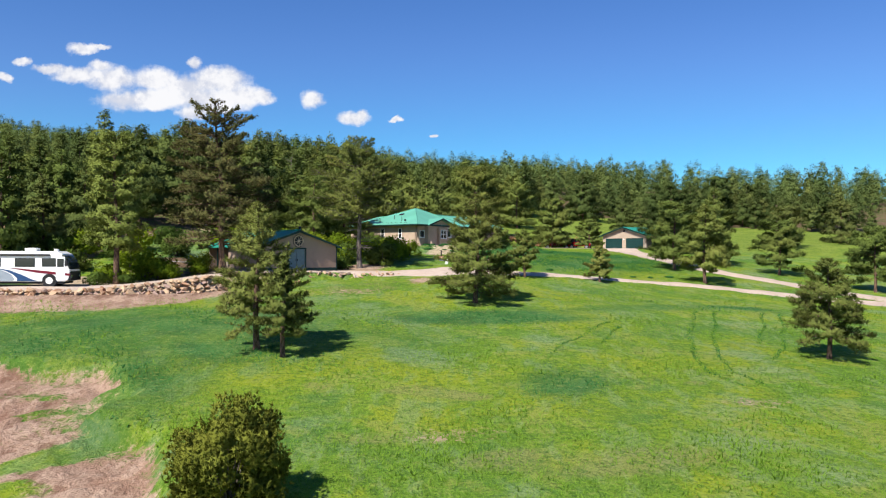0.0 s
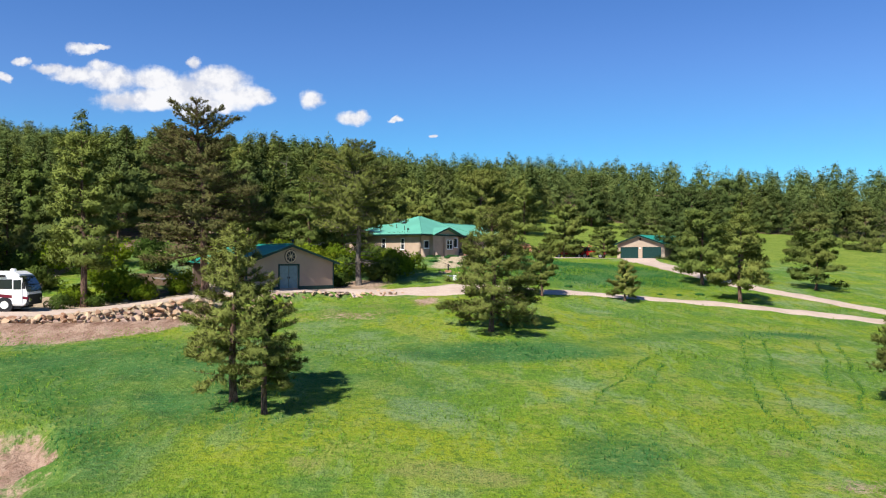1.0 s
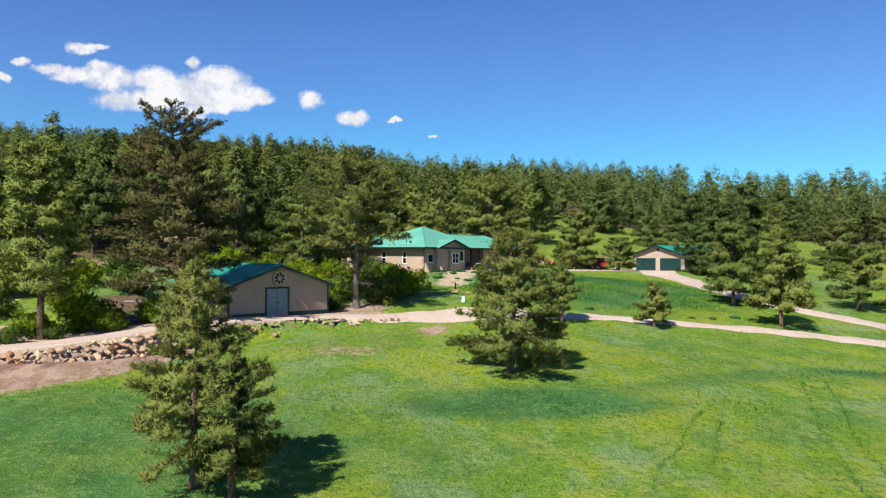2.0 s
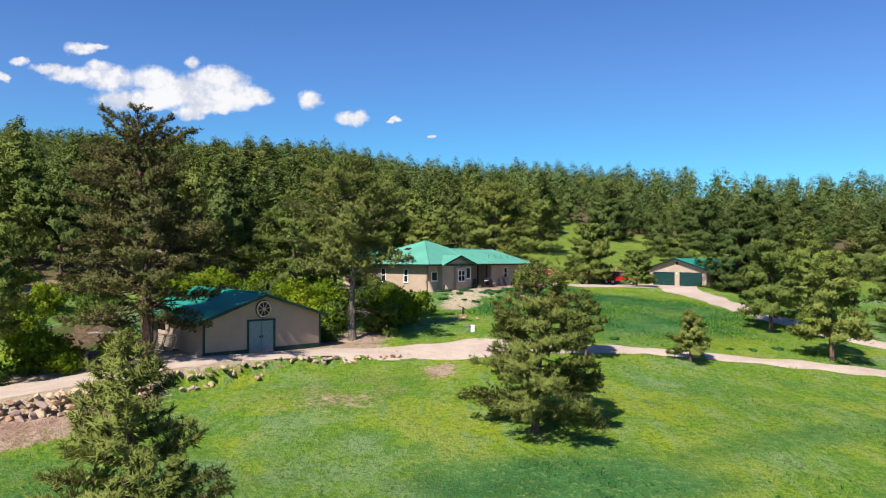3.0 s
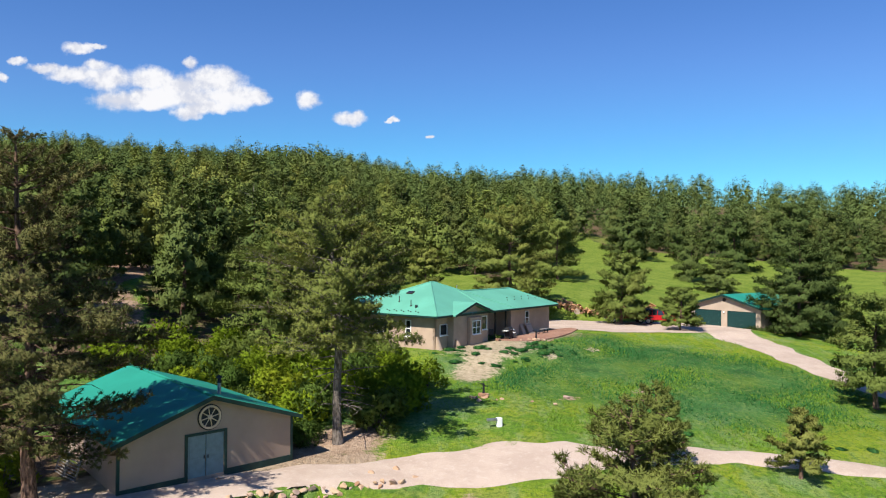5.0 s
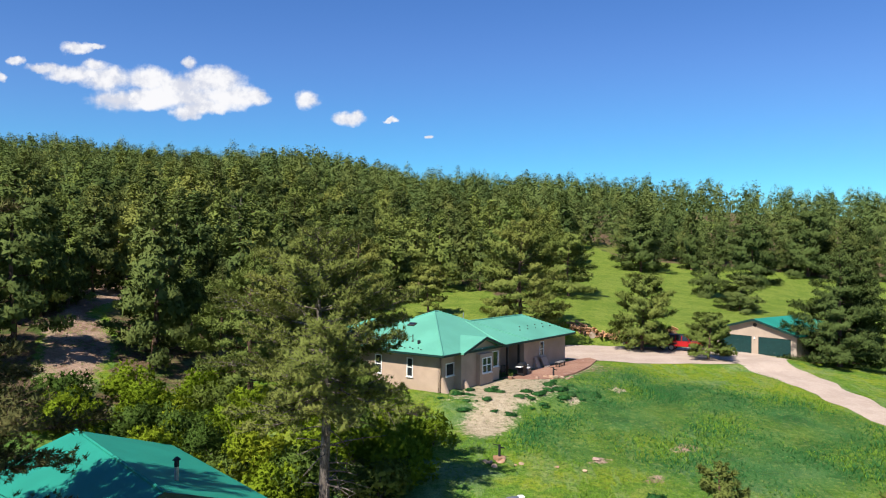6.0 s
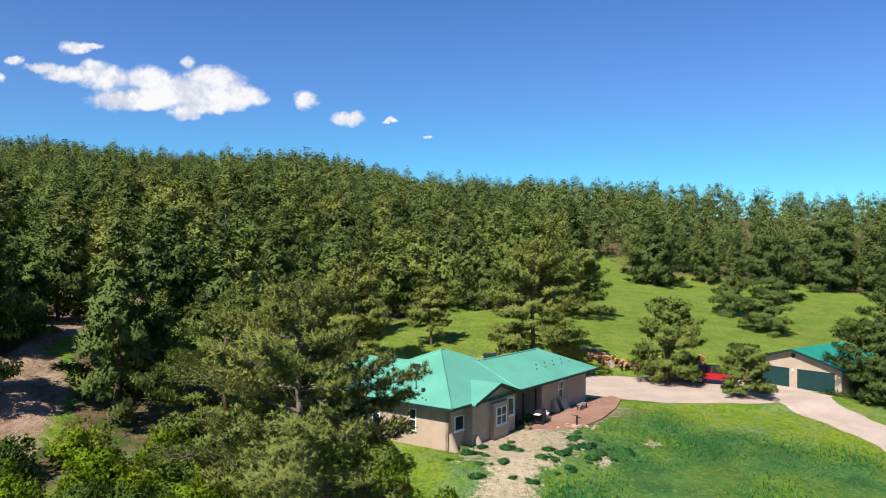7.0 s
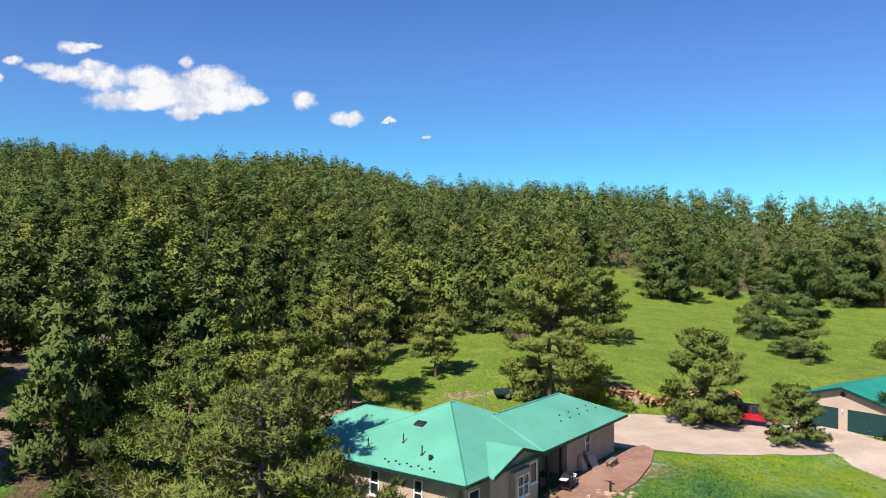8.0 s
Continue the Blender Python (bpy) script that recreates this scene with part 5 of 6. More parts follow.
def pine_meshes(seed, h, r, crown_base, form, limbs, mat, gap=0.45, count=7, length=0.36, width=0.13, trunk_r=None, bend=0.0, fork=0.0, limb_share=0.6, twigs=False, inner=0.2, flat=0.0, bark=None, dead=0, thick=2.2, heart=(600, 0.42), mass=0.5, spread=0.1):
    """Trunk mesh and crown mesh of one pine that stands at the origin."""
    rs = np.random.RandomState(seed)
    a, m, e = limb_plan(rs, h, r, crown_base, limbs, form)
    if fork:
        # a second leader beside the first
        b = limb_plan(rs, h * 0.95, r * 0.52, h * 0.52, limbs // 3, "cone")
        a, m, e = (np.concatenate([p, q + [fork, -0.1 * fork, 0]]) for p, q in zip((a, m, e), b))
    sway = lambda z: np.stack([bend * (z / h) ** 2 + 0.10 * np.sin(z * 0.7 + seed), 0.10 * np.sin(z * 0.5 + seed * 2.0), 0 * z], -1)
    a, m, e = (p + sway(np.clip(p[:, 2], 0, h)) for p in (a, m, e))
    tr = trunk_r or 0.016 * h + 0.04
    z = np.linspace(-0.3, h * 0.97, 12)
    path = np.stack([0 * z, 0 * z, z], -1) + sway(z)
    rad = tr * (1 - np.clip(z, 0, h) / h) ** 0.8 + 0.02
    rad[0] *= 1.35
    pieces = [tube(path, rad, 9)]
    if fork:
        zz = np.linspace(h * 0.5, h * 0.92, 5)
        pieces.append(tube(np.stack([fork * np.minimum(1, (zz - h * 0.5) / (h * 0.2)), -0.1 * fork + 0 * zz, zz], -1) + sway(zz), tr * np.linspace(0.4, 0.1, 5), 6))
    ln = np.linalg.norm(e - a, axis=1)
    for k in range(len(a)):
        if rs.rand() < limb_share:
            p = bezier(a[k], m[k], e[k], np.linspace(0, 0.92, 4))
            pieces.append(tube(p, np.array([0.30, 0.2, 0.12, 0.05]) * tr * 0.8 * (0.35 + 0.65 * ln[k] / r), 4))
    for k in range(dead):
        # bare grey limb stubs under the crown
        az, zz, s = rs.uniform(0, math.tau), rs.uniform(0.14, 0.5) * h, rs.uniform(1.0, 0.55 * r)
        tipv = np.array([math.cos(az), math.sin(az), rs.uniform(-0.25, 0.1)]) * s
        p = np.array([0, 0, zz]) + tipv * np.linspace(0, 1, 4)[:, None] + [[0, 0, 0], [0, 0, 0.05], [0, 0, 0.02], [0, 0, -0.1]]
        pieces.append(tube(p, np.array([0.05, 0.04, 0.03, 0.012]), 4))
        for j in range(4):
            q = p[1 + j % 3]
            w = unit(tipv + rs.normal(0, 0.7 * s, 3)) * rs.uniform(0.3, 0.9)
            pieces.append(tube(np.stack([q, q + w * 0.5, q + w]), np.array([0.02, 0.014, 0.006]), 3))
    v, f, nm, root, tip = needles(rs, a, m, e, h, crown_base, gap, count, length, width, inner, flat, thick, mass, spread)
    v, f, nm = joined((v, f, nm), heartwood(rs, a, m, e, h, crown_base, *heart))
    if twigs:
        for p, q in zip(root, tip):
            pieces.append(tube(np.stack([p, q]), np.array([0.022, 0.008]), 3))
    trunk = raw_mesh("pine trunk", *gather(pieces), bark or BARK, True)
    return trunk, raw_mesh("pine crown", v, f, mat, normals=nm)


def plant_tree(meshes, x, y, label, scale=1.0, turn=0.0, group="", z=None, tall=1.0):
    t = new("pine_tree")
    t.matrix_world = pose(x, y, gz(x, y) if z is None else z, 0, 0, turn) @ Matrix.Diagonal((scale, scale, scale * tall, 1))
    tagged(t, label, "tree", group)
    for name, me in zip(("trunk", "crown"), meshes):
        ob = new(name, me)
        ob.parent = t
    return t


HERO = dict(gap=0.27, count=13, length=0.26, width=0.036, twigs=True, limb_share=1.0, inner=0.18, thick=2.3, heart=(6500, 0.18), mass=0.6)
YARD = dict(gap=0.34, count=8, length=0.32, width=0.09, limb_share=0.8, inner=0.2, flat=0.2, thick=2.3, heart=(3600, 0.27), mass=0.6, spread=0.25)
SLIM = dict(gap=0.21, count=9, length=0.22, width=0.055, limb_share=1.0, inner=0.15, flat=0.1, thick=2.6, heart=(2600, 0.16), mass=0.6)
OPEN = dict(HERO, gap=0.30, count=15, length=0.21, width=0.042, thick=2.3, heart=(5500, 0.19), mass=0.5)
# lone pines on the meadow and in the yard: x, y, height, half width, crown base, form, seed, limbs
LONE = (
    (-11.0, 45.8, 8.9, 3.0, 2.0, "full", 3, 84, "young ponderosa pine with a dense tapering crown on the meadow"),
    (-8.9, 43.9, 6.0, 1.9, 1.3, "full", 4, 52, "smaller young pine standing close beside another on the meadow"),
    (2.9, 64.4, 9.3, 4.1, 1.2, "full", 5, 100, "broad bushy ponderosa pine with layered limbs on the meadow"),
    (25.3, 49.2, 6.5, 2.9, 1.4, "full", 6, 72, "rounded bushy pine standing alone in the grass"),
    (17.0, 83.0, 4.1, 1.7, 0.8, "full", 7, 60, "small pine beside the gravel track"),
    (8.6, 82.2, 5.2, 1.9, 1.2, "full", 8, 60, "slim young pine at the edge of the gravel track"),
    (29.7, 86.2, 9.0, 3.2, 2.0, "full", 9, 60, "ponderosa pine with a bare lower trunk beside the track"),
    (18.6, 134.2, 8.8, 3.6, 1.2, "round", 10, 80, "dense dark pine shading parked vehicles in the gravel yard"),
    (23.9, 127.4, 4.9, 2.5, 0.8, "round", 11, 60, "small round pine at the edge of the gravel yard"),
    (43.8, 99.0, 7.0, 3.3, 1.4, "round", 12, 52, "spreading pine on the slope beyond the track"),
    (50.4, 88.5, 7.6, 3.2, 1.5, "round", 13, 56, "wide pine on the grassy slope"),
    (-6.7, 145.0, 6.8, 2.9, 1.9, "round", 14, 44, "thin young pine on the grass behind the house"),
    (14.5, 163, 9.2, 4.5, 1.0, "round", 15, 60, "bushy pine at the edge of the upper field"),
)
for x, y, h, r, cb, form, seed, lm, label in LONE:
    plant_tree(pine_meshes(seed, h, r, cb, form, lm, PINE_YOUNG if y < 84 else PINE, fork=1.15 if seed == 5 else 0.0, **(HERO if y < 66 else SLIM if h < 5.5 else YARD)), x, y, label)

# tall old pines near the shed and the house
OLD = (
    (-21.8, 73.2, 17.2, 5.4, 3.2, "old", 21, 140, -1.0, "tall old ponderosa pine with browning needles beside the shed"),
    (-9.8, 84.6, 14.9, 5.2, 6.2, "old", 22, 100, -0.6, "tall pine with open limbs and a grey trunk above the shrubs"),
    (-30.9, 70.2, 14.2, 3.2, 3.4, "round", 23, 70, -0.5, "tall narrow pine behind the motorhome"),
    (4.5, 136.5, 14.3, 4.8, 2.5, "round", 24, 84, 0.2, "large pine rising behind the house roof"),
    (-14.7, 135.4, 12.8, 4.6, 2.6, "old", 25, 80, 0.0, "broad pine at the wood's edge behind the house"),
    (37.8, 127.6, 12.5, 5.0, 0.6, "full", 26, 120, 0.0, "large dense pine crowding the garage wall"),
    (42.5, 132, 12.0, 4.4, 1.2, "full", 27, 110, 0.0, "large dense pine beside the garage"),
    (29.6, 97.6, 8.6, 3.2, 1.8, "round", 28, 60, 0.0, "pine beside the driveway bend"),
    (38.6, 108.5, 11.0, 3.6, 1.2, "full", 29, 64, 0.0, "upright pine beyond the driveway"),
    (-18.8, 103.5, 11.5, 4.0, 2.2, "old", 19, 74, 0.3, "spreading pine above bright oak scrub at the wood's edge"),
    (-15.5, 110.5, 11.0, 3.8, 2.0, "round", 20, 70, 0.0, "dense pine at the wood's edge beside the house"),
)
for x, y, h, r, cb, form, seed, lm, bend, label in OLD:
    mat = {21: PINE_BROWN, 22: PINE_YOUNG, 26: PINE_DARK, 27: PINE_DARK}.get(seed, PINE)
    plant_tree(pine_meshes(seed, h, r, cb, form, lm, mat, bend=bend, dead=34 if seed in (21, 22) else 4, bark=BARK_GREY if seed == 22 else None, **(OPEN if seed in (21, 22) else YARD)), x, y, label)

# the wood: a few grown forms, repeated with turns and sizes
KINDS = ((4.1, 1.2, "full", PINE), (4.6, 0.8, "full", PINE_DARK), (4.5, 1.6, "old", PINE), (4.0, 1.2, "cone", PINE_DARK), (4.8, 0.8, "full", PINE), (4.3, 1.8, "old", PINE_DARK), (4.4, 1.0, "cone", PINE), (3.7, 0.8, "cone", PINE_DARK))
NEAR_FORMS = [pine_meshes(30 + i, 12.0, r, cb, form, 58, mat, 0.46, 9, 0.38, 0.15, limb_share=0.6, trunk_r=0.19, inner=0.30, flat=0.3, thick=2.2, heart=(1700, 0.48), mass=0.75, spread=0.32) for i, (r, cb, form, mat) in enumerate(KINDS)]
FORMS = [pine_meshes(40 + i, 12.0, r, cb, form, 54, mat, 0.66, 8, 0.36, 0.24, limb_share=0.2, trunk_r=0.15, inner=0.32, flat=0.4, thick=1.8, heart=(900, 0.70), mass=0.85, spread=0.36) for i, (r, cb, form, mat) in enumerate(KINDS)]


def wood_points(x0, x1, y0, y1, step, seed, keep):
    rs = np.random.RandomState(seed)
    gx, gy = np.meshgrid(np.arange(x0, x1, step), np.arange(y0, y1, step))
    gx = gx + rs.uniform(-0.42, 0.42, gx.shape) * step
    gy = gy + rs.uniform(-0.42, 0.42, gy.shape) * step
    x, y, u = gx.ravel(), gy.ravel(), rs.rand(gx.size)
    ok = (u < keep(x, y)) & (np.abs(x + 3) < 0.66 * (y - 0) + 12)
    return x[ok], y[ok], rs


def near_wood():
    x, y, rs = wood_points(-75, 110, 74, 236, 6.0, 7, lambda x, y: 0.9 * (woods(x, y) > 0.5) * (1 - 0.28 * (y < 116)) * (1 - 0.35 * ((y < 106) & (x > -42))))
    order = np.argsort(y)
    n = 0
    far = []
    for i in order:
        s, tall = rs.uniform(0.66, 1.15) * (1 - 0.2 * smooth(x[i], 40, 75)), rs.uniform(0.88, 1.14)
        if x[i] > -21 and y[i] < 113:
            continue
        if min((x[i] - p[0]) ** 2 + (y[i] - p[1]) ** 2 for p in LONE + OLD) < 14:
            continue
        if n < 290:
            # beyond x = 20 only PINE_DARK kinds: crown self-shade put into needle colour
            plant_tree((NEAR_FORMS if n < 42 else FORMS)[rs.randint(len(KINDS)) | int(x[i] > 20)], x[i], y[i], "ponderosa pine in the dense wood on the slope", s, rs.uniform(0, 360), "pine wood", tall=tall)
            n += 1
        else:
            far.append((x[i], y[i], s, tall))
    return far


def joined_wood(name, label, pts, forms, seed):
    """Many far trees as one mesh, each with a tone of its own; forms are crown arrays."""
    rs = np.random.RandomState(seed)
    vs, fs, ns, ts, at = [], [], [], [], 0
    for x, y, s, tall in pts:
        v, f, nm = forms[rs.randint(len(forms))]
        a = rs.uniform(0, math.tau)
        c, q = math.cos(a) * s, math.sin(a) * s
        w = np.stack([v[:, 0] * c - v[:, 1] * q + x, v[:, 0] * q + v[:, 1] * c + y, v[:, 2] * s * tall + gz(x, y) - 0.2], -1)
        vs.append(w)
        ns.append(np.stack([nm[:, 0] * math.cos(a) - nm[:, 1] * math.sin(a), nm[:, 0] * math.sin(a) + nm[:, 1] * math.cos(a), nm[:, 2]], -1))
        ts.append(np.full(len(v), rs.rand(), np.float32))
        fs.append(f + at)
        at += len(v)
    if vs:
        me = raw_mesh(name, np.concatenate(vs), np.concatenate(fs), PINE_FAR, normals=np.concatenate(ns))
        me.attributes.new("tone", "FLOAT", "POINT").data.foreach_set("value", np.concatenate(ts))
        tagged(new(name, me), label, "trees", kind="stuff")


def far_form(seed, h, r, cb, form, limbs, gap, count, length, width):
    rs = np.random.RandomState(seed)
    a, m, e = limb_plan(rs, h, r, cb, limbs, form)
    return joined(needles(rs, a, m, e, h, cb, gap, count, length, width, 0.4, 0.6, 1.4, 0.85, 0.36)[:3], heartwood(rs, a, m, e, h, cb, int(165 / gap), 0.9 * gap))


rest = near_wood()
MIDS = [far_form(60 + i, 12.0, r, 1.6, form, 48, 0.80, 6, 0.42, 0.30) for i, (r, form) in enumerate(((4.4, "cone"), (4.5, "full"), (4.8, "full"), (4.4, "old"), (4.0, "cone")))]
joined_wood("pine_wood", "dense pine wood covering the slope behind the house", rest, MIDS, 5)
FARS = [far_form(70 + i, 11.8, r, 1.0, form, 34, 1.05, 3, 0.42, 0.56) for i, (r, form) in enumerate(((5.4, "full"), (5.0, "cone"), (5.0, "full"), (4.6, "old")))]
fx, fy, frs = wood_points(-330, 330, 236, 440, 8.8, 9, lambda x, y: 0.95 * (woods(x, y) > 0.5) * (1 - 0.75 * smooth(x, 60, 110) * smooth(y, 270, 310)))
joined_wood("far_wood", "pine wood running up to the ridge", [(a, b, frs.uniform(0.75, 1.15), frs.uniform(0.9, 1.15)) for a, b in zip(fx, fy)], FARS, 6)
fx, fy, frs = wood_points(-620, 60, 440, 780, 15.0, 11, lambda x, y: 0.95 * (woods(x, y) > 0.5))
HILLS = [far_form(76 + i, 11.5, 4.4, 0.8, "full", 12, 2.2, 2, 1.3, 1.0) for i in range(3)]
joined_wood("hill_wood", "distant pine wood on the hill", [(a, b, frs.uniform(0.85, 1.25), frs.uniform(0.9, 1.15)) for a, b in zip(fx, fy)], HILLS, 8)

# pines on the upper field
FIELD = [pine_meshes(50 + i, 10.0, 4.3, 0.7, form, 60, PINE_DARK, 0.50, 8, 0.38, 0.15, limb_share=0.3, flat=0.35, heart=(1300, 0.52), mass=0.75, spread=0.34) for i, form in enumerate(("full", "round", "full"))]
for x, y, s, tall in ((35.1, 199.6, 1.3, 0.98), (38.7, 204.6, 0.55, 1.0), (48.2, 208.0, 0.8, 1.25), (39.4, 171.4, 0.72, 1.24), (40.1, 160.4, 0.72, 0.74), (55.1, 192.5, 1.15, 0.97), (73.4, 208.0, 1.4, 0.95), (84.5, 214.0, 1.2, 1.0), (86, 165, 1.0, 1.0), (64, 143, 0.75, 1.0), (92, 150, 0.9, 1.0)):
    plant_tree(FIELD[int(x) % 3], x, y, "pine standing on the grass of the upper field", s, x * 31, "field pines", tall=tall)


# ---- shrubs ----
def shrub_mesh(seed, r, h, mat, lobes=16, per=90, count=5, length=0.16, width=0.12, name="shrub", reach=(0.35, 0.72), swell=(0.28, 0.5), up=0.3, lift=0.5):
    rs = np.random.RandomState(seed)
    d = unit(rs.normal(size=(lobes, 3)) + [0, 0, lift])
    low = d[:, 2] < 0.15
    d[low, :2] = unit(d[low, :2]) * 0.96
    lc = d * rs.uniform(*reach, (lobes, 1)) * [r, r, h * 0.55] + [0, 0, h * 0.45]
    lr = rs.uniform(*swell, lobes)
    idx = np.repeat(np.arange(lobes), per)
    q = unit(rs.normal(size=(len(idx), 3))) * rs.uniform(0.55, 1.05, (len(idx), 1))
    c = lc[idx] + q * lr[idx][:, None] * [r, r, h * 0.6]
    c[:, 2] = np.abs(c[:, 2] - 0.12 * h)
    soft = unit(q) * 0.8 + unit((c - [0, 0, h * 0.35]) * [1, 1, 0.8]) * 0.6
    v, f, nm = tufts(rs, c, count, length, width, up, q * 0.5, soft)
    crown = raw_mesh(name + " leaves", v, f, mat, normals=nm)
    pieces = []
    for k in range(min(lobes, 12)):
        s = np.linspace(0, 0.8, 4)[:, None]
        pieces.append(tube(lc[k] * s * [0.6, 0.6, 1] + [0, 0, -0.05], np.array([0.04, 0.03, 0.02, 0.01]) * min(1.3, max(0.4, h / 2)), 5))
    return raw_mesh(name + " stems", *gather(pieces), BARK_GREY, True), crown


def plant_shrub(meshes, x, y, label, scale=1.0, turn=0.0, group="", name="shrub", category="shrub"):
    t = new(name)
    t.matrix_world = pose(x, y, gz(x, y), 0, 0, turn) @ Matrix.Diagonal((scale, scale, scale, 1))
    tagged(t, label, category, group)
    for n, me in zip(("stem", "crown"), meshes):
        new(n, me).parent = t
    return t


plant_shrub(shrub_mesh(80, 1.95, 4.0, JUNIPER, 110, 80, 8, 0.13, 0.05, "juniper", (0.5, 0.84), (0.16, 0.28), 0.9, -0.15), -5.9, 23.7, "dense round juniper bush on bare reddish earth", name="juniper_bush", category="bush")
OAKS = [shrub_mesh(81 + i, 1.9, 2.6, OAK, 16, 66, 5, 0.16, 0.11, "oak") for i in range(2)]
SHRUBS = [shrub_mesh(85 + i, 1.8, 2.4, OAK_DARK, 16, 70, 4, 0.17, 0.10, "shrub") for i in range(2)]
for x, y, s in ((-28.5, 73.5, 1.15), (-25.0, 76.5, 0.9), (-13.2, 87.5, 1.25), (-15.0, 91, 1.3), (-12.0, 94, 1.1), (-17.5, 95, 1.2), (-9.5, 92.5, 1.0), (-33, 78, 1.1), (-28, 94, 1.2), (-22.5, 98, 1.0), (-8.0, 99.5, 0.9), (-40, 81.5, 1.3), (-35.5, 86, 1.2), (-47, 84, 1.2), (-24, 90, 1.2), (-30.0, 74.6, 1.2), (-6.6, 90.2, 1.25), (-6.9, 93.5, 1.2), (-4.8, 96.0, 0.9), (-26.7, 101, 1.2), (-22, 103, 1.2), (-21.6, 106, 1.0), (-24.0, 97.5, 1.3), (-17.5, 99.5, 1.2), (-14.5, 100, 1.2), (-32, 70.8, 0.9), (-21.5, 92.5, 1.2), (-19.0, 90.2, 1.0), (-26.5, 93.5, 1.1), (-26.6, 71.8, 0.7), (-24.6, 74.5, 0.6), (9.4, 139.6, 1.15)):
    plant_shrub(OAKS[int(x * 7) % 2], x, y, "bright yellow green oak scrub in fresh leaf", s, x * 53, "oak scrub")
for x, y, s in ((-7.6, 87.2, 1.35), (-11.8, 88.6, 1.3), (-12.0, 84.9, 0.8), (-32.6, 72.2, 0.9), (-29.8, 69.9, 0.5), (-31.8, 67.9, 0.7), (-10.0, 97, 1.2), (-8.3, 103.5, 1.0), (-10.2, 106.5, 1.1), (-38, 76, 1.2), (-42, 79, 1.4), (-46, 77, 1.3), (-36, 82, 1.2), (-40, 86, 1.4), (-45, 88, 1.3), (-31, 85, 1.2), (-27, 89, 1.1), (-34, 90, 1.2), (-50, 82, 1.5), (-30.5, 76.5, 1.0), (-20, 101, 1.3), (-23.5, 94.5, 1.2), (-20.5, 94.8, 1.3), (-18.4, 93.0, 1.1), (-16.6, 91.0, 1.0), (-29.5, 97.5, 1.3), (-25.5, 88.5, 1.0), (7.6, 139.2, 0.9)):
    plant_shrub(SHRUBS[int(x * 7) % 2], x, y, "dark green leafy shrub beside the pines", s, x * 37, "dark shrubs")
WEEDS = [shrub_mesh(88 + i, 0.8, 0.12, BLADES_LUSH, 12, 24, 3, 0.20, 0.05, "weed", (0.1, 0.95), (0.2, 0.4), 1.0, 2.0) for i in range(3)]
weed_rs = np.random.RandomState(31)
spots = [(12.2, 88.6, 0.9), (7.6, 89.6, 1.0), (24.0, 88.0, 0.8), (26.5, 89.0, 0.9), (22, 88, 0.7)]
while len(spots) < 58:
    u, v = weed_rs.uniform(-1, 1, 2)
    spots.append((1.6 + 6.6 * u * 0.87 - 2.9 * v * 0.5, 106.2 + 6.6 * u * 0.5 + 2.9 * v * 0.87, weed_rs.uniform(0.3, 1.1)))
for x, y, s in spots:
    plant_shrub(WEEDS[int(x * 7) % 3], x, y, "low green weed clump on sandy ground", s, x * 91, "weed clumps", "weed_clump", "plant")
plant_shrub(SHRUBS[0], 53.8, 164.1, "dark green leafy shrub on the upper field", 1.25, 40, "dark shrubs")


TRACKS = (
    ((12.9, 57.6), (10.1, 52.6), (8.1, 48.8), (6.6, 45.0)), ((13.4, 56.2), (11.6, 51.9), (10.0, 48.8)),
    ((22.3, 66.0), (20.1, 60.4), (18.1, 54.8), (16.5, 49.1), (15.5, 43.8), (16.4, 40.2)), ((23.9, 66.2), (21.6, 59.8), (19.7, 54.4), (18.0, 48.8), (17.0, 44.0), (17.6, 40.4)),
    ((28.3, 66.8), (26.0, 61.2), (24.3, 57.4), (22.6, 53.6)), ((30.0, 67.2), (27.3, 60.5), (24.9, 54.8), (21.3, 47.7)),
)


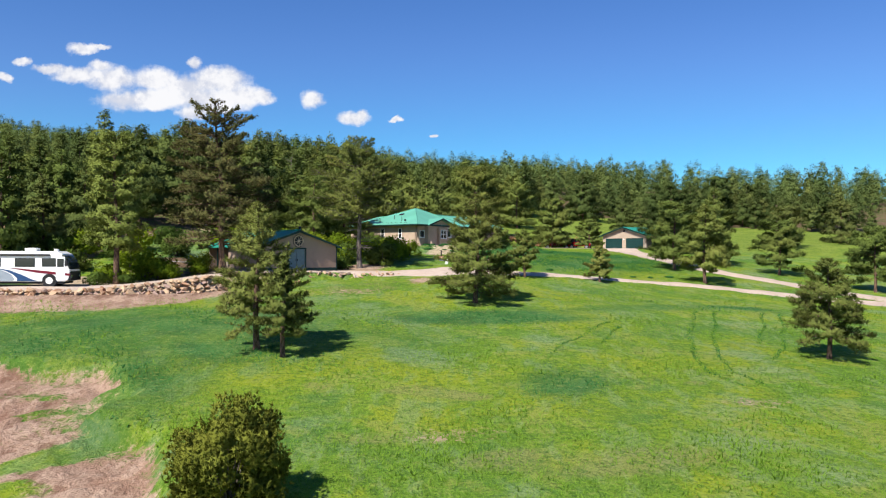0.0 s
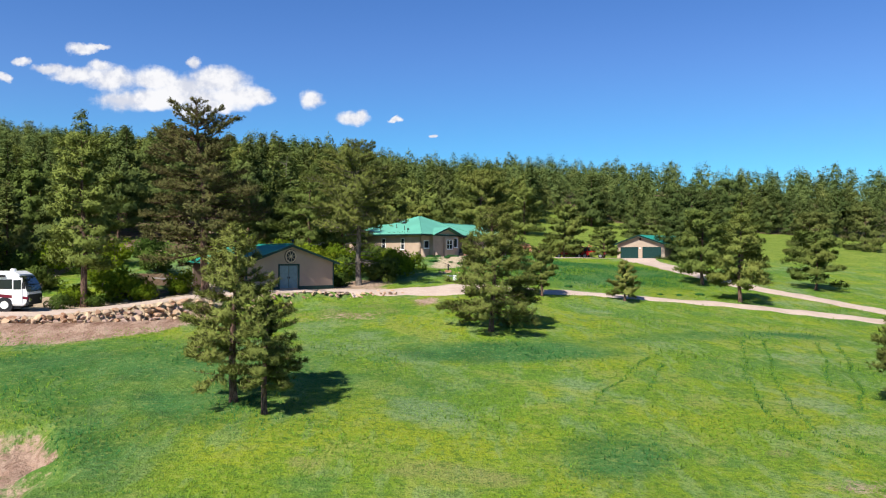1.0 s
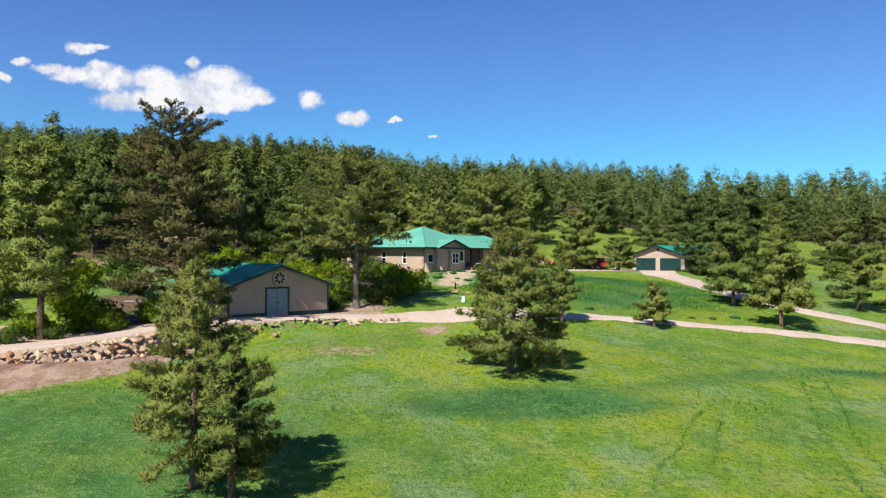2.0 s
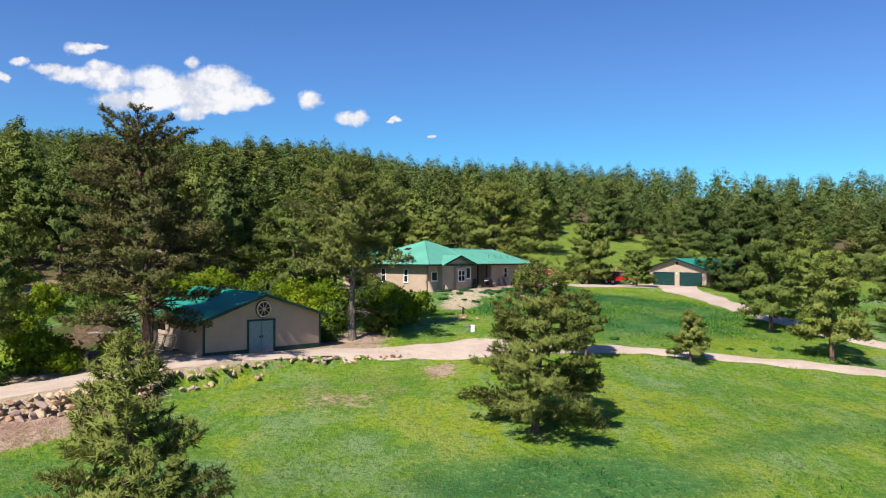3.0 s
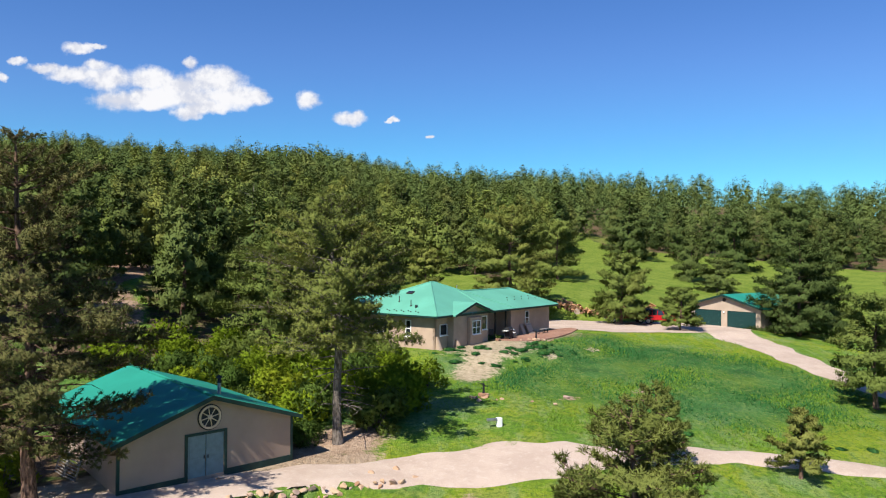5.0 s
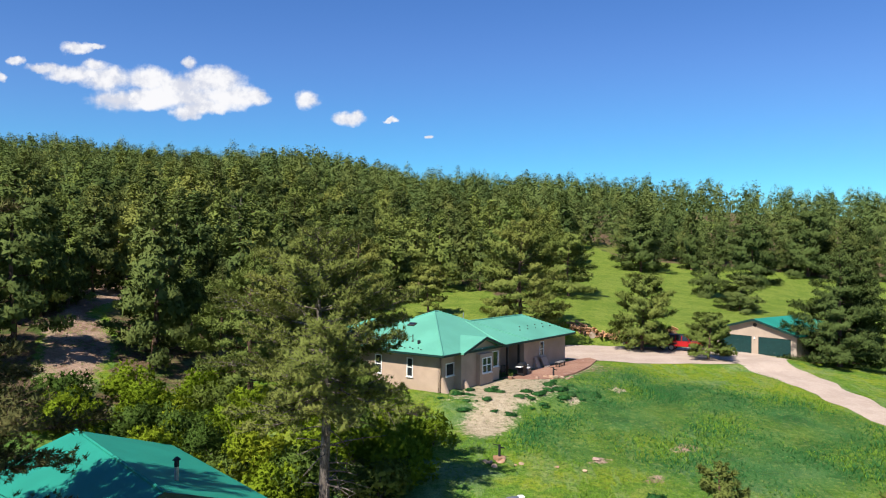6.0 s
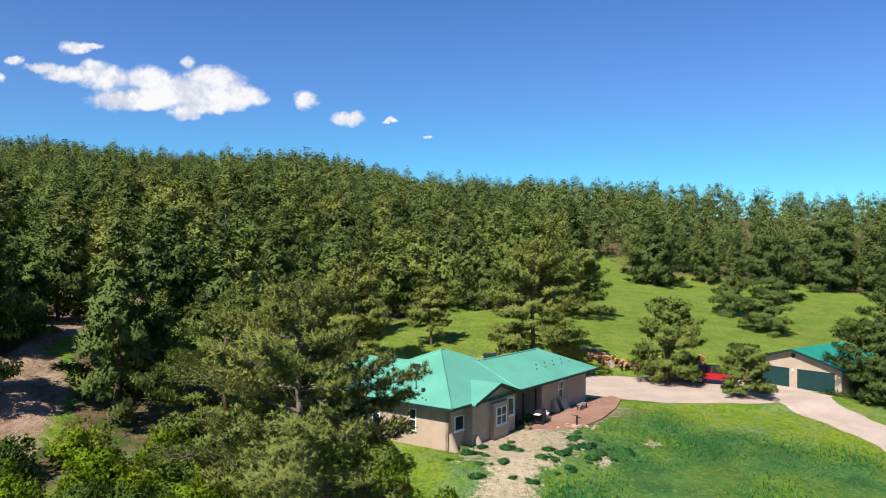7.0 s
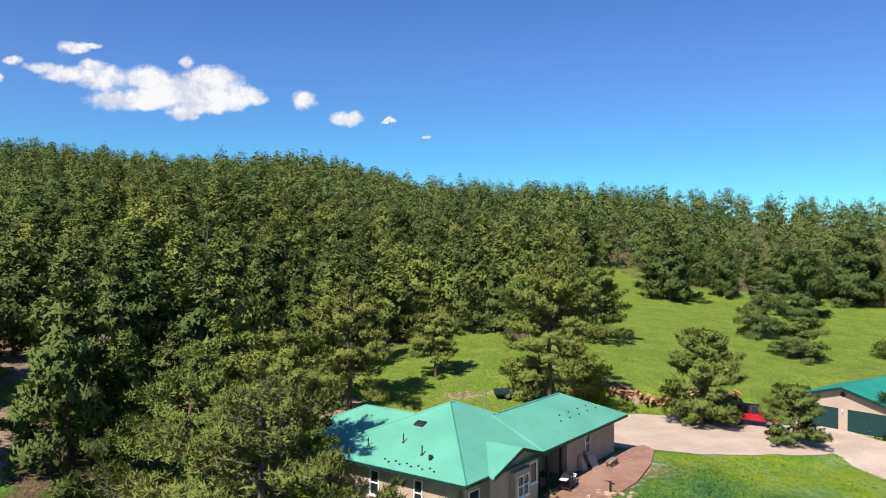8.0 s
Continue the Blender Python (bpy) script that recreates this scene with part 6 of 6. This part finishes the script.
def meadow_grass():
    """Tufts of taller grass over the meadow and the mound below the house, and the darker grass in old wheel tracks."""
    rs = np.random.RandomState(17)
    n = 112000
    y = 19 + 108 * rs.rand(n) ** 1.5
    x = rs.uniform(-1, 1, n) * (0.62 * y + 2) - 2
    x, y = np.r_[x, rs.uniform(-9, 34, 46000)], np.r_[y, rs.uniform(87, 124, 46000)]
    n = len(x)
    w = y - wall_y(x)
    off = (cut_depth(x, y) > 0.3) | ((w > -2.5) & (x < -4) & (y < 92)) | (x < -42) | (x > 50)
    road = np.interp(x, (-5, 0, 4, 8, 12, 16, 20, 25, 32, 38, 47), (80, 81.5, 83.1, 84.2, 85.3, 85.7, 85.2, 84.3, 83.2, 82.2, 80.4))
    off |= (np.abs(y - road) < np.where(x > 7, 1.3, 2.3)) & (x > -9)
    drive = np.interp(y, (84, 90, 95, 101, 107, 113, 119, 126), (47.9, 41.9, 36.8, 33.2, 31.4, 31.2, 30.6, 29))
    off |= (np.abs(x - drive) < 2.6) & (y > 84)
    off |= (ellipse(x, y, 1.2, 119, 8.0, 16, -0.6) < 1) | (y > 123.2) | (ellipse(x, y, -0.8, 101.5, 2.2, 4.6, -0.35) < 1)
    sandy = 1 - smooth(ellipse(x, y, 2.4, 107.0, 7.4, 4.0, 0.62), 0.5, 1.2)
    clump = 0.5 + 0.5 * rough(x, y, 2.4, 9.0)
    off |= rs.rand(n) > (0.35 + 0.65 * clump) * (1 - 0.9 * sandy)
    x, y, clump = x[~off], y[~off], clump[~off]
    tall = 1 + 0.8 * (ellipse(x, y, 13, 105, 20, 15, -0.4) < 1)
    rich = rs.rand(len(x)) < 1.3 * lush_at(x, y)
    for line in TRACKS:
        run = np.r_[0, np.cumsum([math.dist(p, q) for p, q in zip(line, line[1:])])]
        at = rs.uniform(0, run[-1], int(run[-1] * 26))
        tx = np.interp(at, run, [p[0] for p in line]) + rs.normal(0, 0.10, len(at))
        ty = np.interp(at, run, [p[1] for p in line]) + 0.3 * np.sin(at * 0.7)
        x, y, clump, tall, rich = np.r_[x, tx], np.r_[y, ty], np.r_[clump, 0.4 + 0 * tx], np.r_[tall, 1 + 0 * tx], np.r_[rich, rs.rand(len(tx)) < 0.6]
    c = np.stack([x, y, ground_z(x, y) - 0.02], -1)
    v, f, nm = tufts(rs, c, 4, 1.0, 0.22, 1.0, None, np.tile([-0.3, -0.6, 2.2], (len(c), 1)), True)
    k = np.repeat((0.10 + 0.13 * clump * tall) * rs.uniform(0.6, 1.4, len(c)), 12)[:, None]
    base = np.repeat(c, 12, 0)
    v = base + (v - base) * k
    rich = np.repeat(rich, 4)
    v, f, nm = v.reshape(-1, 3, 3), f, nm.reshape(-1, 3, 3)
    for which, mat, label in ((~rich, BLADES, "tufts of yellow green meadow grass"), (rich, BLADES_LUSH, "tufts of lush blue green meadow grass")):
        k = int(which.sum())
        me = raw_mesh("meadow_grass", v[which].reshape(-1, 3), np.arange(3 * k).reshape(-1, 3), mat, normals=nm[which].reshape(-1, 3))
        tagged(new("meadow_grass", me), label, "grass", kind="stuff")


meadow_grass()


# ---- dry stone wall ----
def stone_mesh(seed):
    rs = np.random.RandomState(seed)
    bm = bmesh.new()
    bmesh.ops.create_icosphere(bm, subdivisions=2, radius=0.55)
    cuts = [(Vector(rs.normal(size=3)).normalized(), rs.uniform(0.2, 0.34)) for _ in range(7)]
    for v in bm.verts:
        for d, k in cuts:
            over = v.co.dot(d) - k
            if over > 0:
                v.co -= d * over
        v.co *= 1 + rs.uniform(-0.03, 0.03)
    me = bpy.data.meshes.new("stone")
    bm.to_mesh(me)
    bm.free()
    me.materials.append(STONE)
    return me


STONES = [stone_mesh(90 + i) for i in range(7)]


def stone_wall():
    rs = np.random.RandomState(31)
    t = thing("stone_wall", pose(0, 0, 0), "dry wall of tumbled tan and reddish boulders below the track", "wall")
    pts = np.array(WALL_LINE, float)
    run = np.r_[0, np.cumsum(np.linalg.norm(np.diff(pts, axis=0), axis=1))]
    s, n = 12.0, 0
    while s < run[-1] and n < 345:
        x, y = np.interp(s, run, pts[:, 0]), np.interp(s, run, pts[:, 1])
        ax, ay = np.interp(s + 0.4, run, pts[:, 0]) - x, np.interp(s + 0.4, run, pts[:, 1]) - y
        ox, oy = ay / math.hypot(ax, ay), -ax / math.hypot(ax, ay)
        foot, top = gz(x + 0.7 * ox, y + 0.7 * oy), gz(x - 0.9 * ox, y - 0.9 * oy)
        courses = int(min(4, max(1, round((top - foot) / 0.27 + 0.4)))) if x < -19.5 else 1 + (rs.rand() < 0.35)
        for k in range(courses):
            size = rs.uniform(0.30, 0.70) * np.interp(x, (-21, -17, -6), (1.0, 0.8, 0.6))
            out = 0.22 * (courses - 1 - k) - 0.35 + rs.normal(0, 0.06)
            px, py = x + ox * out + rs.normal(0, 0.12), y + oy * out + rs.normal(0, 0.06)
            pz = max(foot + (k + 0.3) * (top - foot + 0.15) / courses, gz(px, py) + 0.06 * size)
            ob = new("stone", STONES[rs.randint(7)])
            ob.matrix_world = pose(px, py, pz, rs.uniform(-40, 40), rs.uniform(-40, 40), rs.uniform(0, 360)) @ Matrix.Diagonal((size * rs.uniform(0.9, 1.7), size, size * rs.uniform(0.6, 0.95), 1))
            ob.parent = t
            n += 1
        s += rs.uniform(0.36, 0.56)


stone_wall()


def loose_rocks():
    rs = np.random.RandomState(33)
    for cx, cy, n, spread in ((-0.8, 93.2, 7, 0.8), (5.2, 113.2, 9, 0.9), (2.6, 93.4, 3, 1.4), (-14.6, 78.6, 3, 0.7), (-6.2, 79.6, 4, 1.0), (-24.0, 132.5, 12, 1.8), (-23.4, 138.5, 10, 1.6), (47.5, 208.5, 4, 1.5)):
        for _ in range(n):
            x, y, s = cx + rs.normal(0, spread), cy + rs.normal(0, spread * 0.5), rs.uniform(0.22, 0.5)
            ob = new("rock", STONES[rs.randint(7)])
            ob.matrix_world = pose(x, y, gz(x, y) + 0.1 * s, rs.uniform(-20, 20), rs.uniform(-20, 20), rs.uniform(0, 360)) @ Matrix.Diagonal((s * 1.2, s, s * 0.7, 1))
            tagged(ob, "loose pale tan rock lying in the grass", "rock", "loose rocks")


loose_rocks()


# ---- motorhome ----
def wheel_under(parent, x, y, r, w, rim):
    """A wheel with its axle along y, as a tyre part with its rim."""
    bm = bmesh.new()
    rod(bm, (x, y - w / 2, r), (x, y + w / 2, r), r, r, 24)
    bmesh.ops.bevel(bm, geom=[e for e in bm.edges if abs(e.verts[0].co.y - e.verts[1].co.y) < 1e-4], offset=min(0.05, w / 5), segments=2, affect="EDGES")
    t = part("wheel", bm, BLACK, parent, "black tyre")
    bm = bmesh.new()
    rod(bm, (x, y - w / 2 - 0.015, r), (x, y + w / 2 + 0.015, r), r * 0.6, r * 0.6, 18)
    rod(bm, (x, y - w / 2 - 0.04, r), (x, y + w / 2 + 0.04, r), r * 0.22, r * 0.22, 12)
    part("rim", bm, rim, t)


def motorhome():
    t = thing("motorhome", pose(-32.7, 65.2, gz(-36, 66.5) + 0.03, 0, 0, 8), "white motorhome with red and blue swoosh stripes on gravel", "motorhome")
    # nose points along +x; the near side is at y = 0
    side = ((-10.4, 0.42), (-0.45, 0.42), (-0.12, 0.62), (-0.02, 1.35), (-0.25, 2.05), (-0.75, 2.85), (-1.2, 3.08), (-10.2, 3.08), (-10.4, 2.9))
    bm = bmesh.new()
    prism(bm, side, 0.0, 2.5)
    bmesh.ops.bevel(bm, geom=[e for e in bm.edges if abs(e.verts[0].co.y - e.verts[1].co.y) < 1e-4], offset=0.06, segments=2, affect="EDGES")
    part("body", bm, GELCOAT, t)
    part("underbody", boxes((-10.2, -0.6, 0.15, 2.35, 0.22, 0.44)), BLACK, t)
    for x0, x1, z0, z1 in ((-4.55, -3.0, 1.75, 2.42), (-2.32, -1.22, 1.78, 2.42), (-7.6, -5.8, 1.75, 2.42), (-9.6, -8.6, 1.8, 2.4)):
        f = part("window", boxes((x0 - 0.05, x1 + 0.05, -0.02, 0.02, z0 - 0.05, z1 + 0.05)), BLACK, t, "dark tinted side window")
        part("pane", boxes((x0, x1, -0.035, -0.015, z0, z1)), GLASS, f)
    d = part("door", boxes((-1.2, -0.45, -0.03, 0.01, 0.55, 2.6), bevel=0.01), GELCOAT, t)
    part("pane", boxes((-1.1, -0.55, -0.045, -0.025, 1.7, 2.42)), GLASS, d)
    bm = bmesh.new()
    prism(bm, ((-0.4, 1.55), (0.0, 1.5), (-0.22, 2.08), (-0.62, 2.72), (-0.78, 2.72), (-0.42, 2.1)), 0.05, 2.45)
    part("windscreen", bm, GLASS, t, "dark wraparound windscreen")
    part("grille", boxes((-0.28, 0.03, 0.06, 2.44, 0.5, 1.3), bevel=0.04), BLACK, t, "black front cap and grille")
    for y in (0.25, 2.25):
        part("headlight", boxes((0.0, 0.05, y - 0.18, y + 0.18, 0.75, 1.0), bevel=0.02), CHROME, t)
    bm = bmesh.new()
    prism(bm, ((-5.2, 1.62), (-4.2, 1.56), (-0.05, 1.12), (-0.05, 0.92), (-2.6, 1.16)), -0.012, 0.0)
    part("stripe", bm, STRIPE_RED, t, "tapering dark red stripe")
    bm = bmesh.new()
    prism(bm, ((-6.3, 1.62), (-5.0, 1.4), (-4.0, 1.0), (-3.2, 0.62), (-2.7, 0.46), (-4.4, 0.46), (-4.4, 0.72), (-4.8, 1.08), (-5.4, 1.36)), -0.014, 0.0)
    part("swoosh", bm, STRIPE_BLUE, t, "blue swoosh")
    bm = bmesh.new()
    prism(bm, ((-9.8, 1.7), (-7.2, 1.72), (-5.9, 1.5), (-4.9, 1.05), (-4.6, 0.62), (-4.75, 0.46), (-9.8, 0.46)), -0.008, 0.0)
    part("swoosh", bm, STRIPE_GREY, t, "pale silver swoosh panel")
    part("awning", boxes((-9.6, -1.7, -0.13, 0.0, 2.66, 2.82), bevel=0.03), BLACK, t, "rolled dark awning")
    for x in (-3.6, -7.5):
        part("air_conditioner", boxes((x - 0.55, x + 0.45, 0.8, 1.7, 3.05, 3.36), bevel=0.08), WHITE, t)
    bm = bmesh.new()
    rod(bm, (-1.5, 0.9, 3.05), (-1.5, 0.9, 3.28), 0.24, 0.2, 14)
    part("dish", bm, WHITE, t)
    part("mirror", boxes((-0.35, -0.15, -0.4, -0.25, 1.75, 2.25), (-0.28, -0.22, -0.3, 0.0, 2.2, 2.26), bevel=0.01), BLACK, t)
    for x in (-1.75, -7.2):
        bm = bmesh.new()
        rod(bm, (x, -0.01, 0.5), (x, 0.3, 0.5), 0.6, 0.6, 24)
        part("wheel_arch", bm, BLACK, t)
        for y in (0.12, 2.38):
            wheel_under(t, x, y, 0.5, 0.28, WHITE)


motorhome()


# ---- vehicles in the yard ----
def jeep(x, y, turn):
    t = thing("jeep", pose(x, y, gz(x, y) + 0.08, 0, 0, turn), "red four door off-road car with a black soft top", "car")
    body = ((-2.0, 0.55), (2.05, 0.55), (2.1, 0.95), (2.0, 1.12), (0.75, 1.16), (0.7, 1.2), (-2.0, 1.2), (-2.08, 0.9))
    bm = bmesh.new()
    prism(bm, body, -0.78, 0.78)
    bmesh.ops.bevel(bm, geom=bm.edges[:], offset=0.04, segments=2, affect="EDGES")
    part("body", bm, RED_PAINT, t)
    bm = bmesh.new()
    vs = [bm.verts.new(p) for p in ((-1.95, -0.72, 1.2), (0.72, -0.72, 1.2), (0.4, -0.64, 1.82), (-1.9, -0.64, 1.82), (-1.95, 0.72, 1.2), (0.72, 0.72, 1.2), (0.4, 0.64, 1.82), (-1.9, 0.64, 1.82))]
    for f in ((0, 1, 2, 3), (5, 4, 7, 6), (1, 5, 6, 2), (4, 0, 3, 7), (3, 2, 6, 7)):
        bm.faces.new([vs[k] for k in f])
    bmesh.ops.recalc_face_normals(bm, faces=bm.faces[:])
    part("cabin", bm, GLASS, t, "dark glass cabin")
    part("soft_top", boxes((-1.95, 0.45, -0.68, 0.68, 1.78, 1.9), (-1.98, -1.0, -0.72, 0.72, 1.2, 1.8), bevel=0.05), BLACK, t, "black soft top")
    for s in (-1, 1):
        bm = bmesh.new()
        for xa, xb in ((0.35, 0.68), (-0.35, -0.22), (-1.0, -0.9)):
            rod(bm, (xb, s * 0.735, 1.2), (xa if xa > 0 else xb, s * 0.66, 1.8), 0.045, 0.045, 6)
        part("pillar", bm, RED_PAINT, t)
        for xw in (-1.35, 1.4):
            part("fender", boxes((xw - 0.55, xw + 0.55, s * 0.74 - 0.12, s * 0.74 + 0.14, 0.82, 0.95), bevel=0.04), BLACK, t)
        part("mirror", boxes((0.5, 0.62, s * 0.85 - 0.08, s * 0.85 + 0.08, 1.2, 1.38), bevel=0.02), BLACK, t)
        part("headlight", boxes((2.06, 2.14, s * 0.5 - 0.1, s * 0.5 + 0.1, 0.86, 1.05), bevel=0.02), CHROME, t)
    part("bumper", boxes((2.1, 2.3, -0.75, 0.75, 0.5, 0.68), bevel=0.03), BLACK, t)
    part("bumper", boxes((-2.25, -2.05, -0.75, 0.75, 0.5, 0.68), bevel=0.03), BLACK, t)
    bm = bmesh.new()
    rod(bm, (-2.08, 0, 1.0), (-2.32, 0, 1.0), 0.38, 0.38, 20)
    part("spare_wheel", bm, BLACK, t)
    for xw in (-1.35, 1.4):
        for s in (-1, 1):
            wheel_under(t, xw, s * 0.75, 0.4, 0.26, STEEL)


def pickup(x, y, turn):
    t = thing("pickup_truck", pose(x, y, gz(x, y) + 0.08, 0, 0, turn), "dark red pickup truck parked in the shade of a pine", "truck")
    bm = bmesh.new()
    prism(bm, ((-2.7, 0.6), (2.7, 0.6), (2.75, 1.05), (2.6, 1.2), (1.2, 1.28), (-2.7, 1.25)), -0.95, 0.95)
    bmesh.ops.bevel(bm, geom=bm.edges[:], offset=0.05, segments=2, affect="EDGES")
    part("body", bm, MAROON, t)
    bm = bmesh.new()
    prism(bm, ((-0.9, 1.24), (1.25, 1.24), (0.65, 1.82), (-0.8, 1.82)), -0.82, 0.82)
    part("cabin", bm, GLASS, t, "dark glass cabin")
    part("cab_roof", boxes((-0.85, 0.68, -0.83, 0.83, 1.8, 1.9), bevel=0.04), MAROON, t)
    part("bed", boxes((-2.65, -0.98, -0.8, 0.8, 1.22, 1.27)), BLACK, t)
    part("bumper", boxes((2.7, 2.9, -0.9, 0.9, 0.5, 0.75), bevel=0.03), CHROME, t)
    for s in (-1, 1):
        part("headlight", boxes((2.72, 2.8, s * 0.7 - 0.16, s * 0.7 + 0.16, 0.85, 1.05), bevel=0.02), CHROME, t)
    for xw in (-1.75, 1.75):
        for s in (-1, 1):
            wheel_under(t, xw, s * 0.88, 0.4, 0.26, STEEL)


jeep(23.7, 135.0, -28)
pickup(19.7, 137.0, 178)


def firewood():
    rs = np.random.RandomState(41)
    bm = bmesh.new()
    rod(bm, (0, 0, 0), (0, 0.45, 0), 0.1, 0.09, 8)
    me = bpy.data.meshes.new("log")
    bm.to_mesh(me)
    bm.free()
    me.materials.append(LOG_BARK)
    bm = bmesh.new()
    prism(bm, ((-0.11, 0), (0.11, 0), (0.02, 0.15)), 0, 0.45)
    me2 = bpy.data.meshes.new("split_log")
    bm.to_mesh(me2)
    bm.free()
    me2.materials.append(LOG_END)
    t = thing("firewood_pile", pose(0, 0, 0), "long low pile of orange brown split firewood", "firewood")
    # a stacked front with round ends showing, and a loose heap of split wood on top
    for i in range(290):
        front = i < 130
        s = rs.rand()
        high = 0.75 + 0.2 * math.sin(s * 11)
        x = 11.3 + 13.2 * s
        y = 141.6 + 0.5 * math.sin(s * 3) - 1.5 * s + (-0.55 + rs.normal(0, 0.06) if front else rs.uniform(-0.45, 0.9))
        z = rs.rand() * high if front else high * rs.uniform(0.35, 1.25) 
        ob = new("log", me if front else me2 if rs.rand() < 0.75 else me)
        turn = (rs.normal(0, 6), rs.normal(0, 5), rs.normal(0, 12)) if front else (rs.normal(0, 16), rs.uniform(0, 72), rs.uniform(0, 180))
        ob.matrix_world = pose(x, y, gz(x, 141.2) + 0.05 + max(0.0, z), *turn) @ Matrix.Diagonal((1.25, 1.9, 1.25, 1))
        ob.parent = t
    bm = bmesh.new()
    rod(bm, (0, 0, 0.42), (0, 0.3, 0.42), 0.42, 0.42, 20)
    t2 = thing("log_round", pose(14.1, 141.0, gz(14.1, 141.0), 0, 0, 8), "big pale round of sawn log stood on edge", "log")
    part("round", bm, TAN_LIGHT, t2, "pale sawn face")


firewood()


def service_box():
    t = thing("utility_pedestal", pose(-0.25, 87.3, gz(-0.25, 87.3), 0, 0, 20), "white utility pedestal with a horizontal pipe in the grass", "utility box")
    part("post", boxes((0.14, 0.46, -0.16, 0.16, -0.1, 0.58), bevel=0.03), WHITE, t)
    part("arm", boxes((-0.55, 0.2, -0.1, 0.1, 0.40, 0.56), bevel=0.03), STEEL, t)


service_box()


def ornament(x, y):
    t = thing("garden_ornament", pose(x, y, gz(x, y), 0, 0, 30), "small dark iron water pump on a stone base", "ornament")
    part("base", boxes((-0.3, 0.3, -0.3, 0.3, 0, 0.25), bevel=0.05), STONE, t)
    bm = bmesh.new()
    rod(bm, (0, 0, 0.2), (0, 0, 0.95), 0.09, 0.07, 10)
    rod(bm, (0, 0, 0.8), (0.35, 0, 0.7), 0.04, 0.04, 8)
    part("pump", bm, BLACK, t)
    bm = bmesh.new()
    rod(bm, (-0.05, 0, 0.9), (-0.5, 0, 1.05), 0.025, 0.02, 8)
    part("handle", bm, BLACK, t)


ornament(-0.7, 93.6)
ornament(5.3, 113.0)


# ---- small things by the shed and in the wood ----
def fallen_log():
    t = thing("fallen_log", pose(-28.9, 82.8, gz(-28.9, 82.8) + 0.10, 0, 0, 25), "bleached fallen log lying on needle litter", "log")
    bm = bmesh.new()
    for k in range(6):
        rod(bm, (-1.5 + 0.5 * k, 0.05 * math.sin(k * 1.7), 0.05 + 0.02 * math.sin(k * 2.3)), (-0.98 + 0.5 * k, 0.05 * math.sin(k * 1.7 + 1.7), 0.05 + 0.02 * math.sin(k * 2.3 + 2.3)), 0.15 - 0.014 * k, 0.138 - 0.014 * k, 9)
    part("trunk", bm, OLD_WOOD, t)
    for x, dz in ((-0.8, 0.5), (0.9, 0.4)):
        bm = bmesh.new()
        rod(bm, (x, 0, 0.05), (x + 0.35, -0.25, dz), 0.04, 0.015, 6)
        part("stub", bm, OLD_WOOD, t)


def lattice_panel(x, y, turn):
    t = thing("lattice_panel", pose(x, y, gz(x, y), -16, 0, turn), "weathered pale lattice panel leaning by the shed wall", "lattice")
    part("frame", boxes((-0.75, -0.69, -0.03, 0.03, 0, 1.2), (0.69, 0.75, -0.03, 0.03, 0, 1.2), (-0.69, 0.69, -0.03, 0.03, 0, 0.06), (-0.69, 0.69, -0.03, 0.03, 1.14, 1.2)), OLD_WOOD, t)
    for i in range(7):
        z = 0.16 + i * 0.15
        part("slat", boxes((-0.69, 0.69, -0.012, 0.012, z - 0.025, z + 0.025)), OLD_WOOD, t)


def dead_snag(x, y, h):
    rs = np.random.RandomState(61)
    t = thing("dead_tree", pose(x, y, gz(x, y)), "grey dead pine with bare broken limbs in the wood", "tree")
    z = np.linspace(-0.2, h, 9)
    path = np.stack([0.15 * np.sin(z * 0.5), 0.1 * np.sin(z * 0.4 + 1), z], -1)
    trunk = new("trunk", raw_mesh("snag trunk", *tube(path, 0.24 * (1 - np.clip(z, 0, h) / h) ** 0.7 + 0.03, 8), BARK_GREY, True))
    trunk.parent = t
    for k in range(26):
        zz, a, ln = rs.uniform(0.25, 0.95) * h, rs.uniform(0, math.tau), rs.uniform(0.6, 2.2)
        s = np.linspace(0, 1, 5)[:, None]
        way = np.array([math.cos(a), math.sin(a), rs.uniform(-0.3, 0.25)])
        limb = tube(np.array([0, 0, zz]) + way * ln * s + np.array([0, 0, 0.25]) * s ** 2, np.array([0.06, 0.05, 0.035, 0.025, 0.01]), 5)
        new("limb", raw_mesh("snag limb", *limb, BARK_GREY, True)).parent = t


fallen_log()
lattice_panel(-23.2, 78.3, -45)
lattice_panel(-22.3, 77.5, -40)
dead_snag(-30.2, 141.0, 13.0)


def covered_trailer(x, y, turn):
    t = thing("utility_trailer", pose(x, y, gz(x, y), 0, 0, turn), "low dark tarp-covered trailer on the grass behind the house", "trailer")
    bm = bmesh.new()
    prism(bm, ((-1.25, 0.42), (1.05, 0.42), (1.35, 0.75), (0.5, 1.0), (-0.4, 0.85), (-1.3, 0.9)), -0.65, 0.65)
    bmesh.ops.bevel(bm, geom=bm.edges[:], offset=0.08, segments=2, affect="EDGES")
    part("cover", bm, TARP, t, "dark blue green tarpaulin")
    part("frame", boxes((-1.2, 1.0, -0.6, 0.6, 0.34, 0.42), (1.0, 1.9, -0.05, 0.05, 0.34, 0.4)), BLACK, t)
    for px in (-0.7, 0.6):
        bm = bmesh.new()
        rod(bm, (px, -0.5, 0.8), (px, -0.5, 1.35), 0.03, 0.03, 8)
        part("post", bm, BLACK, t)
    for side in (-0.72, 0.72):
        wheel_under(t, -0.1, side, 0.3, 0.18, STEEL)


covered_trailer(0.7, 139.4, 8)
